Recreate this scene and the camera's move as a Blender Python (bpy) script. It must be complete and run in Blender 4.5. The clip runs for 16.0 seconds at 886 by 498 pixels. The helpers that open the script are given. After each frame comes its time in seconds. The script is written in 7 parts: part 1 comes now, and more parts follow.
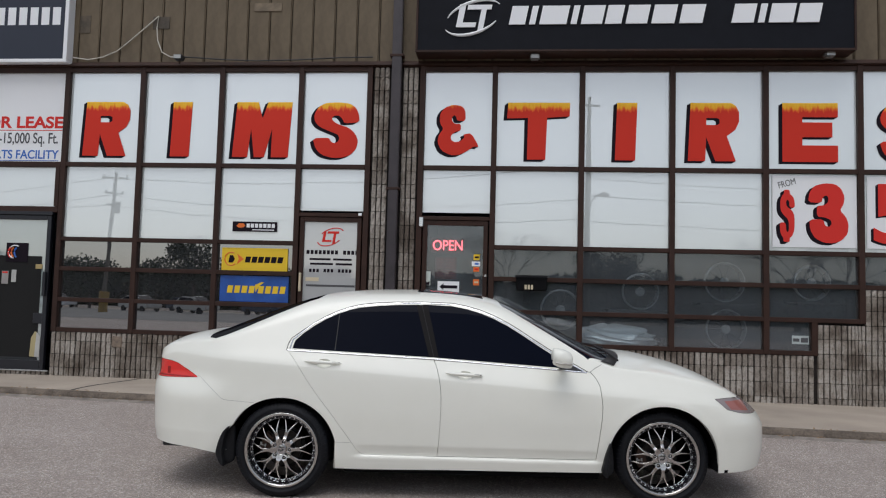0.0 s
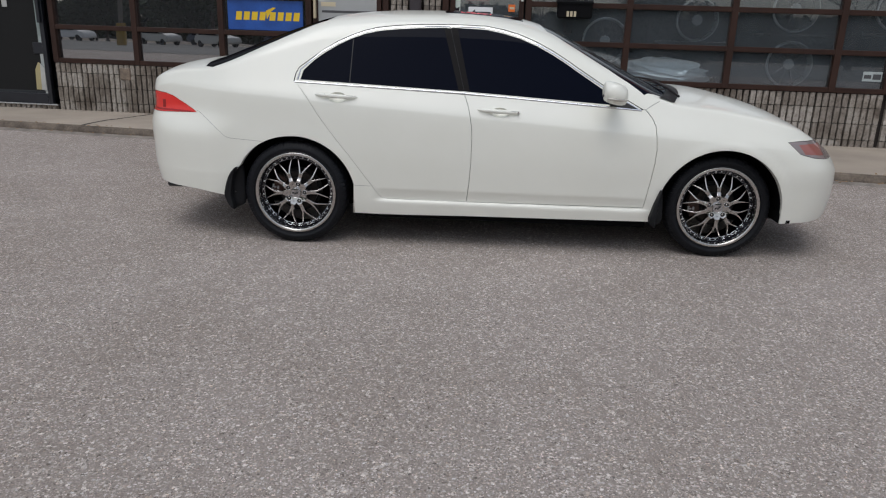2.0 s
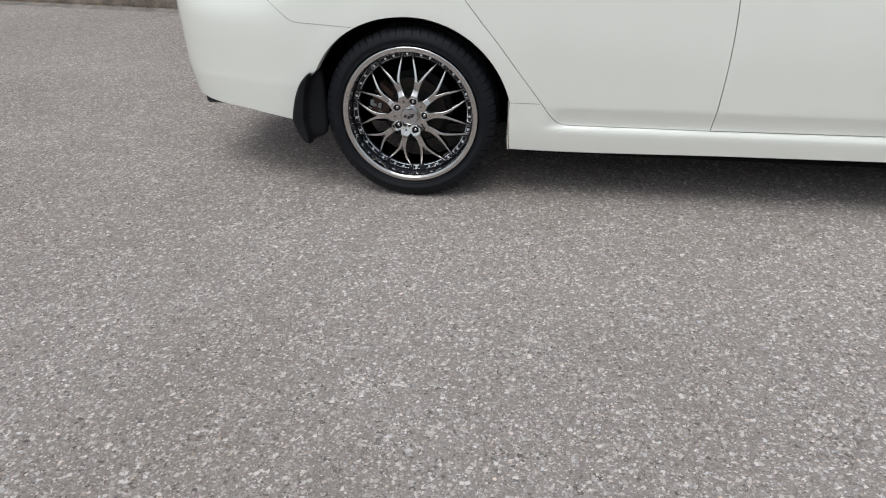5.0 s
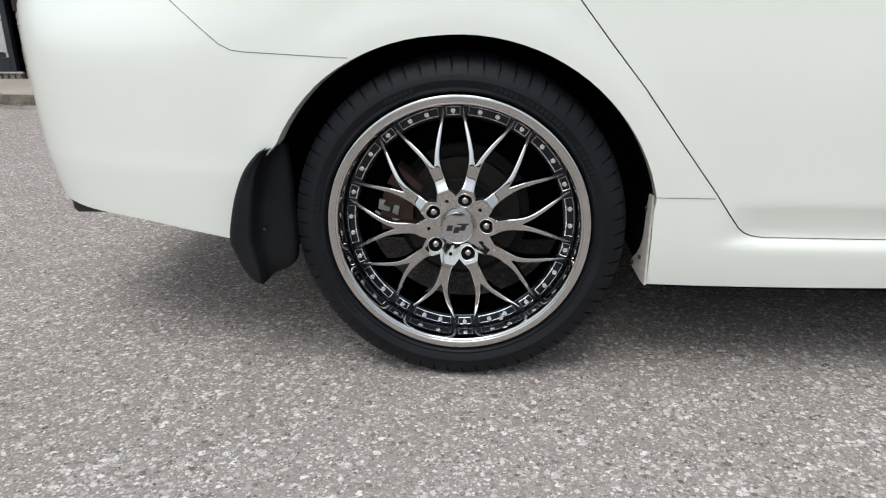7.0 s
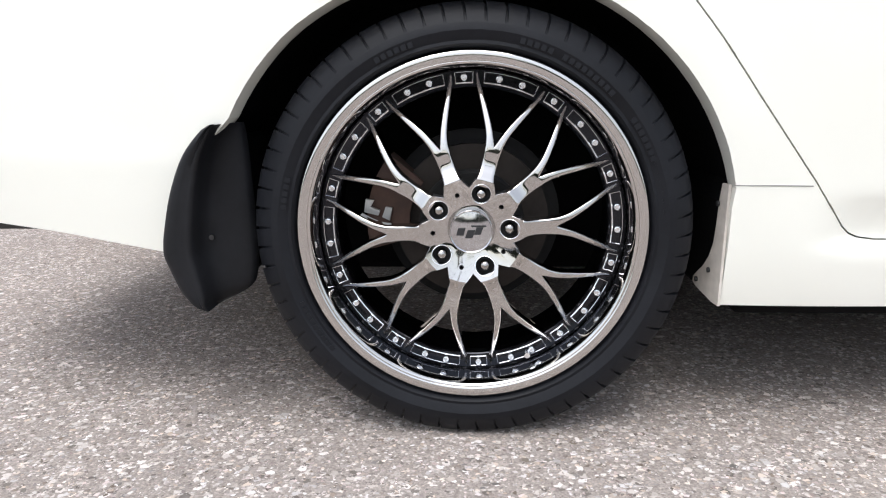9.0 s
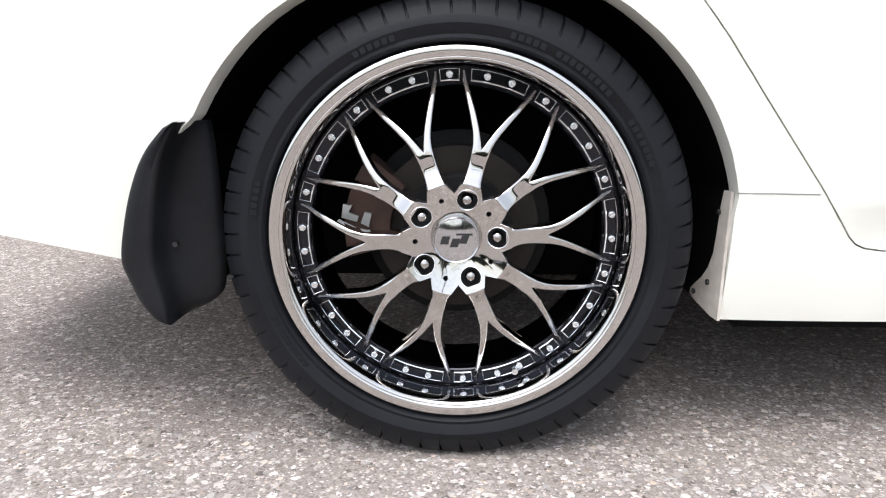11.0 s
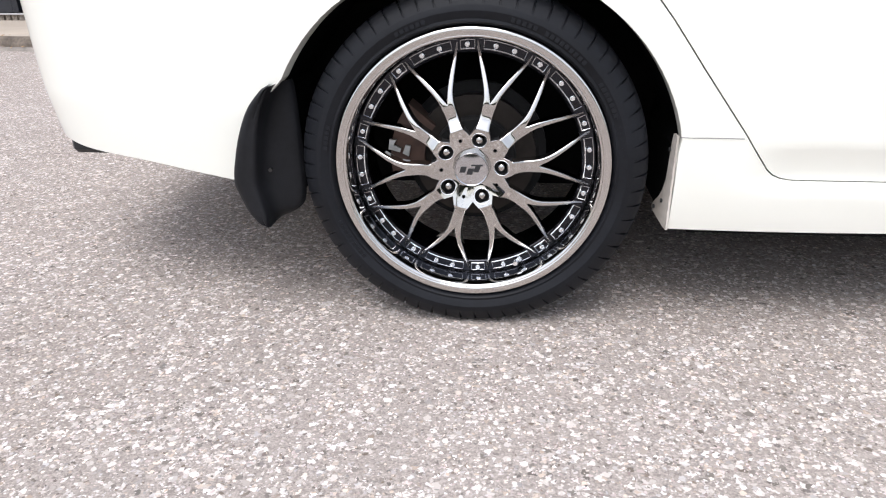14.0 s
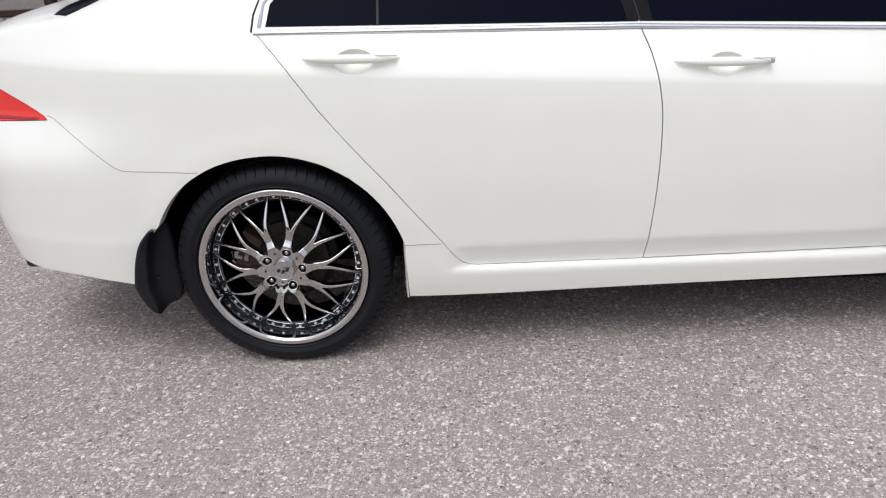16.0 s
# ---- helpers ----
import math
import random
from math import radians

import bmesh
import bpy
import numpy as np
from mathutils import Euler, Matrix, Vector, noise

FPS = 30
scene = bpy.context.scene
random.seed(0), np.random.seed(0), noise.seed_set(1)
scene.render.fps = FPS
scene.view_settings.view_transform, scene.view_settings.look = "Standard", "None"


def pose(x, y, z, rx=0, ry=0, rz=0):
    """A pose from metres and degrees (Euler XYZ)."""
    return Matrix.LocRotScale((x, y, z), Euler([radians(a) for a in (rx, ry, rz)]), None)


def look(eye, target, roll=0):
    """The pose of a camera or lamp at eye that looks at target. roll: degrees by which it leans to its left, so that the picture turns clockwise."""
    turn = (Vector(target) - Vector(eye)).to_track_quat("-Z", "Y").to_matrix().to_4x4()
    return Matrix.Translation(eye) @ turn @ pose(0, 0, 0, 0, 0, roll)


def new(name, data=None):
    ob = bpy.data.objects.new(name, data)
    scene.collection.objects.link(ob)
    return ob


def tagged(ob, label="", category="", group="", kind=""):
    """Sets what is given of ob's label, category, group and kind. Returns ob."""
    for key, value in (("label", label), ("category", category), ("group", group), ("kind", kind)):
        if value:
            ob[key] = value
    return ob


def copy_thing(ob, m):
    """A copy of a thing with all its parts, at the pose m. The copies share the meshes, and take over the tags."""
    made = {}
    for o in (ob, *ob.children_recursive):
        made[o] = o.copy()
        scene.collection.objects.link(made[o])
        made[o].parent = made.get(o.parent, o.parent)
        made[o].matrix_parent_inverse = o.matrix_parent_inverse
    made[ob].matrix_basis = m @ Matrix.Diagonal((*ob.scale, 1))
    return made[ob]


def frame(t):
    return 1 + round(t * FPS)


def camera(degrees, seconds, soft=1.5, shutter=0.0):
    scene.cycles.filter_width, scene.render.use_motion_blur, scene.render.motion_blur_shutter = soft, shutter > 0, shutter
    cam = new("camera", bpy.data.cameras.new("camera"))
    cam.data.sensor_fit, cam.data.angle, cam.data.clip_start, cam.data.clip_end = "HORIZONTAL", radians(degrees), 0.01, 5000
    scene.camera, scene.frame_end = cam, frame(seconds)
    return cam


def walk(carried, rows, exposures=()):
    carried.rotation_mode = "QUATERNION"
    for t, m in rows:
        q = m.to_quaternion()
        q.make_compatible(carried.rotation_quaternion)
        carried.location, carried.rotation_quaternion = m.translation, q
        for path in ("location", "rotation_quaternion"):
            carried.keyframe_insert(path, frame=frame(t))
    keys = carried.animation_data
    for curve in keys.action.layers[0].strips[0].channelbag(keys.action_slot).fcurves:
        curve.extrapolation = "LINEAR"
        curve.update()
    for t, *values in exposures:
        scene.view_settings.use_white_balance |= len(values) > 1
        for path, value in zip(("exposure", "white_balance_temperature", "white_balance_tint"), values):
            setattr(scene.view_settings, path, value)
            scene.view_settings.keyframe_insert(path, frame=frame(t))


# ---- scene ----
cam = camera(63.3, 16.0, soft=1.15)
PATH = [
    (0, (1.157, -5.07, 1.432), (1.131, -3.074, 1.558), 1.5),
    (0.5, (1.179, -4.96, 1.406), (1.161, -2.961, 1.325), 0.8),
    (1, (1.189, -4.773, 1.38), (1.18, -2.795, 1.087), 1.7),
    (1.5, (1.158, -4.602, 1.371), (1.146, -2.655, 0.913), 2.1),
    (2, (1.134, -4.416, 1.351), (1.054, -2.506, 0.763), 1.8),
    (2.5, (1.106, -4.153, 1.292), (0.916, -2.273, 0.635), 2.1),
    (3, (1.008, -3.872, 1.251), (0.753, -2.017, 0.547), 2.2),
    (3.5, (0.874, -3.56, 1.21), (0.592, -1.747, 0.415), 0.6),
    (3.7, (0.834, -3.43, 1.198), (0.524, -1.645, 0.35), -0.3),
    (5.8, (0.36, -1.982, 1.068), (0.047, -0.241, 0.133), -1.0),
    (6, (0.292, -1.842, 1.045), (0.019, -0.093, 0.114), -1.3),
    (6.5, (0.157, -1.546, 0.911), (-0.039, 0.222, -0.003), -1.9),
    (7, (0.101, -1.333, 0.736), (-0.082, 0.55, 0.089), -0.8),
    (7.5, (0.098, -1.246, 0.641), (-0.121, 0.675, 0.132), -0.4),
    (8, (0.066, -1.158, 0.593), (-0.151, 0.758, 0.062), -0.9),
    (8.2, (0.036, -1.126, 0.549), (-0.135, 0.817, 0.109), -0.4),
    (10.3, (0.004, -0.955, 0.519), (-0.066, 0.995, 0.082), -0.7),
    (10.5, (0.005, -0.952, 0.533), (-0.058, 0.993, 0.072), -0.6),
    (11, (0.006, -0.954, 0.525), (-0.043, 0.996, 0.083), 0.0),
    (11.5, (0.01, -0.958, 0.529), (-0.036, 0.993, 0.09), 0.4),
    (12, (0.01, -0.965, 0.533), (-0.032, 0.985, 0.088), 0.5),
    (12.5, (0.027, -0.995, 0.549), (-0.033, 0.941, 0.049), 0.2),
    (13, (0.055, -1.074, 0.595), (-0.033, 0.863, 0.105), -0.1),
    (13.5, (0.097, -1.184, 0.656), (-0.056, 0.718, 0.056), 0.4),
    (14, (0.09, -1.286, 0.709), (-0.116, 0.543, -0.073), -0.9),
    (14.5, (0.12, -1.412, 0.899), (-0.025, 0.373, 0.01), -0.5),
    (15, (0.191, -1.598, 1.062), (0.048, 0.172, 0.143), -1.3),
    (15.5, (0.388, -1.799, 1.168), (0.258, 0.005, 0.313), -2.5),
    (16, (0.566, -1.96, 1.214), (0.491, -0.124, 0.423), -3.4),
]
EXPOSURES = [(0, 0.08, 6500, 10), (1, 0.06, 6500, 10), (2, 0.03, 6500, 9.5), (3, 0.16, 6500, 9), (3.7, 0.26, 6500, 8), (5.8, 0.38, 6380, 6), (6.5, 0.48, 6380, 5), (7, 0.68, 6380, 5), (7.5, 0.84, 6500, 8), (8.2, 1.02, 6500, 10), (10.3, 1.42, 6500, 10), (12.5, 1.42, 6500, 10), (13.5, 1.40, 6500, 11), (14.5, 1.18, 6500, 12), (15.5, 0.80, 6500, 13), (16, 0.62, 6500, 12)]
walk(cam, [(t, look(eye, target, roll)) for t, eye, target, roll in PATH], EXPOSURES)

# ---- light ----
world = bpy.data.worlds.new("sky")
scene.world = world
world.use_nodes = True
wn, wl = world.node_tree.nodes, world.node_tree.links
wn.clear()
sky = wn.new("ShaderNodeTexSky")
sky.sky_type = "NISHITA"
sky.sun_disc = False
sky.sun_elevation, sky.sun_rotation = radians(52), radians(200)
sky.air_density, sky.dust_density, sky.ozone_density = 1.0, 1.2, 1.0
grey = wn.new("ShaderNodeHueSaturation")
grey.inputs["Saturation"].default_value = 0.40
bg = wn.new("ShaderNodeBackground")
bg.inputs["Strength"].default_value = 0.118
wo = wn.new("ShaderNodeOutputWorld")
wl.new(sky.outputs[0], grey.inputs["Color"])
# an overcast sky is darker towards the horizon than overhead
where, split, lift = wn.new("ShaderNodeTexCoord"), wn.new("ShaderNodeSeparateXYZ"), wn.new("ShaderNodeMapRange")
lift.inputs["To Min"].default_value, lift.inputs["To Max"].default_value = 0.60, 1.60
wl.new(where.outputs["Generated"], split.inputs[0])
wl.new(split.outputs["Z"], lift.inputs[0])
dome = wn.new("ShaderNodeVectorMath")
dome.operation = "SCALE"
wl.new(grey.outputs[0], dome.inputs[0])
wl.new(lift.outputs[0], dome.inputs["Scale"])
cool = wn.new("ShaderNodeVectorMath")
cool.operation = "MULTIPLY"
cool.inputs[1].default_value = (0.985, 1.0, 1.02)
wl.new(dome.outputs[0], cool.inputs[0])
wl.new(cool.outputs[0], bg.inputs["Color"])
wl.new(bg.outputs[0], wo.inputs["Surface"])

sun_data = bpy.data.lights.new("sun", "SUN")
sun_data.energy, sun_data.angle, sun_data.color = 0.95, radians(38), (1.0, 0.985, 0.97)
sun = new("sun", sun_data)
sun.matrix_world = look((-1.2, -5.0, 12.6), (0, 0, 0))


# ---- materials ----
def material(name):
    m = bpy.data.materials.new(name)
    m.use_nodes = True
    n, l = m.node_tree.nodes, m.node_tree.links
    return m, n, l, n["Principled BSDF"]


def ramp(n, stops):
    r = n.new("ShaderNodeValToRGB")
    e = r.color_ramp.elements
    while len(e) < len(stops):
        e.new(0.5)
    for q, (p, c) in zip(e, stops):
        q.position, q.color = p, (*c, 1) if len(c) == 3 else c
    return r


def coords(n, l, scale=(1, 1, 1), kind="Object"):
    tc, mp = n.new("ShaderNodeTexCoord"), n.new("ShaderNodeMapping")
    mp.inputs["Scale"].default_value = scale
    l.new(tc.outputs[kind], mp.inputs["Vector"])
    return mp.outputs[0]


def surface(name, colour, rough=0.6, metal=0.0, vary=0.12, scale=6.0, fine=60.0, bump=0.15, coat=0.0, depth=0.002, stretch=(1, 1, 1)):
    """A plain surface with stains at one scale, grain at another and a fine relief."""
    m, n, l, b = material(name)
    v = coords(n, l, stretch)
    a, f = n.new("ShaderNodeTexNoise"), n.new("ShaderNodeTexNoise")
    a.inputs["Scale"].default_value, f.inputs["Scale"].default_value = scale, fine
    a.inputs["Detail"].default_value = f.inputs["Detail"].default_value = 5
    l.new(v, a.inputs["Vector"]), l.new(v, f.inputs["Vector"])
    mix = n.new("ShaderNodeMath")
    mix.operation = "MULTIPLY_ADD"
    mix.inputs[1].default_value = 0.4
    l.new(f.outputs[0], mix.inputs[0]), l.new(a.outputs[0], mix.inputs[2])
    lo, hi = [max(0, c * (1 - vary)) for c in colour], [min(1, c * (1 + vary)) for c in colour]
    r = ramp(n, [(0.45, lo), (0.95, hi)])
    l.new(mix.outputs[0], r.inputs[0])
    l.new(r.outputs[0], b.inputs["Base Color"])
    rr = n.new("ShaderNodeMapRange")
    rr.inputs["To Min"].default_value, rr.inputs["To Max"].default_value = max(0.02, rough - 0.12 * min(1, rough * 3)), min(1, rough + 0.1 * min(1, rough * 3))
    l.new(a.outputs[0], rr.inputs[0]), l.new(rr.outputs[0], b.inputs["Roughness"])
    b.inputs["Metallic"].default_value = metal
    b.inputs["Coat Weight"].default_value = coat
    b.inputs["Coat Roughness"].default_value = 0.03
    if bump:
        bp = n.new("ShaderNodeBump")
        bp.inputs["Strength"].default_value, bp.inputs["Distance"].default_value = bump, depth
        l.new(f.outputs[0], bp.inputs["Height"]), l.new(bp.outputs[0], b.inputs["Normal"])
    return m


def plain(name, colour, rough=0.5, metal=0.0, coat=0.0, glow=0.0):
    m, n, l, b = material(name)
    b.inputs["Base Color"].default_value = (*colour, 1)
    b.inputs["Roughness"].default_value, b.inputs["Metallic"].default_value = rough, metal
    b.inputs["Coat Weight"].default_value = coat
    if glow:
        b.inputs["Emission Color"].default_value, b.inputs["Emission Strength"].default_value = (*colour, 1), glow
    return m


def mixed(n, l, factor, a, b, blend="MIX"):
    """A colour mix node; factor, a and b may be sockets or values."""
    m = n.new("ShaderNodeMix")
    m.data_type, m.blend_type = "RGBA", blend
    for key, value in (("Factor", factor), ("A", a), ("B", b)):
        if isinstance(value, bpy.types.NodeSocket):
            l.new(value, m.inputs[key])
        else:
            m.inputs[key].default_value = value
    return m.outputs["Result"]


def calc(n, l, operation, a, b=0.0, c=0.0, clamp=False):
    m = n.new("ShaderNodeMath")
    m.operation, m.use_clamp = operation, clamp
    for k, value in enumerate((a, b, c)):
        if isinstance(value, bpy.types.NodeSocket):
            l.new(value, m.inputs[k])
        else:
            m.inputs[k].default_value = value
    return m.outputs[0]


def asphalt_material():
    """Worn asphalt: a fine grey matrix in which pale, tinted stones of uneven shape lie bare."""
    m, n, l, b = material("asphalt")
    v = coords(n, l)
    bend = n.new("ShaderNodeTexNoise")
    bend.inputs["Scale"].default_value, bend.inputs["Detail"].default_value = 130, 2
    l.new(v, bend.inputs["Vector"])
    centre, push = n.new("ShaderNodeVectorMath"), n.new("ShaderNodeVectorMath")
    centre.operation, push.operation = "SUBTRACT", "MULTIPLY_ADD"
    centre.inputs[1].default_value, push.inputs[1].default_value = (0.5, 0.5, 0.5), (0.011, 0.011, 0.011)
    l.new(bend.outputs["Color"], centre.inputs[0]), l.new(centre.outputs[0], push.inputs[0]), l.new(v, push.inputs[2])
    crowd, fine = n.new("ShaderNodeTexNoise"), n.new("ShaderNodeTexNoise")
    crowd.inputs["Scale"].default_value, crowd.inputs["Detail"].default_value = 6.5, 4
    fine.inputs["Scale"].default_value, fine.inputs["Detail"].default_value = 260, 4
    l.new(v, crowd.inputs["Vector"]), l.new(v, fine.inputs["Vector"])
    ground = ramp(n, [(0.32, (0.186, 0.165, 0.148)), (0.5, (0.262, 0.233, 0.210)), (0.68, (0.348, 0.311, 0.282))])
    l.new(fine.outputs[0], ground.inputs[0])
    colour, height = ground.outputs[0], None
    for scale, bare in ((91, 0.39), (188, 0.385)):
        cells = n.new("ShaderNodeTexVoronoi")
        cells.inputs["Scale"].default_value = scale
        l.new(push.outputs[0], cells.inputs["Vector"])
        sep = n.new("ShaderNodeSeparateColor")
        l.new(cells.outputs["Color"], sep.inputs[0])
        # each cell's own stone size, none in many of them; more stones lie bare where the surface is worn
        size = calc(n, l, "MULTIPLY_ADD", sep.outputs[1], 0.95, calc(n, l, "MULTIPLY_ADD", crowd.outputs[0], 0.5, -0.78 + bare))
        edge = n.new("ShaderNodeMapRange")
        edge.inputs["From Min"].default_value, edge.inputs["From Max"].default_value = -0.03, 0.17
        l.new(calc(n, l, "SUBTRACT", size, cells.outputs["Distance"]), edge.inputs[0])
        tone = ramp(n, [(0.0, (0.118, 0.104, 0.092)), (0.15, (0.200, 0.180, 0.163)), (0.34, (0.318, 0.286, 0.260)), (0.60, (0.424, 0.386, 0.354)), (0.85, (0.540, 0.500, 0.464)), (1.0, (0.68, 0.640, 0.602))])
        l.new(sep.outputs[0], tone.inputs[0])
        tint = ramp(n, [(0.0, (1.08, 0.97, 0.86)), (0.25, (1.0, 1.0, 1.0)), (0.6, (1.0, 1.0, 1.0)), (0.8, (0.95, 1.0, 1.06)), (1.0, (1.07, 0.96, 0.98))])
        l.new(sep.outputs[2], tint.inputs[0])
        stone = mixed(n, l, 1.0, tone.outputs[0], tint.outputs[0], "MULTIPLY")
        colour = mixed(n, l, edge.outputs[0], colour, stone)
        height = edge.outputs[0] if height is None else calc(n, l, "MULTIPLY_ADD", edge.outputs[0], 0.5, height)
    stain = n.new("ShaderNodeTexNoise")
    stain.inputs["Scale"].default_value, stain.inputs["Detail"].default_value = 0.9, 7
    l.new(v, stain.inputs["Vector"])
    sr = ramp(n, [(0.30, (1.02, 0.985, 0.965)), (0.52, (1.135, 1.112, 1.108)), (0.72, (1.23, 1.205, 1.21))])
    l.new(stain.outputs[0], sr.inputs[0])
    l.new(mixed(n, l, 1.0, colour, sr.outputs[0], "MULTIPLY"), b.inputs["Base Color"])
    b.inputs["Roughness"].default_value = 0.85
    b.inputs["Specular IOR Level"].default_value = 0.1
    bp = n.new("ShaderNodeBump")
    bp.inputs["Strength"].default_value, bp.inputs["Distance"].default_value = 0.55, 0.0022
    l.new(calc(n, l, "MULTIPLY_ADD", fine.outputs[0], 0.6, height), bp.inputs["Height"]), l.new(bp.outputs[0], b.inputs["Normal"])
    return m


def paint_material():
    m, n, l, b = material("pearl_white_paint")
    v = coords(n, l)
    a = n.new("ShaderNodeTexNoise")
    a.inputs["Scale"].default_value, a.inputs["Detail"].default_value = 3.0, 6
    l.new(v, a.inputs["Vector"])
    r = ramp(n, [(0.3, (0.808, 0.804, 0.724)), (0.7, (0.834, 0.830, 0.754))])
    l.new(a.outputs[0], r.inputs[0]), l.new(r.outputs[0], b.inputs["Base Color"])
    b.inputs["Roughness"].default_value = 0.38
    b.inputs["Coat Weight"].default_value, b.inputs["Coat Roughness"].default_value = 0.7, 0.04
    return m


def film_glass(name, share, back, rough=0.01):
    """Coated window glass: a mirror of the given share over a plain backing."""
    m, n, l, b = material(name)
    b.inputs["Base Color"].default_value = (*back, 1)
    b.inputs["Roughness"].default_value = 0.5
    b.inputs["Specular IOR Level"].default_value = 0.0 if share < 0.1 else 0.5
    v = coords(n, l)
    w = n.new("ShaderNodeTexNoise")
    w.inputs["Scale"].default_value = 1.3
    l.new(v, w.inputs["Vector"])
    bp = n.new("ShaderNodeBump")
    bp.inputs["Strength"].default_value, bp.inputs["Distance"].default_value = 0.15, 0.004
    l.new(w.outputs[0], bp.inputs["Height"])
    g = n.new("ShaderNodeBsdfGlossy")
    g.inputs["Roughness"].default_value = rough
    l.new(bp.outputs[0], g.inputs["Normal"])
    mx = n.new("ShaderNodeMixShader")
    mx.inputs[0].default_value = share
    l.new(b.outputs[0], mx.inputs[1]), l.new(g.outputs[0], mx.inputs[2])
    l.new(mx.outputs[0], n["Material Output"].inputs["Surface"])
    return m


def clear_glass(name, share=0.12, tint=(0.55, 0.58, 0.57)):
    m, n, l, b = material(name)
    n.remove(b)
    t, g, mx = n.new("ShaderNodeBsdfTransparent"), n.new("ShaderNodeBsdfGlossy"), n.new("ShaderNodeMixShader")
    t.inputs[0].default_value = (*tint, 1)
    g.inputs["Roughness"].default_value = 0.01
    mx.inputs[0].default_value = share
    # a thin film of dust that also paints bluish haze over the dark interior
    dust_haze, haze, spots, veil = n.new("ShaderNodeBsdfDiffuse"), n.new("ShaderNodeMixShader"), n.new("ShaderNodeTexNoise"), n.new("ShaderNodeMapRange")
    dust_haze.inputs[0].default_value = (0.62, 0.68, 0.74, 1)
    spots.inputs["Scale"].default_value, spots.inputs["Detail"].default_value = 1.7, 5
    l.new(coords(n, l), spots.inputs["Vector"])
    veil.inputs["To Min"].default_value, veil.inputs["To Max"].default_value = 0.026, 0.070
    l.new(spots.outputs[0], veil.inputs[0]), l.new(veil.outputs[0], haze.inputs[0])
    l.new(t.outputs[0], mx.inputs[1]), l.new(g.outputs[0], mx.inputs[2])
    l.new(mx.outputs[0], haze.inputs[1]), l.new(dust_haze.outputs[0], haze.inputs[2])
    l.new(haze.outputs[0], n["Material Output"].inputs["Surface"])
    return m


ASPHALT = asphalt_material()
CONCRETE = surface("concrete", (0.37, 0.315, 0.258), 0.85, vary=0.16, scale=1.6, fine=90, bump=0.4)
PAINT = paint_material()
BLACK = plain("black_plastic", (0.012, 0.012, 0.013), 0.55)
# near-black colour that stands in for shade
DARK = plain("shade_black", (0.004, 0.004, 0.004), 0.9)
TINT = plain("tinted_glass", (0.003, 0.004, 0.010), 0.03)
TINT.node_tree.nodes["Principled BSDF"].inputs["Specular IOR Level"].default_value = 0.06
CHROME = plain("chrome_trim", (0.75, 0.76, 0.78), 0.12, 1.0)
BROWN = surface("brown_anodised_frame", (0.036, 0.017, 0.012), 0.55, 0.0, vary=0.3, scale=4, fine=50, bump=0.05)
SIDING = surface("bronze_metal_siding", (0.122, 0.094, 0.062), 0.6, 0.0, vary=0.5, scale=1.2, fine=9, bump=0.05, stretch=(1, 1, 0.5))
WHITE_FILM = film_glass("mirror_glass_over_white", 0.44, (0.85, 0.915, 0.91))
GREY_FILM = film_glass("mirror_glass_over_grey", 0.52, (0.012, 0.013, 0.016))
SIDE_TINT = film_glass("tinted_side_glass", 0.004, (0.0022, 0.0036, 0.0095))
REAR_TINT = film_glass("tinted_rear_glass", 0.04, (0.004, 0.004, 0.006))
# black liner felt, darkened further so its colour holds the wells' shade
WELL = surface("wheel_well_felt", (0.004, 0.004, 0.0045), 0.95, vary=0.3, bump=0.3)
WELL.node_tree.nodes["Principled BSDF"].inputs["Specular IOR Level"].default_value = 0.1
CLEAR = clear_glass("window_glass", 0.115, (0.80, 0.84, 0.86))
# indoor dimness and its bluish cast are put into this colour
DIM = surface("dimmed_shop_interior", (0.07, 0.085, 0.10), 0.9, vary=0.3, scale=1)
SIGN_BLACK = surface("black_sign_face", (0.010, 0.011, 0.015), 0.6, vary=0.15, bump=0)
SIGN_BLACK.node_tree.nodes["Principled BSDF"].inputs["Specular IOR Level"].default_value = 0.1
for m in (BROWN, SIDING):
    m.node_tree.nodes["Principled BSDF"].inputs["Specular IOR Level"].default_value = 0.25
WHITE = plain("white_vinyl", (0.82, 0.83, 0.84), 0.45)
RED = plain("red_vinyl", (0.66, 0.038, 0.030), 0.6)
RED.node_tree.nodes["Principled BSDF"].inputs["Specular IOR Level"].default_value = 0.15
RUBBER = surface("tyre_rubber", (0.0072, 0.0079, 0.0102), 0.52, vary=0.35, scale=8, fine=120, bump=0.2)
RUBBER.node_tree.nodes["Principled BSDF"].inputs["Specular IOR Level"].default_value = 0.2


# ---- mesh helpers ----
def mesh_of(bm, name, mats=()):
    me = bpy.data.meshes.new(name)
    bm.to_mesh(me)
    bm.free()
    for m in mats:
        me.materials.append(m)
    return me


def smooth(me, angle=35):
    me.shade_smooth()
    me.set_sharp_from_angle(angle=radians(angle))
    return me


def part(name, bm, mat, parent, label="", at=None, flat=True, angle=35):
    me = mesh_of(bm, name, mat if isinstance(mat, (list, tuple)) else [mat])
    if not flat:
        smooth(me, angle)
    ob = new(name, me)
    ob.parent = parent
    if at is not None:
        ob.matrix_basis = at
    return tagged(ob, label)


def root(name, label, category, at=None, group="", kind=""):
    ob = new(name)
    ob.empty_display_size = 0.1
    ob.matrix_basis = at or Matrix()
    return tagged(ob, label, category, group, kind)


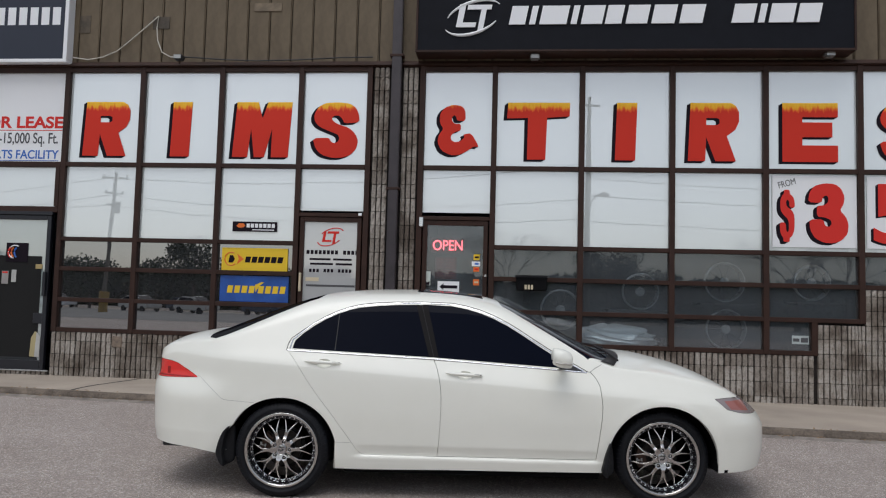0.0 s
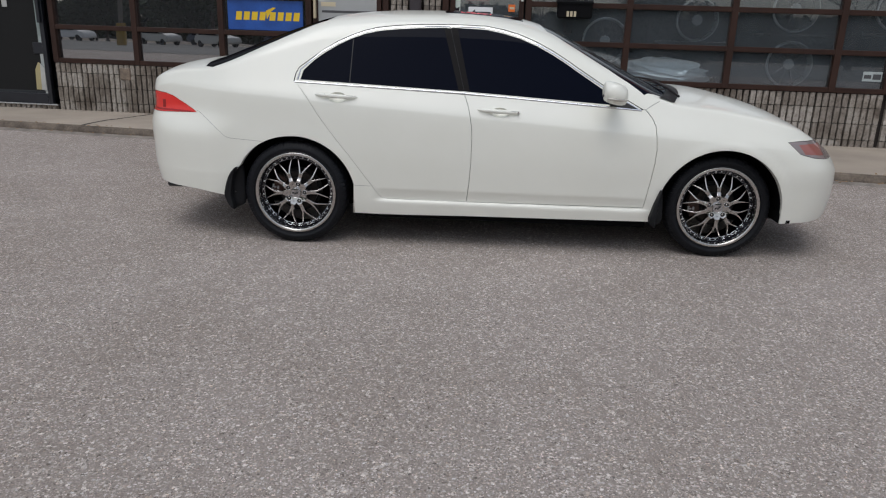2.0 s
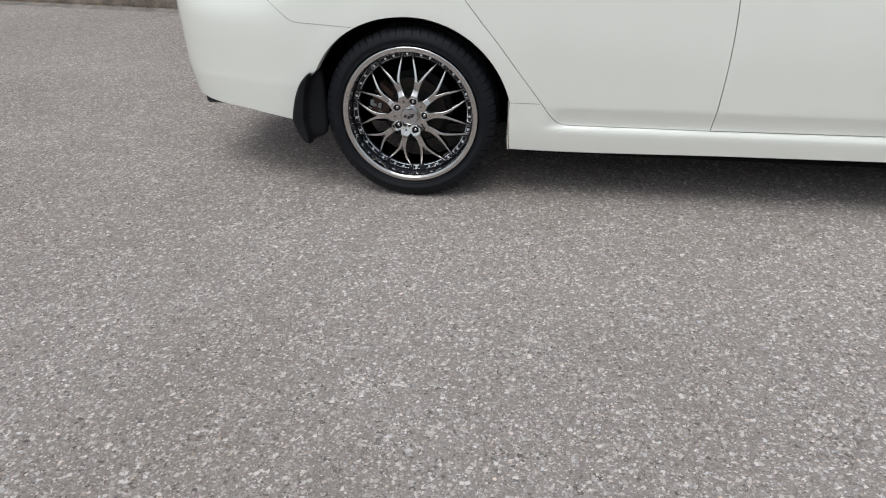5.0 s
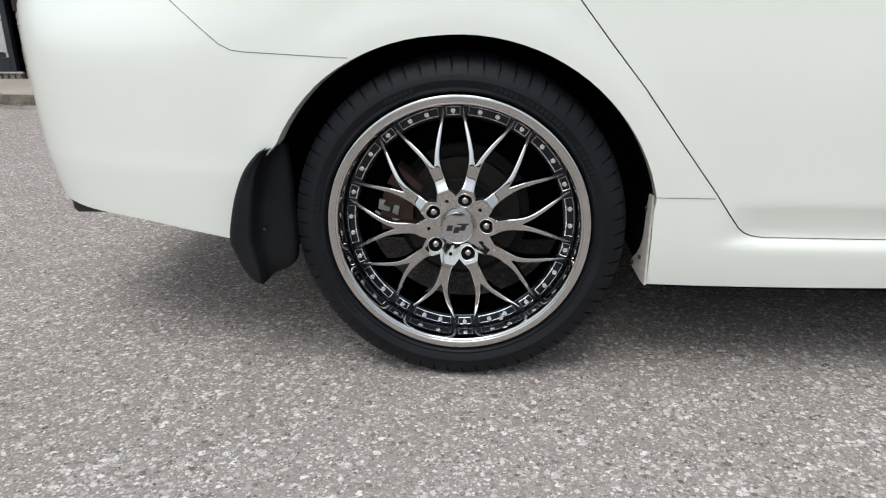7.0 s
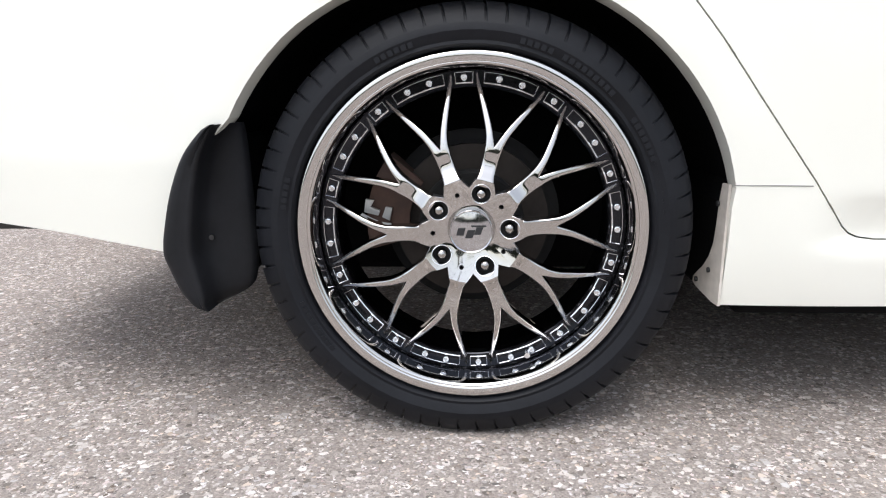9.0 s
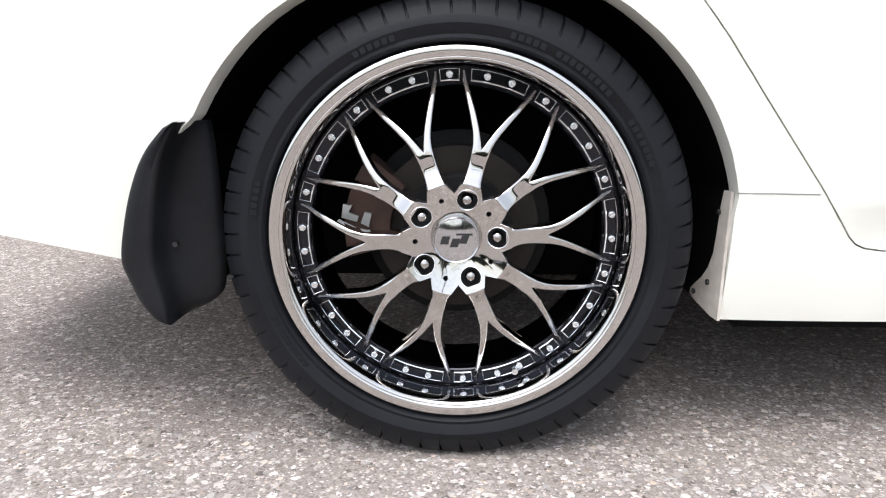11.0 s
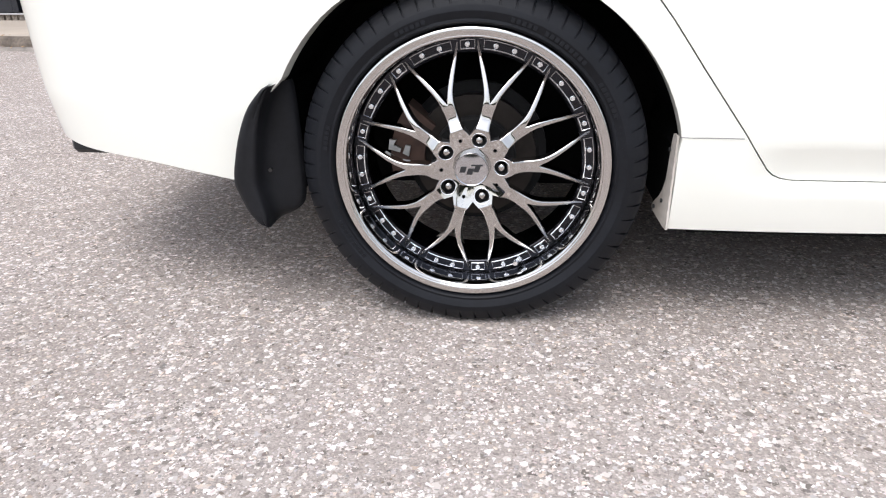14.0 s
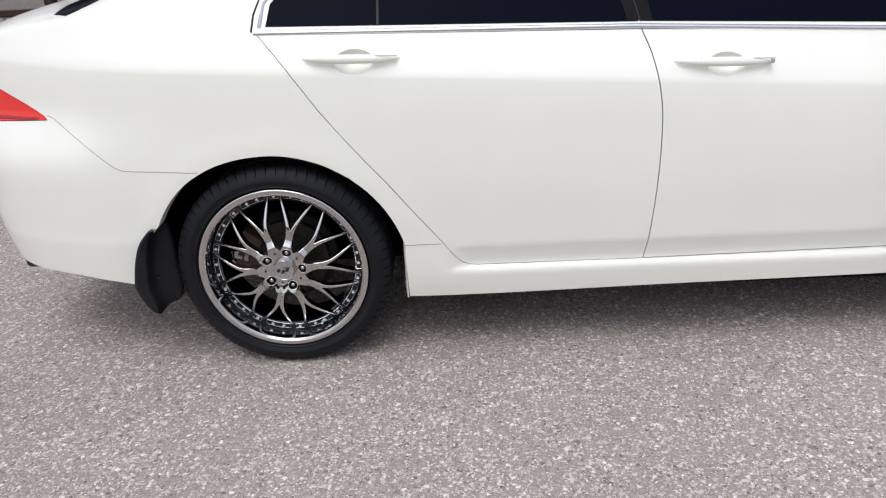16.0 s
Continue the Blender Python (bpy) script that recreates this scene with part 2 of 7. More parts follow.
def single(name, bm, mat, label, category, at=None, group="", kind="", flat=True, angle=35):
    me = mesh_of(bm, name, mat if isinstance(mat, (list, tuple)) else [mat])
    if not flat:
        smooth(me, angle)
    ob = new(name, me)
    ob.matrix_basis = at or Matrix()
    return tagged(ob, label, category, group, kind)


def box(bm, x0, x1, y0, y1, z0, z1, bevel=0.0, seg=1):
    r = bmesh.ops.create_cube(bm, size=1, matrix=Matrix.LocRotScale(((x0 + x1) / 2, (y0 + y1) / 2, (z0 + z1) / 2), None, (x1 - x0, y1 - y0, z1 - z0)))
    if bevel:
        bmesh.ops.bevel(bm, geom=list({e for v in r["verts"] for e in v.link_edges}), offset=bevel, segments=seg, affect="EDGES")
    return bm


def cube(*a, bevel=0.0, seg=1):
    return box(bmesh.new(), *a, bevel=bevel, seg=seg)


def tube(points, r, sides=8, closed=False, bm=None):
    """A round bar along points."""
    bm = bm or bmesh.new()
    pts = [Vector(p) for p in points]
    rings, up = [], Vector((0, 0, 1))
    for i, p in enumerate(pts):
        a = pts[i - 1] if i or closed else p
        b = pts[(i + 1) % len(pts)] if i < len(pts) - 1 or closed else p
        d = (b - a).normalized()
        s = d.cross(up)
        if s.length < 0.05:
            s = d.cross(Vector((1, 0, 0)))
        s.normalize()
        t = s.cross(d)
        rad = r[i] if isinstance(r, (list, tuple)) else r
        rings.append([bm.verts.new(p + rad * (math.cos(k * math.tau / sides) * s + math.sin(k * math.tau / sides) * t)) for k in range(sides)])
    pairs = list(zip(rings, rings[1:])) + ([(rings[-1], rings[0])] if closed else [])
    for a, b in pairs:
        for k in range(sides):
            bm.faces.new((a[k], b[k], b[(k + 1) % sides], a[(k + 1) % sides]))
    if not closed:
        bm.faces.new(rings[0]), bm.faces.new(rings[-1][::-1])
    bmesh.ops.recalc_face_normals(bm, faces=bm.faces)
    return bm


def prism(outline, axis, lo, hi, bm=None):
    """An upright slab: the outline in the two other axes, swept along axis from lo to hi."""
    bm = bm or bmesh.new()
    put = {"y": lambda p, h: (p[0], h, p[1]), "z": lambda p, h: (p[0], p[1], h), "x": lambda p, h: (h, p[0], p[1])}[axis]
    a, b = [bm.verts.new(put(p, lo)) for p in outline], [bm.verts.new(put(p, hi)) for p in outline]
    n = len(outline)
    fs = [bm.faces.new(a), bm.faces.new(b[::-1])] + [bm.faces.new((a[i], b[i], b[(i + 1) % n], a[(i + 1) % n])) for i in range(n)]
    bmesh.ops.recalc_face_normals(bm, faces=fs)
    return bm


def lathe(profile, turns=64, bm=None, axis="y"):
    """Turns a profile of (radius, depth) about the y axis."""
    bm = bm or bmesh.new()
    rings = [[bm.verts.new((r * math.cos(k * math.tau / turns), d, r * math.sin(k * math.tau / turns))) for k in range(turns)] for r, d in profile]
    for a, b in zip(rings, rings[1:]):
        for k in range(turns):
            bm.faces.new((a[k], a[(k + 1) % turns], b[(k + 1) % turns], b[k]))
    return bm


def lettering(name, text, size, mat, parent, at, depth=0.004, align="CENTER", width=0.0, shear=0.0, label="", bold=0.0):
    """Raised lettering in the built-in font, as a mesh; at maps its plane (x, y) into the parent's space."""
    c = bpy.data.curves.new(name, "FONT")
    c.body, c.size, c.extrude, c.align_x, c.align_y, c.shear, c.offset = text, size, depth / 2, align, "BOTTOM_BASELINE", shear, bold
    o = bpy.data.objects.new(name, c)
    me = bpy.data.meshes.new_from_object(o)
    bpy.data.objects.remove(o)
    if width:
        xs = [v.co.x for v in me.vertices]
        k = width / max(1e-6, max(xs) - min(xs))
        mid = (max(xs) + min(xs)) / 2 if align == "CENTER" else min(xs)
        for v in me.vertices:
            v.co.x = (v.co.x - mid) * k
    me.name = name
    me.materials.clear()
    me.materials.append(mat)
    ob = new(name, me)
    ob.parent, ob.matrix_basis = parent, at
    return tagged(ob, label)


def table(x, rows):
    """Smooth interpolation in rows of (x, value)."""
    if x <= rows[0][0]:
        return rows[0][1]
    if x >= rows[-1][0]:
        return rows[-1][1]
    i = max(k for k in range(len(rows) - 1) if rows[k][0] <= x)
    (x0, y0), (x1, y1) = rows[i], rows[i + 1]
    m0 = (y1 - rows[i - 1][1]) / (x1 - rows[i - 1][0]) if i else (y1 - y0) / (x1 - x0)
    m1 = (rows[i + 2][1] - y0) / (rows[i + 2][0] - x0) if i + 2 < len(rows) else (y1 - y0) / (x1 - x0)
    h = x1 - x0
    s = (x - x0) / h
    return (2 * s**3 - 3 * s**2 + 1) * y0 + (s**3 - 2 * s**2 + s) * h * m0 + (-2 * s**3 + 3 * s**2) * y1 + (s**3 - s**2) * h * m1


# ---- ground, pavement and kerb ----
def fall(y):
    """The lot falls away behind the parked car."""
    return -0.006 - 2.0 * min(1, max(0, (-10 - y) / 80))


bm = bmesh.new()
ys = [-900, -300, -90, -60, -30, -10, 0, 30, 300, 900]
rows = [[bm.verts.new((x, y, fall(y))) for x in (-900, -200, -40, 0, 40, 200, 900)] for y in ys]
for a, b in zip(rows, rows[1:]):
    for k in range(6):
        bm.faces.new((a[k], a[k + 1], b[k + 1], b[k]))
single("ground", bm, ASPHALT, "worn grey asphalt of a parking lot with exposed pale stones", "ground", kind="structure")

# The shop front stands along its own axes: u along the wall, v into the shop, z up.
FRONT = pose(0, 5.6, 0, 0, 0, -4.5)


def kerb_y(x):
    return 3.53 - 0.152 * x


def strip(name, profile, mat, label, category):
    """A long strip whose cross-section profile(x) gives (y, z) points."""
    bm = bmesh.new()
    rows = [[bm.verts.new((x, y, z)) for y, z in profile(x)] for x in [-30 + 0.5 * i for i in range(36)] + [-12 + 0.08 * i for i in range(300)] + [12 + 0.5 * i for i in range(37)]]
    for a, b in zip(rows, rows[1:]):
        for i in range(len(a) - 1):
            bm.faces.new((a[i], b[i], b[i + 1], a[i + 1]))
    bmesh.ops.recalc_face_normals(bm, faces=bm.faces)
    return single(name, bm, mat, label, category, kind="structure")


def rough_edge(x):
    return 0.010 * noise.noise(Vector((x * 1.3, 0, 0))) + 0.010 * noise.noise(Vector((x * 5, 3, 0)))


def wall_y(x):
    return 5.6 - 0.0787 * x + 0.3


KERB = surface("stained_kerb", (0.135, 0.108, 0.085), 0.95, vary=0.65, scale=5, fine=45, bump=0.9, depth=0.008)
strip("kerb", lambda x: [(kerb_y(x) - 0.012 + rough_edge(x), -0.05), (kerb_y(x) + rough_edge(x), 0.035 + rough_edge(x)), (kerb_y(x) + 0.022 + 2 * rough_edge(x), 0.072 + rough_edge(x)), (kerb_y(x) + 0.055 + 2 * rough_edge(x), 0.088), (kerb_y(x) + 0.068 + 2 * rough_edge(x), 0.06)], KERB, "low stained concrete kerb with a worn edge", "kerb")
strip("pavement", lambda x: [(kerb_y(x) + 0.066 + 2 * rough_edge(x), 0.05), (kerb_y(x) + 0.070 + 2 * rough_edge(x), 0.090), (kerb_y(x) + 0.4, 0.090), (wall_y(x) - 1.0, 0.065), (wall_y(x), 0.03)], CONCRETE, "worn grey concrete pavement along the shop front", "pavement")
strip("gutter", lambda x: [(kerb_y(x) - 0.10 + 4 * rough_edge(x), -0.0045), (kerb_y(x) - 0.05 + 2 * rough_edge(x), 0.006), (kerb_y(x) + 0.01, 0.016)], surface("gutter_grit", (0.235, 0.208, 0.182), 0.95, vary=0.5, scale=6, fine=120, bump=0.8), "grey gritty dirt lying along the kerb", "dirt")
CRACK = plain("crack_dark", (0.05, 0.043, 0.037), 0.95)
for pts in ([(-3.66, 4.14), (-3.64, 4.45), (-3.60, 4.95), (-3.56, 5.35), (-3.50, 5.75)], [(-6.6, 4.7), (-6.5, 5.3), (-6.55, 6.0)], [(0.9, 3.5), (1.0, 4.6), (0.95, 5.5)], [(4.6, 3.0), (4.65, 4.2), (4.6, 5.2)]):
    bm = bmesh.new()
    line = [Vector((x, y, 0)) for x, y in pts]
    dense = [line[i].lerp(line[i + 1], k / 8) for i in range(len(line) - 1) for k in range(8)] + [line[-1]]
    rows = []
    for i, q in enumerate(dense):
        w = 0.022 + 0.012 * noise.noise(q * 9)
        yk, yw = kerb_y(q.x) + 0.4, wall_y(q.x) - 1.0
        z = 0.0925 if q.y < yk else (0.090 + (0.065 - 0.090) * (q.y - yk) / (yw - yk) if q.y < yw else 0.065 - 0.035 * (q.y - yw)) + 0.0025
        dx = 0.02 * noise.noise(q * 4)
        rows.append([bm.verts.new((q.x + dx + sgn * w, q.y, z)) for sgn in (-1, 1)])
    for a, b in zip(rows, rows[1:]):
        bm.faces.new((a[0], a[1], b[1], b[0]))
    single("pavement_joint", bm, CRACK, "dark cracked joint across the pavement", "joint", kind="structure")

leaf_rg = random.Random(11)
verts, faces = [], []
for _ in range(520):
    x = leaf_rg.uniform(-7, 9)
    y = kerb_y(x) - abs(leaf_rg.gauss(0, 0.055)) + (0.06 if leaf_rg.random() < 0.25 else 0)
    z = 0.016 if y < kerb_y(x) - 0.01 else 0.095
    a, size = leaf_rg.uniform(0, math.tau), leaf_rg.uniform(0.010, 0.028)
    k = len(verts)
    for c, (du, dv) in enumerate(((-1, 0), (0, -0.45), (1, 0), (0, 0.45))):
        verts.append((x + size * (du * math.cos(a) - dv * math.sin(a)), y + size * (du * math.sin(a) + dv * math.cos(a)), z + leaf_rg.uniform(0, 0.012)))
    faces.append((k, k + 1, k + 2, k + 3))
leaves = bpy.data.meshes.new("fallen_leaves")
leaves.from_pydata(verts, [], faces)
leaves.materials.append(surface("dead_leaf", (0.24, 0.155, 0.085), 0.9, vary=0.6, scale=30, bump=0))
tagged(new("fallen_leaves", leaves), "dry brown leaves and grit blown against the kerb", "leaves", kind="stuff")

# ---- shop front ----
COLS_L = [-4.94, -3.71, -2.44, -1.195, -0.14]
COLS_R = [0.66, 1.74, 3.02, 4.31, 5.61, 6.90]
Z_TOP, Z2, Z3, Z4, Z5, Z6 = 4.79, 3.305, 2.14, 1.68, 1.205, 0.745

YELLOW = plain("yellow_vinyl", (0.78, 0.52, 0.02), 0.4)
BLUE = surface("blue_vinyl", (0.015, 0.08, 0.34), 0.4, vary=0.3, scale=4, bump=0)
LETTER_BLACK = plain("letter_black_paint", (0.012, 0.008, 0.013), 0.7)
LETTER_BLACK.node_tree.nodes["Principled BSDF"].inputs["Specular IOR Level"].default_value = 0.1
NEON = plain("lit_red_letters", (1.0, 0.10, 0.12), 0.4, glow=5.0)
ORANGE = plain("orange_vinyl", (0.75, 0.16, 0.02), 0.4)
INK_BLUE = plain("blue_print", (0.02, 0.13, 0.50), 0.4)
INK_GREY = plain("grey_print", (0.07, 0.07, 0.075), 0.4)
BONE = plain("bone_plastic", (0.60, 0.52, 0.36), 0.5)
DOOR_BLACK = surface("black_door_frame", (0.012, 0.013, 0.018), 0.4, vary=0.2, bump=0)


def flame_letters():
    """Red paint whose top runs out into yellow and orange licks."""
    m, n, l, b = material("flame_letter_paint")
    tc = n.new("ShaderNodeTexCoord")
    sp = n.new("ShaderNodeSeparateXYZ")
    l.new(tc.outputs["Object"], sp.inputs[0])
    wob = n.new("ShaderNodeTexNoise")
    wob.inputs["Scale"].default_value, wob.inputs["Detail"].default_value = 16, 4
    mp = n.new("ShaderNodeMapping")
    mp.inputs["Scale"].default_value = (1.6, 0.45, 1)
    l.new(tc.outputs["Object"], mp.inputs[0]), l.new(mp.outputs[0], wob.inputs["Vector"])
    add = n.new("ShaderNodeMath")
    add.operation = "MULTIPLY_ADD"
    add.inputs[1].default_value = 0.16
    l.new(wob.outputs[0], add.inputs[0]), l.new(sp.outputs["Y"], add.inputs[2])
    r = ramp(n, [(0.0, (0.60, 0.036, 0.022)), (0.800, (0.64, 0.042, 0.024)), (0.835, (0.80, 0.16, 0.03)), (0.870, (0.90, 0.42, 0.03)), (0.93, (0.94, 0.58, 0.06))])
    l.new(add.outputs[0], r.inputs[0]), l.new(r.outputs[0], b.inputs["Base Color"])
    b.inputs["Roughness"].default_value = 0.6
    b.inputs["Specular IOR Level"].default_value = 0.15
    return m


FLAME = flame_letters()
UP = Matrix.Rotation(radians(90), 4, "X")


def at_front(u, z, v=-0.01):
    """A plane on the front whose x runs along it and whose y points up."""
    return Matrix.Translation((u, v, z)) @ UP


def letter_on(name, text, u0, u1, z0, z1, mat, parent, v, depth=0.003, bold=0.0, shear=0.0, label=""):
    """One word or letter, stretched to fill the field from (u0, z0) to (u1, z1)."""
    ob = lettering(name, text, 1.0, mat, parent, Matrix(), depth, shear=shear, bold=bold, label=label)
    xs, ys = [p.co.x for p in ob.data.vertices], [p.co.y for p in ob.data.vertices]
    kx, ky = (u1 - u0) / (max(xs) - min(xs)), (z1 - z0) / (max(ys) - min(ys))
    for p in ob.data.vertices:
        p.co.x, p.co.y = (p.co.x - min(xs)) * kx, (p.co.y - min(ys)) * ky
    ob.matrix_basis = at_front(u0, z0, v)
    return ob


def plate(name, u0, u1, z0, z1, v, mat, label, category, thick=0.006):
    return single(name, cube(u0, u1, v, v + thick, z0, z1, bevel=0.0015), mat, label, category, FRONT)


def bars_on(parent, fields, mat, v, name="text_bar"):
    for u0, u1, z0, z1 in fields:
        part(name, cube(u0, u1, v - 0.002, v, z0, z1), mat, parent)


def mullion(bars, u, z0, z1, w=0.04):
    part("mullion", cube(u - w, u + w, -0.06, 0.06, z0, z1, bevel=0.004), BROWN, bars)


def transom(bars, u0, u1, z, h=0.032):
    part("transom", cube(u0, u1, -0.055, 0.055, z - h, z + h, bevel=0.004), BROWN, bars)


def pane(bars, u0, u1, z0, z1, mat):
    p = part("pane", cube(u0, u1, 0.0, 0.008, z0, z1), mat, bars)
    if mat is CLEAR:
        p.visible_shadow = False
    return p


def shop_windows():
    left = root("window_1", "dark brown aluminium shop window wall with coated panes", "window", FRONT, kind="structure")
    right = root("window_2", "dark brown aluminium shop window wall with clear lower panes", "window", FRONT, kind="structure")
    rows = ((Z_TOP, Z2), (Z2, Z3), (Z3, Z4), (Z4, Z5), (Z5, Z6))
    for bars, cols in ((left, COLS_L), (right, COLS_R + [8.20, 9.50])):
        for i, u in enumerate(cols):
            low = Z4 if u > 7 else (Z5 if u > 6.5 else Z6)
            mullion(bars, u, 0.06 if u in (-1.195, -0.14, 0.66, 1.74) else low - 0.03, Z_TOP + 0.04)
        for a, b in zip(cols, cols[1:]):
            door = (a, b) in ((-1.195, -0.14), (0.66, 1.74))
            for z in (Z_TOP, Z2):
                transom(bars, a + 0.04, b - 0.04, z)
            pane(bars, a + 0.04, b - 0.04, Z2 + 0.032, Z_TOP - 0.032, WHITE_FILM)
            if door:
                pane(bars, a + 0.04, b - 0.04, 2.64, Z2 - 0.032, WHITE_FILM)
                continue
            for k, (zt, zb) in enumerate(rows[1:]):
                if (a > 6.5 and zb < Z4 - 0.1) or (a > 5.5 and zb < Z5 - 0.1 and a > 6.5):
                    continue
                end = b
                if 5.5 < a < 6.5 and zb == Z6:
                    end = 6.30
                    mullion(bars, 6.26, Z6 - 0.03, Z5 - 0.03)
                transom(bars, a + 0.04, end - 0.04, zb)
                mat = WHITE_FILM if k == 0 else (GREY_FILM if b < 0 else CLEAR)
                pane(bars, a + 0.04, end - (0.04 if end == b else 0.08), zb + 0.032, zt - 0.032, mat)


shop_windows()


def glazed_door(name, u0, u1, top, glass, label, frame_mat=BROWN, low=0.09):
    d = root(name, label, "door", FRONT, kind="structure")
    part("head_frame", cube(u0, u1, -0.06, 0.06, top, top + 0.055, bevel=0.004), frame_mat, d)
    leaf0, leaf1 = u0 + 0.02, u1 - 0.02
    for a, b in ((leaf0, leaf0 + 0.065), (leaf1 - 0.065, leaf1)):
        part("stile", cube(a, b, -0.045, 0.02, low, top - 0.006, bevel=0.004), frame_mat, d)
    part("top_rail", cube(leaf0 + 0.065, leaf1 - 0.065, -0.045, 0.02, top - 0.075, top - 0.006, bevel=0.004), frame_mat, d)
    part("bottom_rail", cube(leaf0 + 0.065, leaf1 - 0.065, -0.045, 0.02, low, low + 0.14, bevel=0.004), frame_mat, d)
    p = part("glass", cube(leaf0 + 0.065, leaf1 - 0.065, -0.012, -0.004, low + 0.14, top - 0.075), glass, d)
    if glass is CLEAR:
        p.visible_shadow = False
    return d


DOOR_FILM = film_glass("coated_door_glass", 0.30, (0.56, 0.57, 0.57))
d1 = glazed_door("door_1", -1.155, -0.18, 2.545, DOOR_FILM, "brown framed glass door with coated glass")
part("pull_handle", cube(-1.115, -1.085, -0.095, -0.045, 1.42, 1.70, bevel=0.008), BONE, d1, "bone coloured pull handle")
part("door_notice", cube(-1.03, -0.83, -0.016, -0.012, 1.58, 1.635), BONE, d1)
part("door_closer", cube(-0.25, -0.19, -0.085, -0.06, 2.56, 2.61, bevel=0.006), CHROME, d1)
# red mark in a swoosh and lines of print on the glass
ring = [(-0.66 + 0.19 * math.cos(radians(a)), -0.0145, 2.255 + 0.115 * math.sin(radians(a)) + 0.05 * math.cos(radians(a))) for a in range(20, 150, 10)]
part("door_mark", tube(ring, 0.008, 6), RED, d1)
ring = [(-0.68 + 0.19 * math.cos(radians(a)), -0.0145, 2.235 + 0.115 * math.sin(radians(a)) + 0.05 * math.cos(radians(a))) for a in range(190, 330, 10)]
part("door_mark", tube(ring, 0.008, 6), RED, d1)
for q in ([(-0.80, 2.17), (-0.66, 2.17), (-0.655, 2.20), (-0.755, 2.20), (-0.735, 2.33), (-0.775, 2.33)], [(-0.72, 2.295), (-0.545, 2.295), (-0.54, 2.33), (-0.715, 2.33)], [(-0.645, 2.14), (-0.605, 2.14), (-0.585, 2.295), (-0.625, 2.295)]):
    part("door_mark", prism(q, "y", -0.0165, -0.013), RED, d1)
bars_on(d1, [(-1.03 + k * 0.062, -1.03 + k * 0.062 + 0.045, 1.985, 2.045) for k in range(13) if k != 8], LETTER_BLACK, -0.0122)
bars_on(d1, [(-0.98, -0.66, 1.895, 1.925), (-0.62, -0.34, 1.895, 1.925), (-0.97, -0.62, 1.825, 1.855), (-0.58, -0.33, 1.825, 1.855)], LETTER_BLACK, -0.0122)
bars_on(d1, [(-0.98 + k * 0.055, -0.98 + k * 0.055 + 0.036, 1.715, 1.765) for k in range(12) if k not in (3, 7)], LETTER_BLACK, -0.0122)
bars_on(d1, [(-1.02, -0.28, 1.50, 1.53)], INK_GREY, -0.0122)

d2 = glazed_door("door_2", 0.70, 1.70, 2.525, CLEAR, "brown framed glass door with a lit sign and stickers behind it")
part("door_closer", cube(0.665, 0.725, -0.10, -0.06, 2.42, 2.56, bevel=0.006), CHROME, d2)
part("door_lock", tube([(1.655, -0.045, 1.72), (1.655, -0.060, 1.72)], 0.018, 16), CHROME, d2)
opener = root("open_sign", "lit red letters of an open sign behind the door glass", "sign", FRONT)
letter_on("open_letters", "OPEN", 0.868, 1.307, 2.085, 2.235, NEON, opener, 0.05, 0.012, label="glowing red letters")
part("sign_board", cube(0.84, 1.335, 0.06, 0.075, 2.05, 2.27), plain("dark_sign_board", (0.03, 0.008, 0.01), 0.5), opener)
hours = single("hours_board", cube(0.905, 1.225, 0.04, 0.048, 1.66, 1.99), plain("dull_red_board", (0.085, 0.016, 0.02), 0.6), "dull red opening hours board behind door glass", "board", FRONT)
bars_on(hours, [(0.93, 1.03, 1.70 + k * 0.04, 1.715 + k * 0.04) for k in range(7)] + [(1.06, 1.20, 1.70 + k * 0.04, 1.715 + k * 0.04) for k in range(7)], plain("faded_red_print", (0.24, 0.05, 0.05), 0.6), 0.040)
arrow = plate("arrow_sign", 0.957, 1.275, 1.465, 1.625, -0.020, WHITE, "white sign with a black arrow on the door glass", "sign")
part("arrow", prism([(0.985, 1.545), (1.045, 1.595), (1.045, 1.567), (1.25, 1.567), (1.25, 1.523), (1.045, 1.523), (1.045, 1.495)], "y", -0.0225, -0.0195), LETTER_BLACK, arrow)
notice = plate("paper_notice", 0.735, 0.85, 1.56, 1.765, -0.020, surface("pale_paper", (0.55, 0.60, 0.56), 0.7, bump=0), "pale torn paper notice on the door glass", "notice")
part("notice_print", prism([(0.75, 1.565), (0.835, 1.565), (0.84, 1.62), (0.80, 1.60), (0.77, 1.645)], "y", -0.0225, -0.0195), LETTER_BLACK, notice)
for z0, z1, mat, ink, what in ((1.945, 2.03, YELLOW, LETTER_BLACK, "yellow"), (1.855, 1.925, WHITE, INK_BLUE, "white and blue"), (1.775, 1.845, ORANGE, RED, "orange"), (1.575, 1.665, ORANGE, BONE, "faded orange")):
    st = plate("payment_sticker", 1.478 if "white" not in what else 1.452, 1.565 if "white" not in what else 1.577, z0, z1, -0.020, mat, what + " payment sticker on the door glass", "sticker")
    bars_on(st, [(1.495, 1.555, (z0 + z1) / 2 - 0.012, (z0 + z1) / 2 + 0.014)], ink, -0.020)

# ---- painted letters ----
def bent(rows, n):
    """Rows of numbers, resampled smoothly to n rows."""
    t = [i / (len(rows) - 1) for i in range(len(rows))]
    return [tuple(table(i / (n - 1), list(zip(t, [r[c] for r in rows]))) for c in range(len(rows[0]))) for i in range(n)]


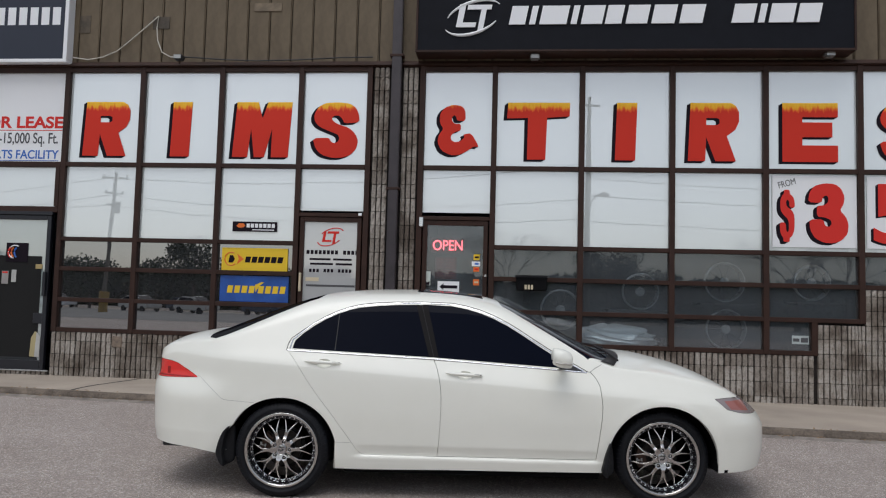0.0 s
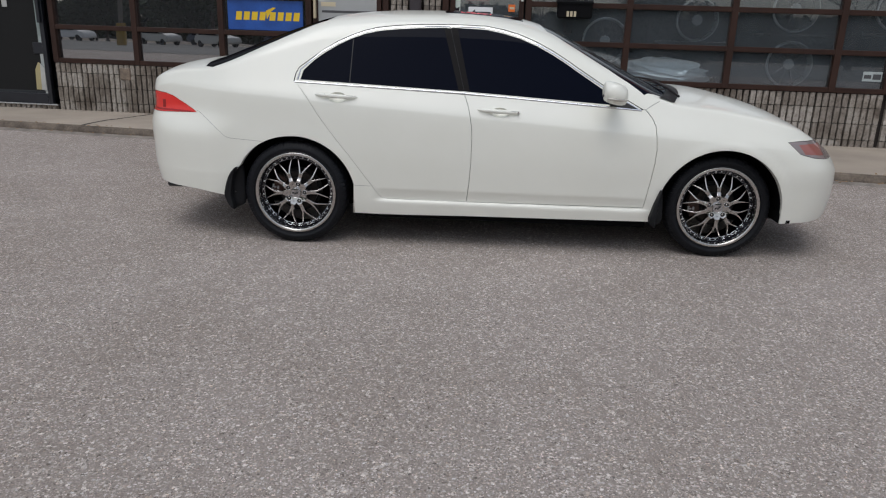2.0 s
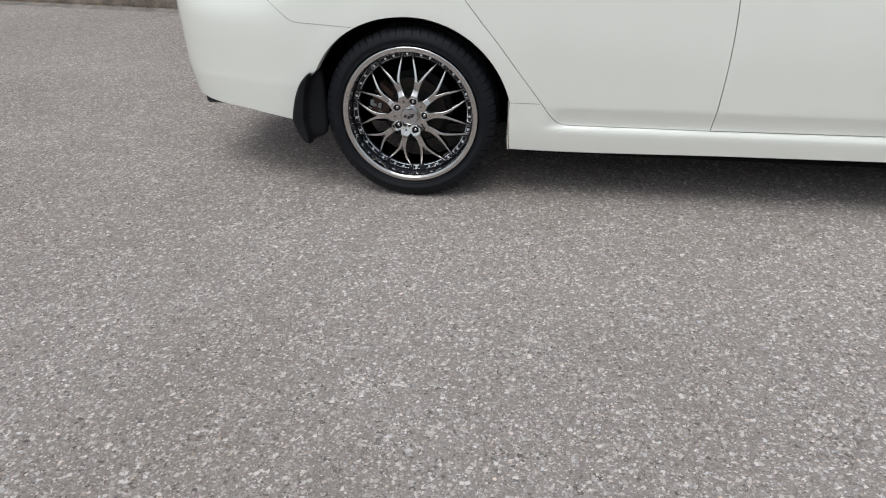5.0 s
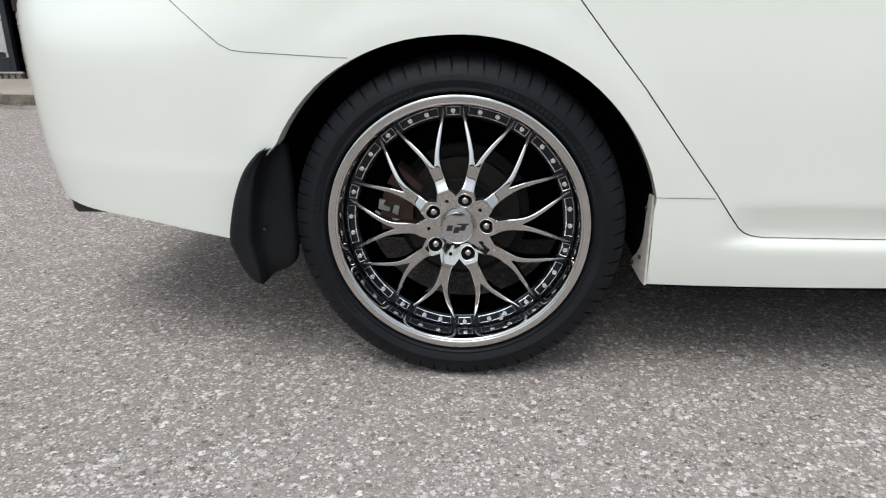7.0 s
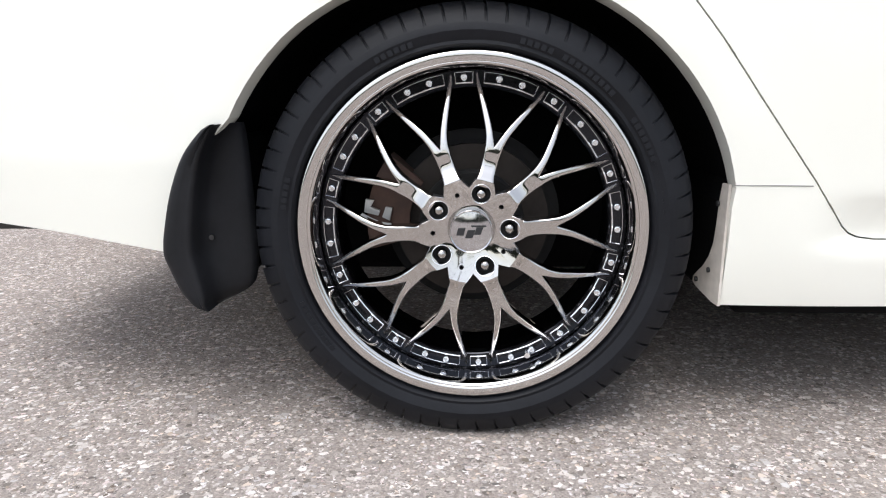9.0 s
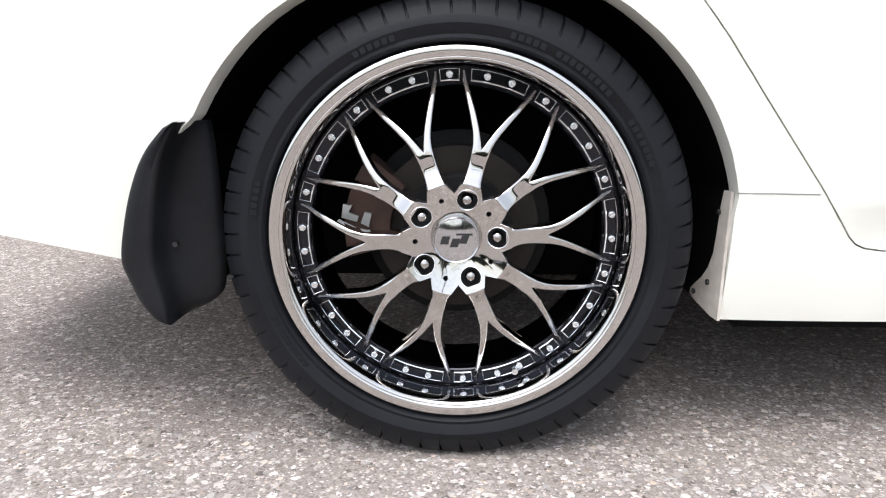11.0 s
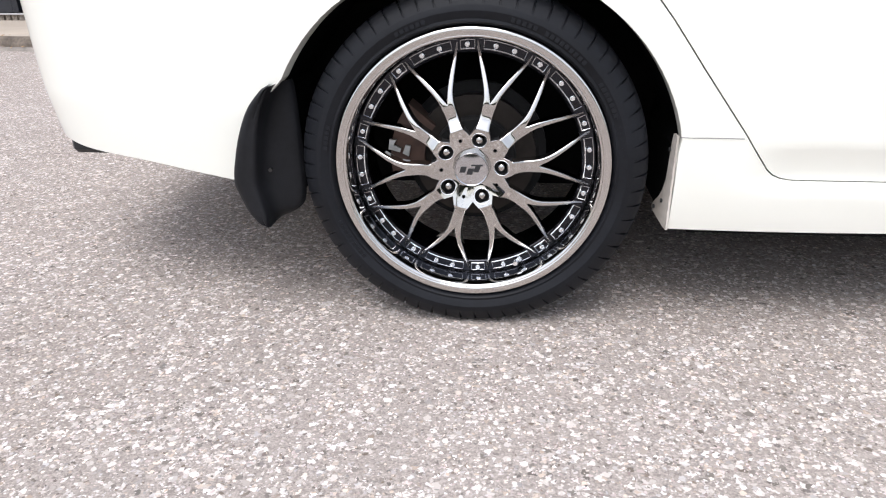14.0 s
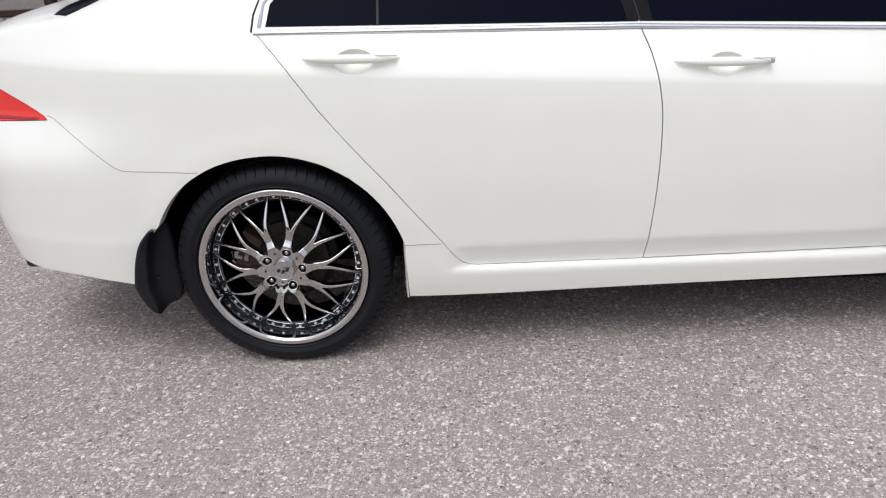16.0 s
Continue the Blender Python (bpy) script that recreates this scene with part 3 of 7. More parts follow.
GLYPHS = {
    "I": [[(0.0, 0.0), (0.08, 1.0), (1.0, 1.0), (0.92, 0.0)]],
    "T": [[(0.33, 0.0), (0.335, 0.73), (0.0, 0.72), (0.015, 1.0), (1.0, 1.0), (0.995, 0.76), (0.64, 0.735), (0.62, 0.0)]],
    "E": [[(0.0, 0.0), (0.0, 1.0), (1.0, 1.0), (1.0, 0.76), (0.36, 0.76), (0.36, 0.67), (0.90, 0.67), (0.90, 0.42), (0.36, 0.42), (0.36, 0.28), (1.0, 0.28), (1.0, 0.0)]],
    "M": [[(0.0, 0.0), (0.06, 1.0), (0.42, 1.0), (0.50, 0.70), (0.59, 1.0), (1.0, 1.0), (0.95, 0.0), (0.665, 0.0), (0.67, 0.52), (0.545, 0.0), (0.375, 0.0), (0.31, 0.52), (0.26, 0.0)]],
    "R": [[(0.0, 0.0), (0.05, 1.0), (0.36, 1.0), (0.36, 0.74), (0.36, 0.62), (0.36, 0.41), (0.34, 0.0)], [(0.36, 0.41), (0.36, 0.62), (0.57, 0.62), (0.62, 0.645), (0.62, 0.715), (0.57, 0.74), (0.36, 0.74), (0.36, 1.0), (0.84, 1.0), (0.94, 0.95), (1.0, 0.84), (1.0, 0.68), (0.93, 0.54), (0.76, 0.43), (0.94, 0.0), (0.54, 0.0)]],
}
CURVED = "S3$&"
GLYPHS["S"] = [[(1.00, 0.64), (0.67, 0.62), (0.64, 0.69), (0.56, 0.76), (0.46, 0.76), (0.40, 0.72), (0.42, 0.67), (0.52, 0.61), (0.78, 0.54), (0.92, 0.43), (0.98, 0.30), (0.94, 0.16), (0.82, 0.05), (0.64, 0.00), (0.42, 0.00), (0.21, 0.05), (0.07, 0.16), (0.00, 0.35), (0.35, 0.36), (0.38, 0.31), (0.45, 0.26), (0.54, 0.28), (0.58, 0.35), (0.54, 0.42), (0.38, 0.47), (0.13, 0.56), (0.03, 0.66), (0.02, 0.78), (0.11, 0.92), (0.27, 0.99), (0.54, 1.00), (0.78, 0.98), (0.92, 0.90), (0.98, 0.78)]]
GLYPHS["3"] = [[(0.00, 0.68), (0.33, 0.67), (0.37, 0.77), (0.44, 0.80), (0.51, 0.77), (0.50, 0.68), (0.40, 0.63), (0.22, 0.62), (0.22, 0.44), (0.42, 0.43), (0.56, 0.39), (0.59, 0.32), (0.52, 0.27), (0.42, 0.29), (0.37, 0.40), (0.03, 0.39), (0.05, 0.22), (0.17, 0.08), (0.38, 0.01), (0.62, 0.00), (0.83, 0.05), (0.98, 0.17), (1.00, 0.32), (0.94, 0.44), (0.79, 0.55), (0.88, 0.65), (0.91, 0.77), (0.83, 0.91), (0.67, 0.99), (0.42, 1.00), (0.17, 0.96), (0.04, 0.85)]]
GLYPHS["$"] = [[(1.00, 0.66), (0.66, 0.66), (0.64, 0.79), (0.52, 0.81), (0.43, 0.78), (0.45, 0.69), (0.83, 0.60), (0.98, 0.50), (0.97, 0.23), (0.83, 0.12), (0.66, 0.07), (0.66, 0.00), (0.26, 0.00), (0.26, 0.07), (0.07, 0.15), (0.00, 0.37), (0.41, 0.37), (0.43, 0.21), (0.55, 0.18), (0.62, 0.23), (0.60, 0.42), (0.15, 0.56), (0.06, 0.65), (0.07, 0.81), (0.18, 0.89), (0.30, 0.92), (0.30, 1.00), (0.66, 1.00), (0.68, 0.92), (0.89, 0.87), (0.98, 0.79)]]
GLYPHS["&"] = [[(0.65, 0.89), (0.66, 0.68), (0.46, 0.68), (0.44, 0.76), (0.39, 0.80), (0.33, 0.75), (0.35, 0.66), (0.41, 0.62), (0.55, 0.62), (0.55, 0.49), (0.41, 0.46), (0.32, 0.39), (0.32, 0.31), (0.40, 0.26), (0.54, 0.27), (0.65, 0.36), (0.61, 0.41), (0.80, 0.44), (1.00, 0.16), (0.87, 0.18), (0.69, 0.07), (0.50, 0.00), (0.32, 0.00), (0.10, 0.09), (0.00, 0.26), (0.04, 0.41), (0.14, 0.52), (0.05, 0.64), (0.05, 0.82), (0.17, 0.95), (0.36, 1.00), (0.56, 0.98)]]


def eased(line):
    """Cuts the corners of an outline once, for curved letters."""
    out = []
    for a, b in zip(line, line[1:] + line[:1]):
        out += [(a[0] * 0.8 + b[0] * 0.2, a[1] * 0.8 + b[1] * 0.2), (a[0] * 0.2 + b[0] * 0.8, a[1] * 0.2 + b[1] * 0.8)]
    return out


def glyph(ch, width, height, depth):
    """A painted block letter of that size, its face towards -z of its own plane."""
    bm = bmesh.new()
    for line in GLYPHS[ch]:
        prism([(x * width, y * height) for x, y in (eased(line) if ch in CURVED else line)], "z", 0, depth, bm)
    return bm


def painted(ch, u0, u1, z0, z1, parent, face, v, steps=4):
    part("letter_face", glyph(ch, u1 - u0, z1 - z0, 0.003), face, parent, at=at_front(u0, z0, v))
    for k in range(1, steps + 1):
        part("letter_shadow", glyph(ch, u1 - u0, z1 - z0, 0.0012), LETTER_BLACK, parent, at=at_front(u0 - 0.013 * k, z0 - 0.008 * k, v + 0.0008 + 0.0002 * k))


for ch, u0, u1 in (("R", -4.665, -3.915), ("I", -3.245, -2.915), ("M", -2.255, -1.335), ("S", -1.005, -0.290), ("&", 0.895, 1.525), ("T", 1.925, 2.845), ("I", 3.50, 3.815), ("R", 4.535, 5.250), ("E", 5.850, 6.610), ("S", 7.17, 7.88)):
    top = 4.260 if ch == "&" else 4.295
    base = 3.50 if ch == "&" else 3.445
    word = root("painted_letter", "red painted letter with yellow flame top on white glass", "letter", FRONT, "painted shop window letters")
    painted(ch, u0, u1, base, top, word, FLAME, -0.006)

# ---- price posters ----
for u0, u1, chars in ((5.705, 6.850, (("$", 5.80, 6.01, 2.30, 3.04), ("3", 6.19, 6.735, 2.29, 3.14))), (6.985, 8.10, (("5", 7.07, 7.62, 2.29, 3.14),))):
    po = plate("price_poster", u0, u1, 2.225, 3.245, -0.018, WHITE, "white price poster with red black-edged figures", "poster")
    for ch, a, b, z0, z1 in chars:
        if ch == "5":
            letter_on("figure", ch, a, b, z0, z1, RED, po, -0.0225, 0.003, bold=0.02)
            for step in (1, 2, 3):
                letter_on("figure_shadow", ch, a - 0.012 * step, b - 0.012 * step, z0 - 0.008 * step, z1 - 0.008 * step, LETTER_BLACK, po, -0.0203 + 0.0003 * step, 0.0016, bold=0.02)
        else:
            painted(ch, a, b, z0, z1, po, RED, -0.0215, 4)
    if u0 < 6:
        w = lettering("poster_word", "FROM", 0.13, INK_GREY, po, at_front(5.80, 3.06, -0.0205) @ Matrix.Rotation(radians(16), 4, "Z"), 0.002, "LEFT", 0.24)

# ---- brand boards in the left window, drawn as plain shapes ----
b1 = plate("brand_board", -2.19, -1.50, 2.305, 2.455, -0.02, LETTER_BLACK, "small black brand board with orange mark in window", "sign")
part("board_mark", prism([(-2.13, 2.385), (-2.09, 2.43), (-2.02, 2.425), (-1.99, 2.395), (-2.02, 2.365), (-2.09, 2.36)], "y", -0.0225, -0.0195), ORANGE, b1)
bars_on(b1, [(-1.97 + k * 0.065, -1.97 + k * 0.065 + 0.048, 2.365, 2.425) for k in range(7)], WHITE, -0.020)
bars_on(b1, [(-1.88, -1.54, 2.325, 2.338)], WHITE, -0.020)
b2 = plate("brand_board", -2.335, -1.315, 1.705, 2.055, -0.02, YELLOW, "yellow brand board with black bars in shop window", "sign")
part("board_mark", tube([(-2.19 + 0.095 * math.cos(radians(a)), -0.0215, 1.885 + 0.10 * math.sin(radians(a))) for a in range(60, 320, 15)], 0.008, 6), ORANGE, b2)
part("board_mark", prism([(-2.10, 1.97), (-1.99, 1.885), (-2.10, 1.80), (-2.07, 1.885)], "y", -0.0225, -0.0195), ORANGE, b2)
part("board_mark", prism([(-2.23, 1.83), (-2.16, 1.83), (-2.13, 1.885), (-2.16, 1.94), (-2.21, 1.94)], "y", -0.0225, -0.0195), LETTER_BLACK, b2)
for k in range(6):
    u = -1.975 + k * 0.100
    part("text_bar", prism([(u, 1.835), (u + 0.080, 1.835), (u + 0.098, 1.925), (u + 0.018, 1.925)], "y", -0.0225, -0.0195), LETTER_BLACK, b2)
b3 = plate("brand_board", -2.345, -1.285, 1.245, 1.635, -0.02, BLUE, "blue brand board with yellow bars in shop window", "sign")
for k in range(8):
    u = -2.235 + k * 0.112 + (0.03 if k > 3 else 0)
    part("text_bar", prism([(u, 1.375), (u + 0.082, 1.375), (u + 0.098, 1.485), (u + 0.016, 1.485)], "y", -0.0225, -0.0195), YELLOW, b3)
part("board_mark", prism([(-1.80, 1.50), (-1.70, 1.545), (-1.66, 1.54), (-1.73, 1.49), (-1.79, 1.39)], "y", -0.0235, -0.0195), YELLOW, b3)

st = plate("notice_sticker", 5.97, 6.20, 0.865, 0.985, -0.004, surface("pale_sticker", (0.42, 0.47, 0.47), 0.6, bump=0), "pale notice sticker inside the small corner pane", "sticker", 0.003)
bars_on(st, [(5.985, 6.07, 0.90, 0.945), (6.09, 6.185, 0.89, 0.955)], INK_GREY, -0.004)

# ---- left end: lease panel and black door ----
lease = root("lease_panel", "white lettered lease panel above a shop door", "sign", FRONT)
part("panel_face", cube(-7.3, -4.985, -0.012, -0.002, 3.34, Z_TOP - 0.03), WHITE, lease)
letter_on("lease_letters", "FOR LEASE", -6.42, -5.005, 3.87, 4.06, RED, lease, -0.014, 0.003, bold=0.03)
part("rule", cube(-6.45, -5.0, -0.015, -0.012, 3.832, 3.842), RED, lease)
letter_on("lease_letters", "12-15,000 Sq. Ft.", -6.20, -5.075, 3.575, 3.80, INK_GREY, lease, -0.014, 0.003, bold=0.01)
letter_on("lease_letters", "SPORTS FACILITY", -6.42, -5.05, 3.385, 3.525, INK_BLUE, lease, -0.014, 0.003, bold=0.015)
part("rule", cube(-6.45, -5.05, -0.015, -0.012, 3.352, 3.362), INK_BLUE, lease)
w3 = root("window_3", "brown framed fanlight and wall frame above the black door", "window", FRONT, kind="structure")
mullion(w3, -7.34, 0.09, Z_TOP + 0.04)
mullion(w3, -6.2, 2.56, Z_TOP + 0.04)
for z in (Z_TOP, Z2 - 0.01):
    transom(w3, -7.3, -4.985, z, 0.04)
transom(w3, -6.16, -4.985, 2.59, 0.045)
mullion(w3, -5.02, 2.64, Z2 - 0.05, 0.035)
pane(w3, -6.16, -5.055, 2.635, Z2 - 0.05, WHITE_FILM)
# the pale backing holds part of the sky's reflection in its colour
d3 = glazed_door("door_3", -6.14, -5.06, 2.50, film_glass("pale_door_glass", 0.42, (0.40, 0.47, 0.46)), "black framed glass door with painted dark lower view and posters", DOOR_BLACK, 0.12)
part("stile", cube(-6.243, -6.142, -0.05, 0.06, 0.10, 2.555, bevel=0.004), DOOR_BLACK, d3)
part("threshold", cube(-6.24, -4.99, -0.075, -0.045, 0.098, 0.116, bevel=0.003), plain("worn_aluminium", (0.5, 0.5, 0.5), 0.4, 0.8), d3)
part("lock_box", cube(-5.15, -5.10, -0.085, -0.045, 1.25, 1.62, bevel=0.006), DOOR_BLACK, d3)
part("push_bar", cube(-5.30, -5.14, -0.03, -0.014, 0.82, 0.98, bevel=0.004), DOOR_BLACK, d3)
pst = plate("door_poster", -5.81, -5.45, 1.765, 2.06, -0.022, LETTER_BLACK, "black poster with coloured strokes on the door", "poster")
for k, mat in enumerate((RED, ORANGE, INK_BLUE)):
    part("poster_stroke", tube([(-5.70 + 0.05 * k + 0.07 * math.cos(radians(a)), -0.024, 1.91 + 0.085 * math.sin(radians(a))) for a in range(120, 260, 20)], 0.014, 6), mat, pst)
part("poster_stroke", tube([(-5.66 + 0.11 * math.cos(radians(a)), -0.024, 1.92 + 0.10 * math.sin(radians(a))) for a in range(60, 280, 20)], 0.010, 6), WHITE, pst)
nn = plate("door_notice", -5.86, -5.75, 1.42, 1.62, -0.022, surface("grey_notice", (0.3, 0.28, 0.27), 0.7, bump=0), "small grey notice with a red band on door", "notice")
part("notice_band", cube(-5.85, -5.76, -0.024, -0.022, 1.585, 1.61), RED, nn)
plate("gold_sticker", -5.31, -5.20, 1.665, 1.735, -0.022, plain("gold_foil", (0.4, 0.3, 0.13), 0.4), "small gold sticker on the black door", "sticker")
bag = single("cardboard_sheet", prism([(-5.325, 0.315), (-5.245, 0.312), (-5.225, 0.69), (-5.255, 0.70), (-5.31, 0.60)], "y", -0.026, -0.022), surface("card", (0.40, 0.34, 0.18), 0.8), "buff cardboard sheet behind the door glass", "sheet", FRONT)
part("pale_half", prism([(-5.245, 0.312), (-5.165, 0.310), (-5.165, 0.62), (-5.225, 0.69)], "y", -0.0255, -0.022), surface("pale_card", (0.42, 0.42, 0.40), 0.8), bag)
# opaque sheets over the glass, painted in for its dark view
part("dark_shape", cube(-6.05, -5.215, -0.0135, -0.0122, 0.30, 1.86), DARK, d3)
part("dark_shape", cube(-6.05, -5.20, -0.0135, -0.0122, 0.16, 0.30), plain("dim_view_sheet", (0.016, 0.019, 0.022), 0.6), d3)
plate("door_notice", -5.70, -5.62, 1.45, 1.64, -0.022, surface("pale_notice", (0.42, 0.42, 0.40), 0.7, bump=0), "small pale notice on the dark door", "notice")

# ---- upper wall ----
wall_u = single("wall_upper", cube(-30, 30, -0.02, 0.22, Z_TOP + 0.035, 8.5), plain("siding_gap", (0.018, 0.014, 0.011), 0.8), "wall behind the metal siding above the shop windows", "wall", FRONT, kind="structure")
rnd = random.Random(4)
panel_mesh = None
for k in range(58):
    u = -9.6 + k * 0.342
    bm = bmesh.new()
    box(bm, 0.014, 0.330, -0.045, -0.018, 4.905, 8.4, bevel=0.008)
    if panel_mesh is None:
        panel_mesh = mesh_of(bm, "siding_panel", [SIDING])
        bm = None
    p = new("siding_panel", panel_mesh)
    p.parent, p.matrix_basis = wall_u, Matrix.Translation((u, 0.004 * rnd.uniform(-1, 1), 0))
    if bm:
        bm.free()
    part("siding_rib", cube(-0.004, 0.004, -0.052, -0.02, 4.905, 8.4), SIDING, wall_u, at=Matrix.Translation((u, 0, 0)))
single("flashing", prism([(-0.10, 4.845), (-0.095, 4.865), (-0.05, 4.912), (-0.02, 4.912), (-0.02, 4.82), (-0.06, 4.83)], "x", -30, 30), BROWN, "brown metal flashing strip over the windows", "trim", FRONT, kind="structure")
pipe = root("downpipe", "dark brown square downpipe fixed to the block pier", "downpipe", FRONT)
part("pipe", cube(0.20, 0.345, -0.165, -0.055, 0.09, 8.4, bevel=0.012, seg=2), surface("downpipe_paint", (0.040, 0.032, 0.036), 0.45, vary=0.3, scale=4, bump=0.1), pipe)
for z in (0.9, 2.95, 4.95):
    part("bracket", cube(0.17, 0.375, -0.170, -0.02, z, z + 0.04, bevel=0.004), BROWN, pipe)

# ---- signs on the upper wall ----
NEAR = 0.966


def nu(u):
    return 1.99 + (u - 1.99) * NEAR


def nz(z):
    return 1.43 + (z - 1.43) * NEAR


big = root("fascia_sign", "long black fascia sign with white shapes above the windows", "sign", FRONT)
part("sign_box", cube(nu(0.545), nu(6.86), -0.36, -0.05, nz(5.085), 6.35, bevel=0.01), SIGN_BLACK, big)
for a, b, z0, z1 in ((nu(0.525), nu(6.88), nz(5.065), nz(5.095)), (nu(0.525), nu(6.88), 6.34, 6.37)):
    part("sign_edge", cube(a, b, -0.375, -0.05, z0, z1, bevel=0.004), BROWN, big)
for a in (nu(0.525), nu(6.85)):
    part("sign_edge", cube(a, a + 0.03, -0.375, -0.05, nz(5.095), 6.34, bevel=0.004), BROWN, big)
FACE = -0.362
for u0, w in ((1.92, 0.24), (2.22, 0.09), (2.37, 0.40), (2.83, 0.09), (2.98, 0.31), (3.33, 0.24), (3.63, 0.31), (4.00, 0.33), (4.40, 0.33), (5.14, 0.31), (5.51, 0.09), (5.66, 0.34), (6.05, 0.31)):
    part("letter_bar", prism([(nu(u), nz(z)) for u, z in ((u0, 5.475), (u0 + w, 5.475), (u0 + w + 0.055, 5.755), (u0 + 0.055, 5.755))], "y", FACE - 0.02, FACE), WHITE, big)
for a0, a1, cu, cz in ((25, 165, 1.40, 5.62), (200, 335, 1.37, 5.60)):
    part("sign_swoosh", tube([(nu(cu + 0.42 * math.cos(radians(a))), FACE - 0.006, nz(cz - 0.02 + 0.24 * math.sin(radians(a)) + 0.10 * math.cos(radians(a)))) for a in range(a0, a1, 8)], [0.006 + 0.018 * math.sin((a - a0) / (a1 - a0) * math.pi) for a in range(a0, a1, 8)], 8), WHITE, big)
for q in ([(1.13, 5.46), (1.42, 5.46), (1.435, 5.53), (1.23, 5.53), (1.28, 5.81), (1.19, 5.81)], [(1.30, 5.73), (1.66, 5.73), (1.67, 5.80), (1.31, 5.80)], [(1.45, 5.39), (1.53, 5.39), (1.59, 5.73), (1.51, 5.73)]):
    part("sign_mark", prism([(nu(u), nz(z - 0.02)) for u, z in q], "y", FACE - 0.02, FACE), WHITE, big)
ph = root("corner_sign", "navy sign with white edge and white bars", "sign", FRONT)
part("sign_face", cube(-8.2, -4.93, -0.20, -0.05, 4.895, 6.4, bevel=0.006), plain("navy_sign_face", (0.010, 0.014, 0.030), 0.35), ph)
part("sign_edge", cube(-8.2, -4.885, -0.215, -0.05, 4.865, 4.92, bevel=0.006), WHITE, ph)
part("sign_edge", cube(-4.95, -4.885, -0.215, -0.05, 4.92, 6.4, bevel=0.006), WHITE, ph)
bars_on(ph, [(-6.08 + k * 0.185, -6.08 + k * 0.185 + 0.13, 5.46, 5.74) for k in range(6)], WHITE, -0.201)
for u, z, nm in ((2.31, 4.86, 1), (6.40, 4.88, 1), (-3.06, 4.875, 0)):
    fx = root("flood_lamp", "small weathered flood lamp above the windows", "lamp", FRONT, "flood lamps over the windows")
    part("lamp_head", cube(u - 0.07, u + 0.07, -0.30, -0.17, z, z + 0.085, bevel=0.02, seg=2), surface("lamp_paint", (0.16, 0.15, 0.14) if nm else (0.03, 0.03, 0.03), 0.5, 0.4, vary=0.4, scale=20), fx)
    part("lamp_arm", tube([(u, -0.19, z + 0.03), (u + (0.12 if nm else -0.06), -0.09, z + 0.015), (u + (0.16 if nm else -0.1), -0.03, z - 0.02)], 0.012, 8), BROWN, fx)
    part("lamp_glass", cube(u - 0.055, u + 0.055, -0.306, -0.299, z + 0.012, z + 0.07), plain("lamp_lens", (0.4, 0.4, 0.38), 0.15, 0.3), fx)
CORD = plain("pale_cable", (0.55, 0.52, 0.45), 0.6)
wire = [(-3.50, 5.63), (-3.72, 5.44), (-3.95, 5.24), (-4.15, 5.08), (-4.38, 4.985), (-4.62, 4.945), (-4.88, 4.985)]
single("cable", tube([(u, -0.075, z) for u, z in wire], 0.009, 6), CORD, "pale loose cable hanging on the metal siding", "cable", FRONT)
wire = [(-3.50, 5.63), (-3.52, 5.45), (-3.50, 5.25), (-3.42, 5.06), (-3.28, 4.985), (-3.16, 4.98)]
single("cable", tube([(u, -0.075, z) for u, z in wire], 0.009, 6), CORD, "pale loose cable hanging on the metal siding", "cable", FRONT)
wire = [(-3.05, 4.97), (-2.8, 4.955), (-2.4, 4.925), (-1.9, 4.905), (-1.2, 4.92), (-0.6, 4.95), (-0.1, 4.955)]
single("cable", tube([(u, -0.115, z) for u, z in wire], 0.010, 6), BLACK, "dark cable run along the flashing", "cable", FRONT)
part("junction_box", cube(-4.96, -4.90, -0.10, -0.045, 4.94, 5.05, bevel=0.006), BONE, ph)

for u0, u1, z0, z1, tone in ((-3.60, -3.33, 5.44, 5.63, 0.6), (-4.80, -4.62, 5.38, 5.66, 0.75), (-1.98, -1.55, 5.70, 5.83, 1.5)):
    part("patch_plate", cube(u0, u1, -0.056, -0.044, z0, z1, bevel=0.002), surface("patched_siding", (0.10 * tone, 0.075 * tone, 0.048 * tone), 0.6, vary=0.5, scale=6, fine=30, bump=0.1), wall_u)

# ---- mailbox ----
MAILBOX = surface("mailbox_paint", (0.005, 0.005, 0.006), 0.7, vary=0.3, bump=0.1)
MAILBOX.node_tree.nodes["Principled BSDF"].inputs["Specular IOR Level"].default_value = 0.1
mail = root("mailbox", "black metal wall mailbox on the window frame", "mailbox", FRONT)
part("mailbox_body", cube(2.105, 2.545, -0.19, -0.062, 1.515, 1.715, bevel=0.015, seg=2), MAILBOX, mail)
part("mailbox_lid", prism([(-0.205, 1.690), (-0.205, 1.712), (-0.062, 1.742), (-0.062, 1.725)], "x", 2.095, 2.555), MAILBOX, mail)
bars_on(mail, [(2.225 + k * 0.045, 2.225 + k * 0.045 + 0.03, 1.535, 1.60) for k in range(3)], BONE, -0.190)
part("paper_rail", tube([(2.22, -0.10, 1.515), (2.22, -0.10, 1.36), (2.22, -0.17, 1.33), (2.30, -0.17, 1.33), (2.30, -0.10, 1.36), (2.30, -0.10, 1.515)], 0.008, 6), BLACK, mail)

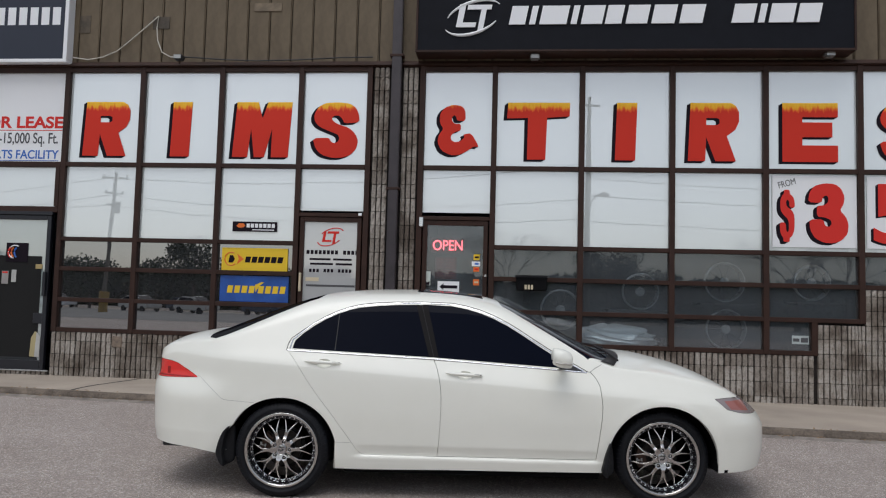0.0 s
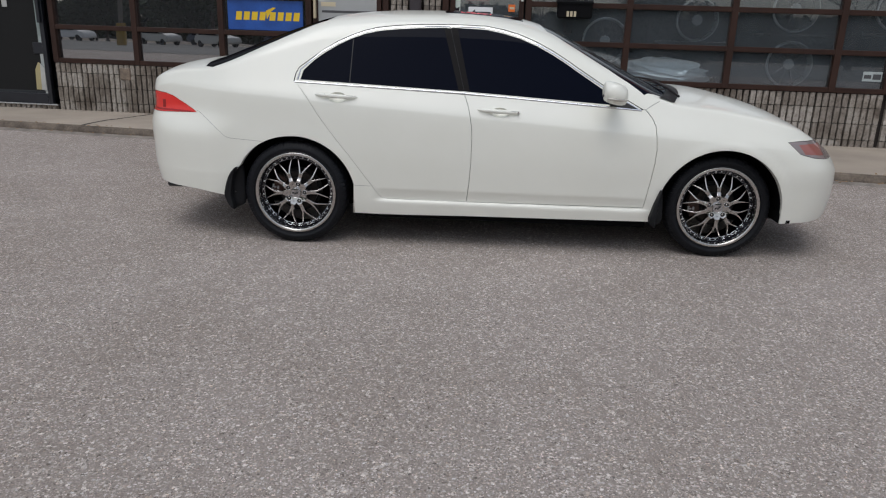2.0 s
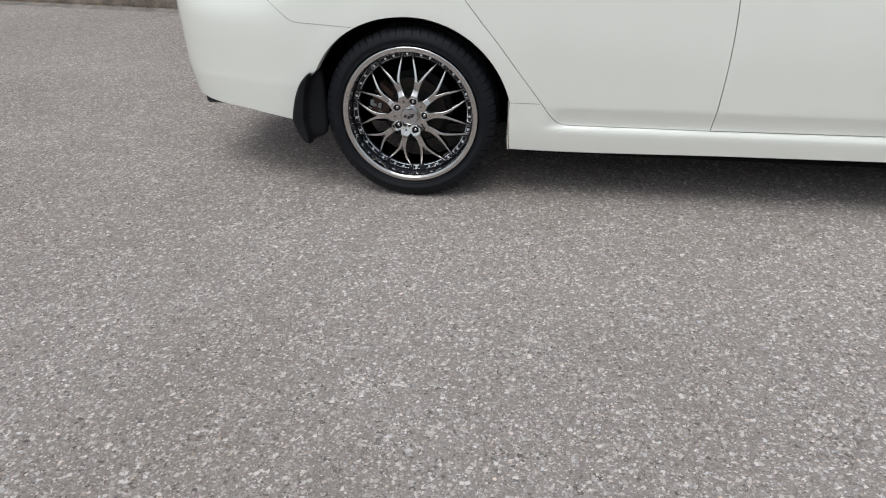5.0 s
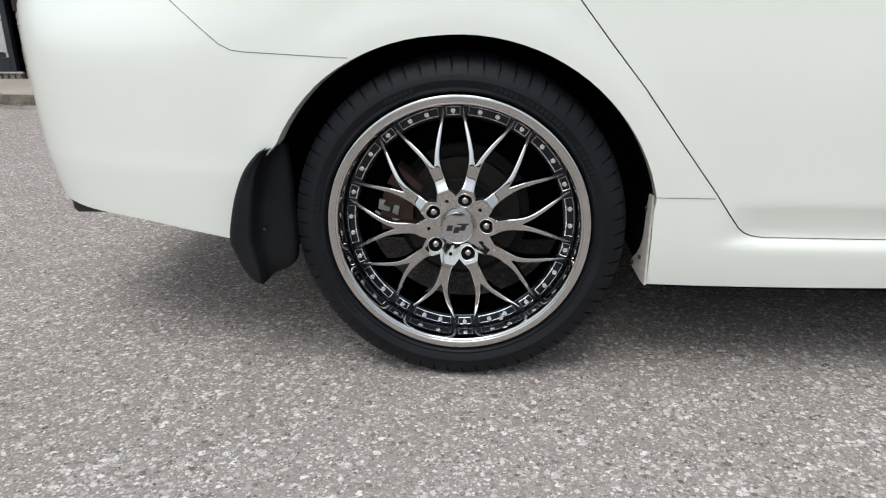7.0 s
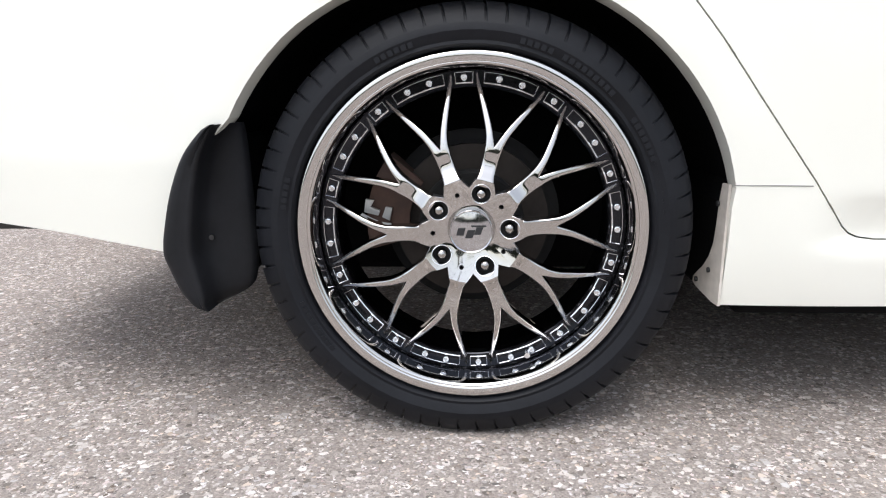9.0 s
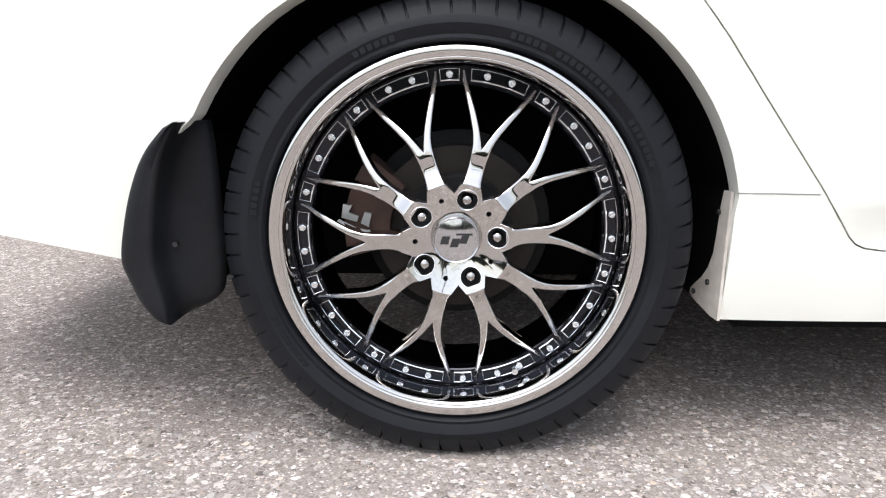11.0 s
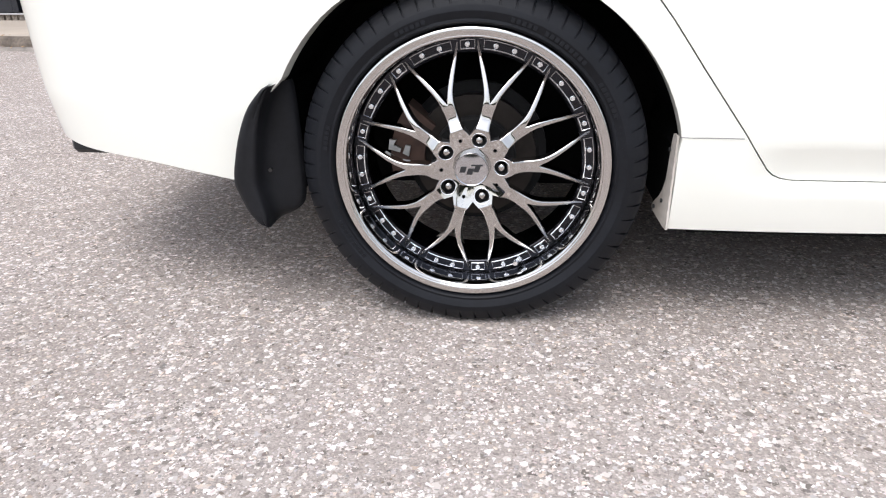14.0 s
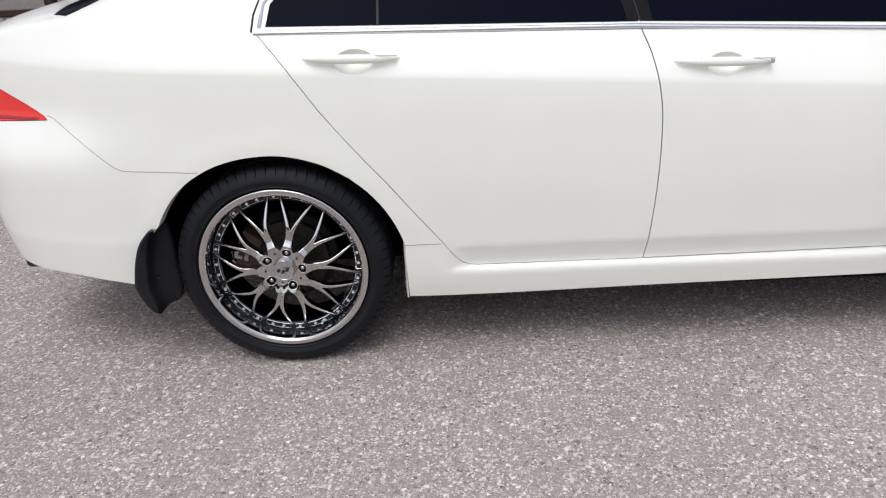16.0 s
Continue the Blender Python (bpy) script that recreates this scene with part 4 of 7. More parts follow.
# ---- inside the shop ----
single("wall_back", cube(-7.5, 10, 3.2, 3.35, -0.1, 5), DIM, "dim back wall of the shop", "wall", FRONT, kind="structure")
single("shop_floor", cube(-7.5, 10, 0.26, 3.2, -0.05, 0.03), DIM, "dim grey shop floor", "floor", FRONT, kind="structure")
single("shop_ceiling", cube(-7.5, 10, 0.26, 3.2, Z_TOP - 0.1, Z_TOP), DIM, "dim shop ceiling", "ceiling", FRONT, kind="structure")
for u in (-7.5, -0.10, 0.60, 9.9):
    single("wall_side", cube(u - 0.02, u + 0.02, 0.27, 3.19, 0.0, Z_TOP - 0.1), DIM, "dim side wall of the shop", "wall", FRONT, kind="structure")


def display_rim(u, v, z, r=0.27, spokes=10):
    rim = root("shop_rim_display", "chrome display rim on a stand behind the window glass", "wheel", FRONT @ Matrix.Translation((u, v, z)), "display rims in the shop")
    part("rim_lip", lathe([(r - 0.03, 0.14), (r - 0.025, 0.02), (r - 0.014, 0.0), (r, 0.004), (r + 0.004, 0.03)], 64), plain("display_chrome", (0.42, 0.43, 0.44), 0.35, 0.7), rim, flat=False)
    part("rim_hub", lathe([(0.07, 0.05), (0.065, 0.03), (0.0001, 0.025)], 32), plain("display_hub", (0.32, 0.33, 0.34), 0.4, 0.5), rim, flat=False)
    for k in range(spokes):
        a = math.tau * k / spokes
        part("rim_spoke", tube([(0.05 * math.cos(a), 0.04, 0.05 * math.sin(a)), ((r - 0.02) * math.cos(a), 0.04, (r - 0.02) * math.sin(a))], 0.010, 6), BARREL_DIM, rim)
    return rim


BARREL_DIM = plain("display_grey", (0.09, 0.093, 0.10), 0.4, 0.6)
for u, v, z, r in ((5.16, 0.34, 1.72, 0.29), (5.18, 0.34, 1.03, 0.29), (2.78, 0.34, 1.25, 0.30), (6.40, 0.36, 1.74, 0.26), (3.95, 0.36, 1.55, 0.27)):
    display_rim(u, v, z, r)
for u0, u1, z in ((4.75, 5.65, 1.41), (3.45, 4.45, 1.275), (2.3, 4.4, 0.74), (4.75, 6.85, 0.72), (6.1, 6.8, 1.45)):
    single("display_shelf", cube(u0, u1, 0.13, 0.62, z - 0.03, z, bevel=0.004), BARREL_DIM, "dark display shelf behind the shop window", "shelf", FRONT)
bm = bmesh.new()
bmesh.ops.create_icosphere(bm, subdivisions=6, radius=1)
for v in bm.verts:
    p = v.co.copy()
    fold = 1 - abs(noise.noise(Vector((p.x * 1.5 + p.z * 0.8, p.y * 1.5, p.z * 2.2)))) * 2
    k = 1 + 0.14 * noise.noise(p * 1.4) + 0.20 * max(0.0, fold) ** 3 + 0.012 * noise.noise(p * 7)
    v.co = Vector((p.x * 0.54 * k, p.y * 0.15 * k, max(-0.8, p.z) * 0.15 * k * (1.12 - 0.25 * p.x)))
single("wrapped_bumper", bm, plain("silver_wrap", (0.90, 0.94, 0.94), 0.22, 0.25), "shiny silver wrapped car part on a shelf", "car part", FRONT @ Matrix.Translation((3.62, 0.27, 0.865)), flat=False, angle=180)

# ---- block walls ----
def block_mesh(seed, ribs=5, w=0.400, h=0.195):
    """A split-face block with rough upright ribs and grooves between them."""
    rg = random.Random(seed)
    bm = bmesh.new()
    pitch = w / ribs
    for k in range(ribs):
        u0, u1 = k * pitch + 0.0105, (k + 1) * pitch - 0.0105
        nz = 3
        grid = [[bm.verts.new((u + (rg.uniform(-0.003, 0.003) if c != 1 else 0), -0.050 + rg.uniform(-0.008, 0.008) + (0.008 if c in (0, 2) else 0), h * r / nz)) for c, u in enumerate((u0, (u0 + u1) / 2, u1))] for r in range(nz + 1)]
        for r in range(nz):
            for c in (0, 1):
                bm.faces.new((grid[r][c], grid[r][c + 1], grid[r + 1][c + 1], grid[r + 1][c]))
        for c, u in ((0, u0), (2, u1)):
            a = [grid[r][c] for r in range(nz + 1)]
            b = [bm.verts.new((u, 0.012, v.co.z)) for v in a]
            for r in range(nz):
                f = (a[r], a[r + 1], b[r + 1], b[r]) if c == 0 else (a[r], b[r], b[r + 1], a[r + 1])
                bm.faces.new(f)
        for r in (0, nz):
            e = [bm.verts.new((u, 0.012, grid[r][0].co.z)) for u in (u0, u1)]
            bm.faces.new((grid[r][0], e[0], e[1], grid[r][2], grid[r][1]))
    bmesh.ops.recalc_face_normals(bm, faces=bm.faces)
    return mesh_of(bm, "block", [BLOCK])


def block_material():
    m, n, l, b = material("split_block_stone")
    v = coords(n, l)
    oi = n.new("ShaderNodeObjectInfo")
    base = ramp(n, [(0.0, (0.225, 0.194, 0.166)), (0.2, (0.28, 0.248, 0.215)), (0.6, (0.335, 0.302, 0.264)), (1.0, (0.39, 0.355, 0.316))])
    l.new(oi.outputs["Random"], base.inputs[0])
    a = n.new("ShaderNodeTexNoise")
    a.inputs["Scale"].default_value, a.inputs["Detail"].default_value = 28, 6
    l.new(v, a.inputs["Vector"])
    g = ramp(n, [(0.3, (0.60, 0.575, 0.55)), (0.5, (1, 1, 1)), (0.8, (1.15, 1.15, 1.15))])
    l.new(a.outputs[0], g.inputs[0])
    mx = n.new("ShaderNodeMix")
    mx.data_type, mx.blend_type = "RGBA", "MULTIPLY"
    mx.inputs["Factor"].default_value = 1
    l.new(base.outputs[0], mx.inputs["A"]), l.new(g.outputs[0], mx.inputs["B"])
    l.new(mx.outputs["Result"], b.inputs["Base Color"])
    # weather stains that run across several blocks
    geo = n.new("ShaderNodeNewGeometry")
    big = n.new("ShaderNodeTexNoise")
    big.inputs["Scale"].default_value, big.inputs["Detail"].default_value = 2.6, 5
    l.new(geo.outputs["Position"], big.inputs["Vector"])
    st = ramp(n, [(0.36, (0.44, 0.40, 0.37)), (0.47, (0.82, 0.80, 0.78)), (0.56, (1, 1, 1))])
    l.new(big.outputs[0], st.inputs[0])
    mx2 = n.new("ShaderNodeMix")
    mx2.data_type, mx2.blend_type = "RGBA", "MULTIPLY"
    mx2.inputs["Factor"].default_value = 1
    l.new(mx.outputs["Result"], mx2.inputs["A"]), l.new(st.outputs[0], mx2.inputs["B"])
    l.new(mx2.outputs["Result"], b.inputs["Base Color"])
    b.inputs["Roughness"].default_value = 0.95
    bp = n.new("ShaderNodeBump")
    bp.inputs["Strength"].default_value, bp.inputs["Distance"].default_value = 0.8, 0.008
    l.new(a.outputs[0], bp.inputs["Height"]), l.new(bp.outputs[0], b.inputs["Normal"])
    return m


BLOCK = block_material()
FULL = [block_mesh(s) for s in range(7)]
SLIM = [block_mesh(s + 20, 3, 0.24) for s in range(5)]
MORTAR = surface("dark_mortar", (0.018, 0.014, 0.012), 0.95, vary=0.3)


def block_wall(name, u0, u1, z0, z1, label, meshes=None, w=0.4064, shift=0.0):
    wall = single(name, cube(u0, u1, 0.012, 0.24, z0, z1), MORTAR, label, "wall", FRONT, kind="structure")
    rg = random.Random(name)
    z = z0
    while z < z1 - 0.03:
        h = min(0.2032, z1 - z)
        u = u0 + shift
        while u < u1 - w * 0.2:
            b = new("block", rg.choice(meshes or FULL))
            b.parent = wall
            b.matrix_basis = Matrix.Translation((u, rg.uniform(-0.004, 0.004), z)) @ Matrix.Diagonal((min(1.0, (u1 - u) / w), 1, h / 0.2032, 1))
            u += w
        z += 0.2032
    return wall


block_wall("wall_low_1", -4.98, -1.24, -0.03, 0.712, "low wall of ribbed split-face blocks under the windows")
block_wall("wall_low_2", 1.79, 6.30, -0.07, 0.712, "low wall of ribbed split-face blocks under the windows")
block_wall("wall_low_3", 6.30, 6.94, -0.07, 1.172, "ribbed split-face block wall beside the corner pane")
block_wall("wall_low_4", 6.94, 9.5, -0.07, 1.645, "ribbed split-face block wall beside the windows")
block_wall("wall_low_5", -9.8, -7.4, -0.03, 4.82, "ribbed split-face block wall")
block_wall("wall_low_6", 9.5, 12.0, -0.07, 4.82, "ribbed split-face block wall")
block_wall("pier_1", -0.098, 0.205, 0.0, 4.82, "block pier beside the downpipe", SLIM, 0.243, 0.02)
block_wall("pier_2", 0.340, 0.618, 0.0, 4.82, "block pier beside the downpipe", SLIM, 0.243, 0.02)
single("pier_core", cube(0.205, 0.340, 0.0, 0.24, 0.0, 4.82), MORTAR, "dark recess of the pier behind the downpipe", "wall", FRONT, kind="structure")
single("roof", cube(-30, 30, 0.22, 14, 8.42, 8.62), MORTAR, "flat dark roof of the shop building", "roof", FRONT, kind="structure")
single("wall_rear", cube(-30, 30, 13.8, 14.0, -0.1, 8.42), MORTAR, "plain rear wall of the shop building", "wall", FRONT, kind="structure")
for u0, u1, v0, v1, z1 in ((-30, -29.8, 0.22, 13.8, 8.42), (29.8, 30, 0.22, 13.8, 8.42), (-30, -9.8, 0.0, 0.24, 4.82), (12.0, 30, 0.0, 0.24, 4.82)):
    single("wall_plain", cube(u0, u1, v0, v1, -0.1, z1), BLOCK, "plain block wall closing the shop building", "wall", FRONT, kind="structure")
block_wall("wall_low_7", -7.295, -6.245, -0.03, 2.555, "ribbed split-face block wall beside the black door")
block_wall("wall_low_8", -6.245, -4.985, -0.03, 0.098, "low course of ribbed blocks under the black door")
single("wall_patch", cube(-3.99, -3.83, -0.064, 0.01, 0.50, 0.665, bevel=0.012), surface("broken_block_face", (0.20, 0.155, 0.12), 0.95, vary=0.5, scale=14, fine=60, bump=0.8), "broken brown block face low on the ribbed wall", "block", FRONT, kind="structure")

# ---- car ----
from mathutils.bvhtree import BVHTree

YC = 0.876
ARCH = ((0.0030, 0.3035, 0.3805), (2.654, 0.310, 0.385))


def arch_radius(i, angle):
    """The rear arch is drawn out a little towards the bumper."""
    return ARCH[i][2] + (0.0115 * min(1, max(0, (angle - 95) / 35)) if i == 0 else 0)


TOP = [(-1.08, 1.015), (-1.0, 1.05), (-0.9, 1.082), (-0.75, 1.108), (-0.62, 1.122), (-0.45, 1.19), (-0.2, 1.292), (0.05, 1.378), (0.23, 1.424), (0.42, 1.447), (0.62, 1.460), (0.95, 1.464), (1.2, 1.452),
       (1.40, 1.427), (1.58, 1.378), (1.75, 1.30), (1.95, 1.20), (2.15, 1.10), (2.30, 1.035), (2.42, 1.012), (2.55, 1.008), (2.72, 0.987), (3.02, 0.912), (3.27, 0.826), (3.40, 0.762), (3.53, 0.63)]
EDGE = [(-1.08, 0.955), (-1.0, 0.99), (-0.9, 1.03), (-0.7, 1.062), (-0.52, 1.080), (-0.4, 1.115), (-0.2, 1.205), (0.0, 1.298), (0.16, 1.362), (0.35, 1.392), (0.6, 1.410), (0.9, 1.417), (1.2, 1.405),
        (1.4, 1.372), (1.57, 1.318), (1.75, 1.228), (2.0, 1.100), (2.2, 1.000), (2.32, 0.955), (2.45, 0.938), (2.62, 0.922), (2.88, 0.880), (3.12, 0.828), (3.25, 0.782), (3.40, 0.70), (3.53, 0.56)]
BELT = [(-1.08, 0.90), (-0.9, 0.955), (-0.6, 0.995), (-0.2, 1.02), (0.0, 1.018), (1.04, 0.975), (2.15, 0.915), (2.45, 0.885), (2.9, 0.80), (3.25, 0.68), (3.53, 0.50)]
LOW = [(-1.08, 0.33), (-0.9, 0.322), (-0.65, 0.312), (-0.46, 0.285), (-0.3, 0.25), (0.37, 0.201), (1.2, 0.210), (2.2, 0.222), (2.9, 0.238), (3.1, 0.245), (3.35, 0.252), (3.53, 0.28)]
TAIL = [(0.22, 0.066), (0.30, 0.034), (0.38, 0.016), (0.43, 0.008), (0.46, 0.005), (0.55, 0.003), (0.66, 0.0), (0.735, 0.002), (0.765, 0.010), (0.79, 0.028), (0.82, 0.036), (0.95, 0.040), (1.05, 0.060), (1.15, 0.10)]
NOSE = [(0.18, -0.075), (0.25, -0.03), (0.33, -0.008), (0.42, 0.0), (0.50, -0.002), (0.56, -0.014), (0.62, -0.045), (0.68, -0.085), (0.71, -0.112), (0.76, -0.16), (0.85, -0.22)]


def crease(x):
    """The height of the shoulder crease along the flank."""
    return 0.9125 - 0.0675 * x


SILL = [(0.15, 0.060), (0.20, 0.033), (0.25, 0.020), (0.278, 0.0140), (0.289, 0.0138), (0.296, 0.0180), (0.302, 0.0235), (0.312, 0.0232), (0.326, 0.0200), (0.346, 0.0135), (0.364, 0.0070), (0.372, 0.0038), (0.385, 0.0022), (0.45, -0.004)]
PLAIN_SILL = [(0.15, 0.060), (0.20, 0.033), (0.25, 0.020), (0.29, 0.0125), (0.33, 0.0075), (0.38, 0.0030), (0.45, -0.004)]
BUMPER = [(0.15, 0.042), (0.25, 0.021), (0.33, 0.009), (0.40, 0.0), (0.43, -0.0035), (0.45, -0.004)]


def side_inset(x, z):
    """How far the flank lies inside the widest line."""
    zc = crease(x)
    d = z - zc
    if z < 0.45:
        k = min(1, max(0, (-0.30 - x) / 0.12, (x - 2.95) / 0.12))
        p = min(1, max(0, (0.552 - x) / 0.05, (x - 2.17) / 0.07))
        y = (1 - k) * ((1 - p) * table(z, SILL) + p * table(z, PLAIN_SILL)) + k * table(z, BUMPER)
    elif d < 0:
        y = table((z - 0.45) / (zc - 0.45), [(0.0, -0.004), (0.12, -0.009), (0.38, -0.0165), (0.76, -0.019), (0.95, -0.0165), (1.0, -0.0145)])
    else:
        y = -0.0145 + table(d, [(0.0, 0.0), (0.03, 0.0112), (0.13, 0.0605)])
    if d > 0.13:
        y = 0.046 + (d - 0.13) * 0.45
    for i, (cx, cz, r) in enumerate(ARCH):
        q = math.hypot(x - cx, z - cz) - arch_radius(i, math.degrees(math.atan2(z - cz, x - cx)) % 360)
        if z > 0.30:
            y -= 0.007 * min(1, (z - 0.30) / 0.15) * math.exp(-((q - 0.016) / 0.022) ** 2)
    return y


END_UP = [(-1.083, 0.62), (-1.065, 0.47), (-1.04, 0.37), (-1.0, 0.275), (-0.93, 0.205), (-0.8, 0.145), (-0.635, 0.082), (-0.45, 0.024), (-0.30, 0.006), (-0.18, 0.001), (-0.06, 0.0)]
END_LOW = [(-1.083, 0.62), (-1.065, 0.45), (-1.04, 0.35), (-1.0, 0.265), (-0.92, 0.172), (-0.8, 0.092), (-0.6, 0.024), (-0.5, 0.008), (-0.42, 0.002), (-0.34, 0.0), (-0.06, 0.0)]


def taper(x, z):
    """The share of the full width at the rounded ends; the bumpers are fuller than the wings above them."""
    k = min(1, max(0, (z - 0.58) / 0.20))
    if x < -0.06:
        k = min(1, max(0, (z - 0.68) / 0.13))
        return 1 - (k * table(x, END_UP) + (1 - k) * table(x, END_LOW)) / YC
    if x > 2.80:
        s = min(1, (x - 2.80) / 0.745)
        q = min(1, max(0, x - 2.88) / 0.665)
        return k * (1 - s**2.4) ** (1 / 2.5) + (1 - k) * (1 - q**2.9) ** (1 / 2.2)
    return 1.0


def section(x):
    zb, zs, ze, zt = table(x, LOW), table(x, BELT), table(x, EDGE), table(x, TOP)
    zs = min(zs, ze - 0.02)
    pts = [(YC * (1 - k / 5) + k / 5 * 0.045, zb) for k in range(5)]
    zc = min(crease(x), zs - 0.03)
    steps = (0.0, 0.34, 0.66, 0.88, 1.0)
    fixed = (0.268, 0.280, 0.289, 0.296, 0.302, 0.312, 0.326, 0.346, 0.364, 0.372, 0.385, 0.415, 0.45)
    if zb < 0.258:
        zz = [zb + (0.268 - zb) * k for k in steps[:4]] + list(fixed)
    else:
        zz = [zb + (0.45 - zb) * k / 16 for k in range(17)]
    top = zc - 0.009
    zz += [0.45 + (top - 0.45) * k / 12 for k in range(1, 13)] + [zc] + [zc + 0.009 + (zs - zc - 0.009) * k / 8 for k in range(8)]
    n = len(zz)
    pts += [(side_inset(x, z), z) for z in zz]
    y0 = side_inset(x, zs)
    m = 10
    lean = 0.45
    for k in range(m):
        z = zs + (ze - zs) * k / m
        pts.append((y0 + lean * (z - zs), z))
    ye = y0 + lean * (ze - zs) + 0.015
    t = 14
    for k in range(t + 1):
        s = k / t
        pts.append((ye + (YC - ye) * s, ze + (zt - ze) * (1 - (1 - s) ** 2.3)))
    for _ in range(2):
        q = pts[:]
        for i in range(5 + n - 2, len(pts) - 1):
            q[i] = tuple(0.25 * pts[i - 1][c] + 0.5 * pts[i][c] + 0.25 * pts[i + 1][c] for c in (0, 1))
        pts = q
    out = []
    for y, z in pts:
        xx = x
        if x < -0.5:
            xx += table(z, TAIL) * min(1, (-0.5 - x) / 0.58) ** 1.5
        if x > 2.9:
            xx += (table(z, NOSE) + 0.026) * min(1, (x - 2.9) / 0.63) ** 1.5
        out.append(Vector((xx, YC - (YC - y) * taper(x, z), z)))
    return out


def body_solid():
    ends = [0.0, 0.006, 0.016, 0.03, 0.048, 0.07]
    xs = [-1.083 + e for e in ends]
    x = -0.985
    while x < 3.42:
        xs.append(x)
        x += 0.0275
    xs += [3.533 - e for e in ends[::-1]]
    bm = bmesh.new()
    loops = []
    for x in xs:
        half = section(x)
        ring = half + [Vector((p.x, 2 * YC - p.y, p.z)) for p in half[-2:0:-1]]
        loops.append([bm.verts.new(p) for p in ring])
    n = len(loops[0])
    for a, b in zip(loops, loops[1:]):
        for i in range(n):
            bm.faces.new((a[i], b[i], b[(i + 1) % n], a[(i + 1) % n]))
    bm.faces.new(loops[0]), bm.faces.new(loops[-1][::-1])
    bmesh.ops.recalc_face_normals(bm, faces=bm.faces)
    return bm


def grown(outline, d):
    """The outline moved outwards by d (inwards where d is negative)."""
    n = len(outline)
    area = sum(outline[i][0] * outline[(i + 1) % n][1] - outline[(i + 1) % n][0] * outline[i][1] for i in range(n))
    s = 1 if area > 0 else -1
    out = []
    for i in range(n):
        a, p, b = Vector(outline[i - 1]), Vector(outline[i]), Vector(outline[(i + 1) % n])
        e, f = (p - a).normalized(), (b - p).normalized()
        m = Vector((e.y + f.y, -e.x - f.x))
        m = m.normalized() * s / max(0.5, m.length / 2)
        out.append(p + m * d)
    return out


def rounded(pts, r=0.02, seg=3):
    """Rounds the corners of an outline."""
    out = []
    n = len(pts)
    for i in range(n):
        a, p, b = Vector(pts[i - 1]), Vector(pts[i]), Vector(pts[(i + 1) % n])
        q = min(r, (a - p).length * 0.45, (b - p).length * 0.45)
        s, e = p + (a - p).normalized() * q, p + (b - p).normalized() * q
        for k in range(seg + 1):
            t = k / seg
            out.append((1 - t) ** 2 * s + 2 * t * (1 - t) * p + t**2 * e)
    return out


DOOR_GAP = [(1.048, 0.966), (1.074, 0.90), (1.096, 0.80), (1.104, 0.72), (1.104, 0.575), (1.096, 0.42), (1.084, 0.303)]
DOOR_GAP = [p[::-1] for p in bent([(z, x) for x, z in DOOR_GAP], 22)]
REAR_DOOR = [(0.020, 1.004), (0.056, 0.962), (0.094, 0.915), (0.134, 0.856), (0.168, 0.804), (0.222, 0.731), (0.279, 0.659), (0.338, 0.587), (0.398, 0.506), (0.484, 0.393), (0.505, 0.363), (0.522, 0.340), (0.534, 0.3245), (0.546, 0.314), (0.560, 0.3075), (0.585, 0.304)] + DOOR_GAP[::-1]
FRONT_DOOR = DOOR_GAP + [(2.190, 0.311), (2.213, 0.489), (2.225, 0.60), (2.228, 0.683), (2.213, 0.817), (2.19, 0.868), (2.150, 0.912)]
REAR_WINDOW = [(0.044, 1.024), (0.058, 1.078), (0.115, 1.134), (0.183, 1.184), (0.26, 1.232), (0.339, 1.270), (0.42, 1.300), (0.50, 1.320), (0.62, 1.334), (0.75, 1.344), (0.925, 1.351), (1.040, 0.985)]
FRONT_WINDOW = [(1.050, 0.985), (0.955, 1.353), (1.165, 1.346), (1.27, 1.328), (1.373, 1.301), (1.48, 1.260), (1.579, 1.210), (1.66, 1.163), (1.740, 1.112), (1.916, 1.004), (2.085, 0.927)]
TAIL_LAMP = [(-1.30, 0.912), (-0.93, 0.910), (-0.86, 0.905), (-0.80, 0.890), (-0.70, 0.843), (-0.636, 0.809), (-0.628, 0.800), (-0.92, 0.784), (-1.30, 0.783)]
HEAD_LAMP = [(3.014, 0.752), (3.10, 0.757), (3.24, 0.756), (3.47, 0.742), (3.47, 0.63), (3.325, 0.642), (3.21, 0.655), (3.098, 0.682)]
REAR_GLASS = [(-0.61, 0.30), (-0.58, 0.15), (-0.52, 0.100), (-0.02, 0.222), (0.165, 0.280), (0.18, 0.36), (0.18, 1.392), (0.165, 1.472), (-0.02, 1.530), (-0.52, 1.652), (-0.58, 1.602), (-0.61, 1.452)]
WINDSCREEN = [(1.55, 0.35), (1.535, 0.42), (1.51, 0.876), (1.535, 1.332), (1.55, 1.402), (1.66, 1.472), (2.14, 1.66), (2.25, 1.60), (2.36, 1.36), (2.42, 0.876), (2.36, 0.392), (2.25, 0.152), (2.14, 0.092), (1.66, 0.28)]


def joined(bm, other):
    me = mesh_of(other, "t")
    bm.from_mesh(me)
    bpy.data.meshes.remove(me)
    return bm


def mirrored(bm):
    bmesh.ops.transform(bm, matrix=Matrix.Translation((0, 2 * YC, 0)) @ Matrix.Diagonal((1, -1, 1, 1)), verts=bm.verts)
    bmesh.ops.reverse_faces(bm, faces=bm.faces)
    return bm


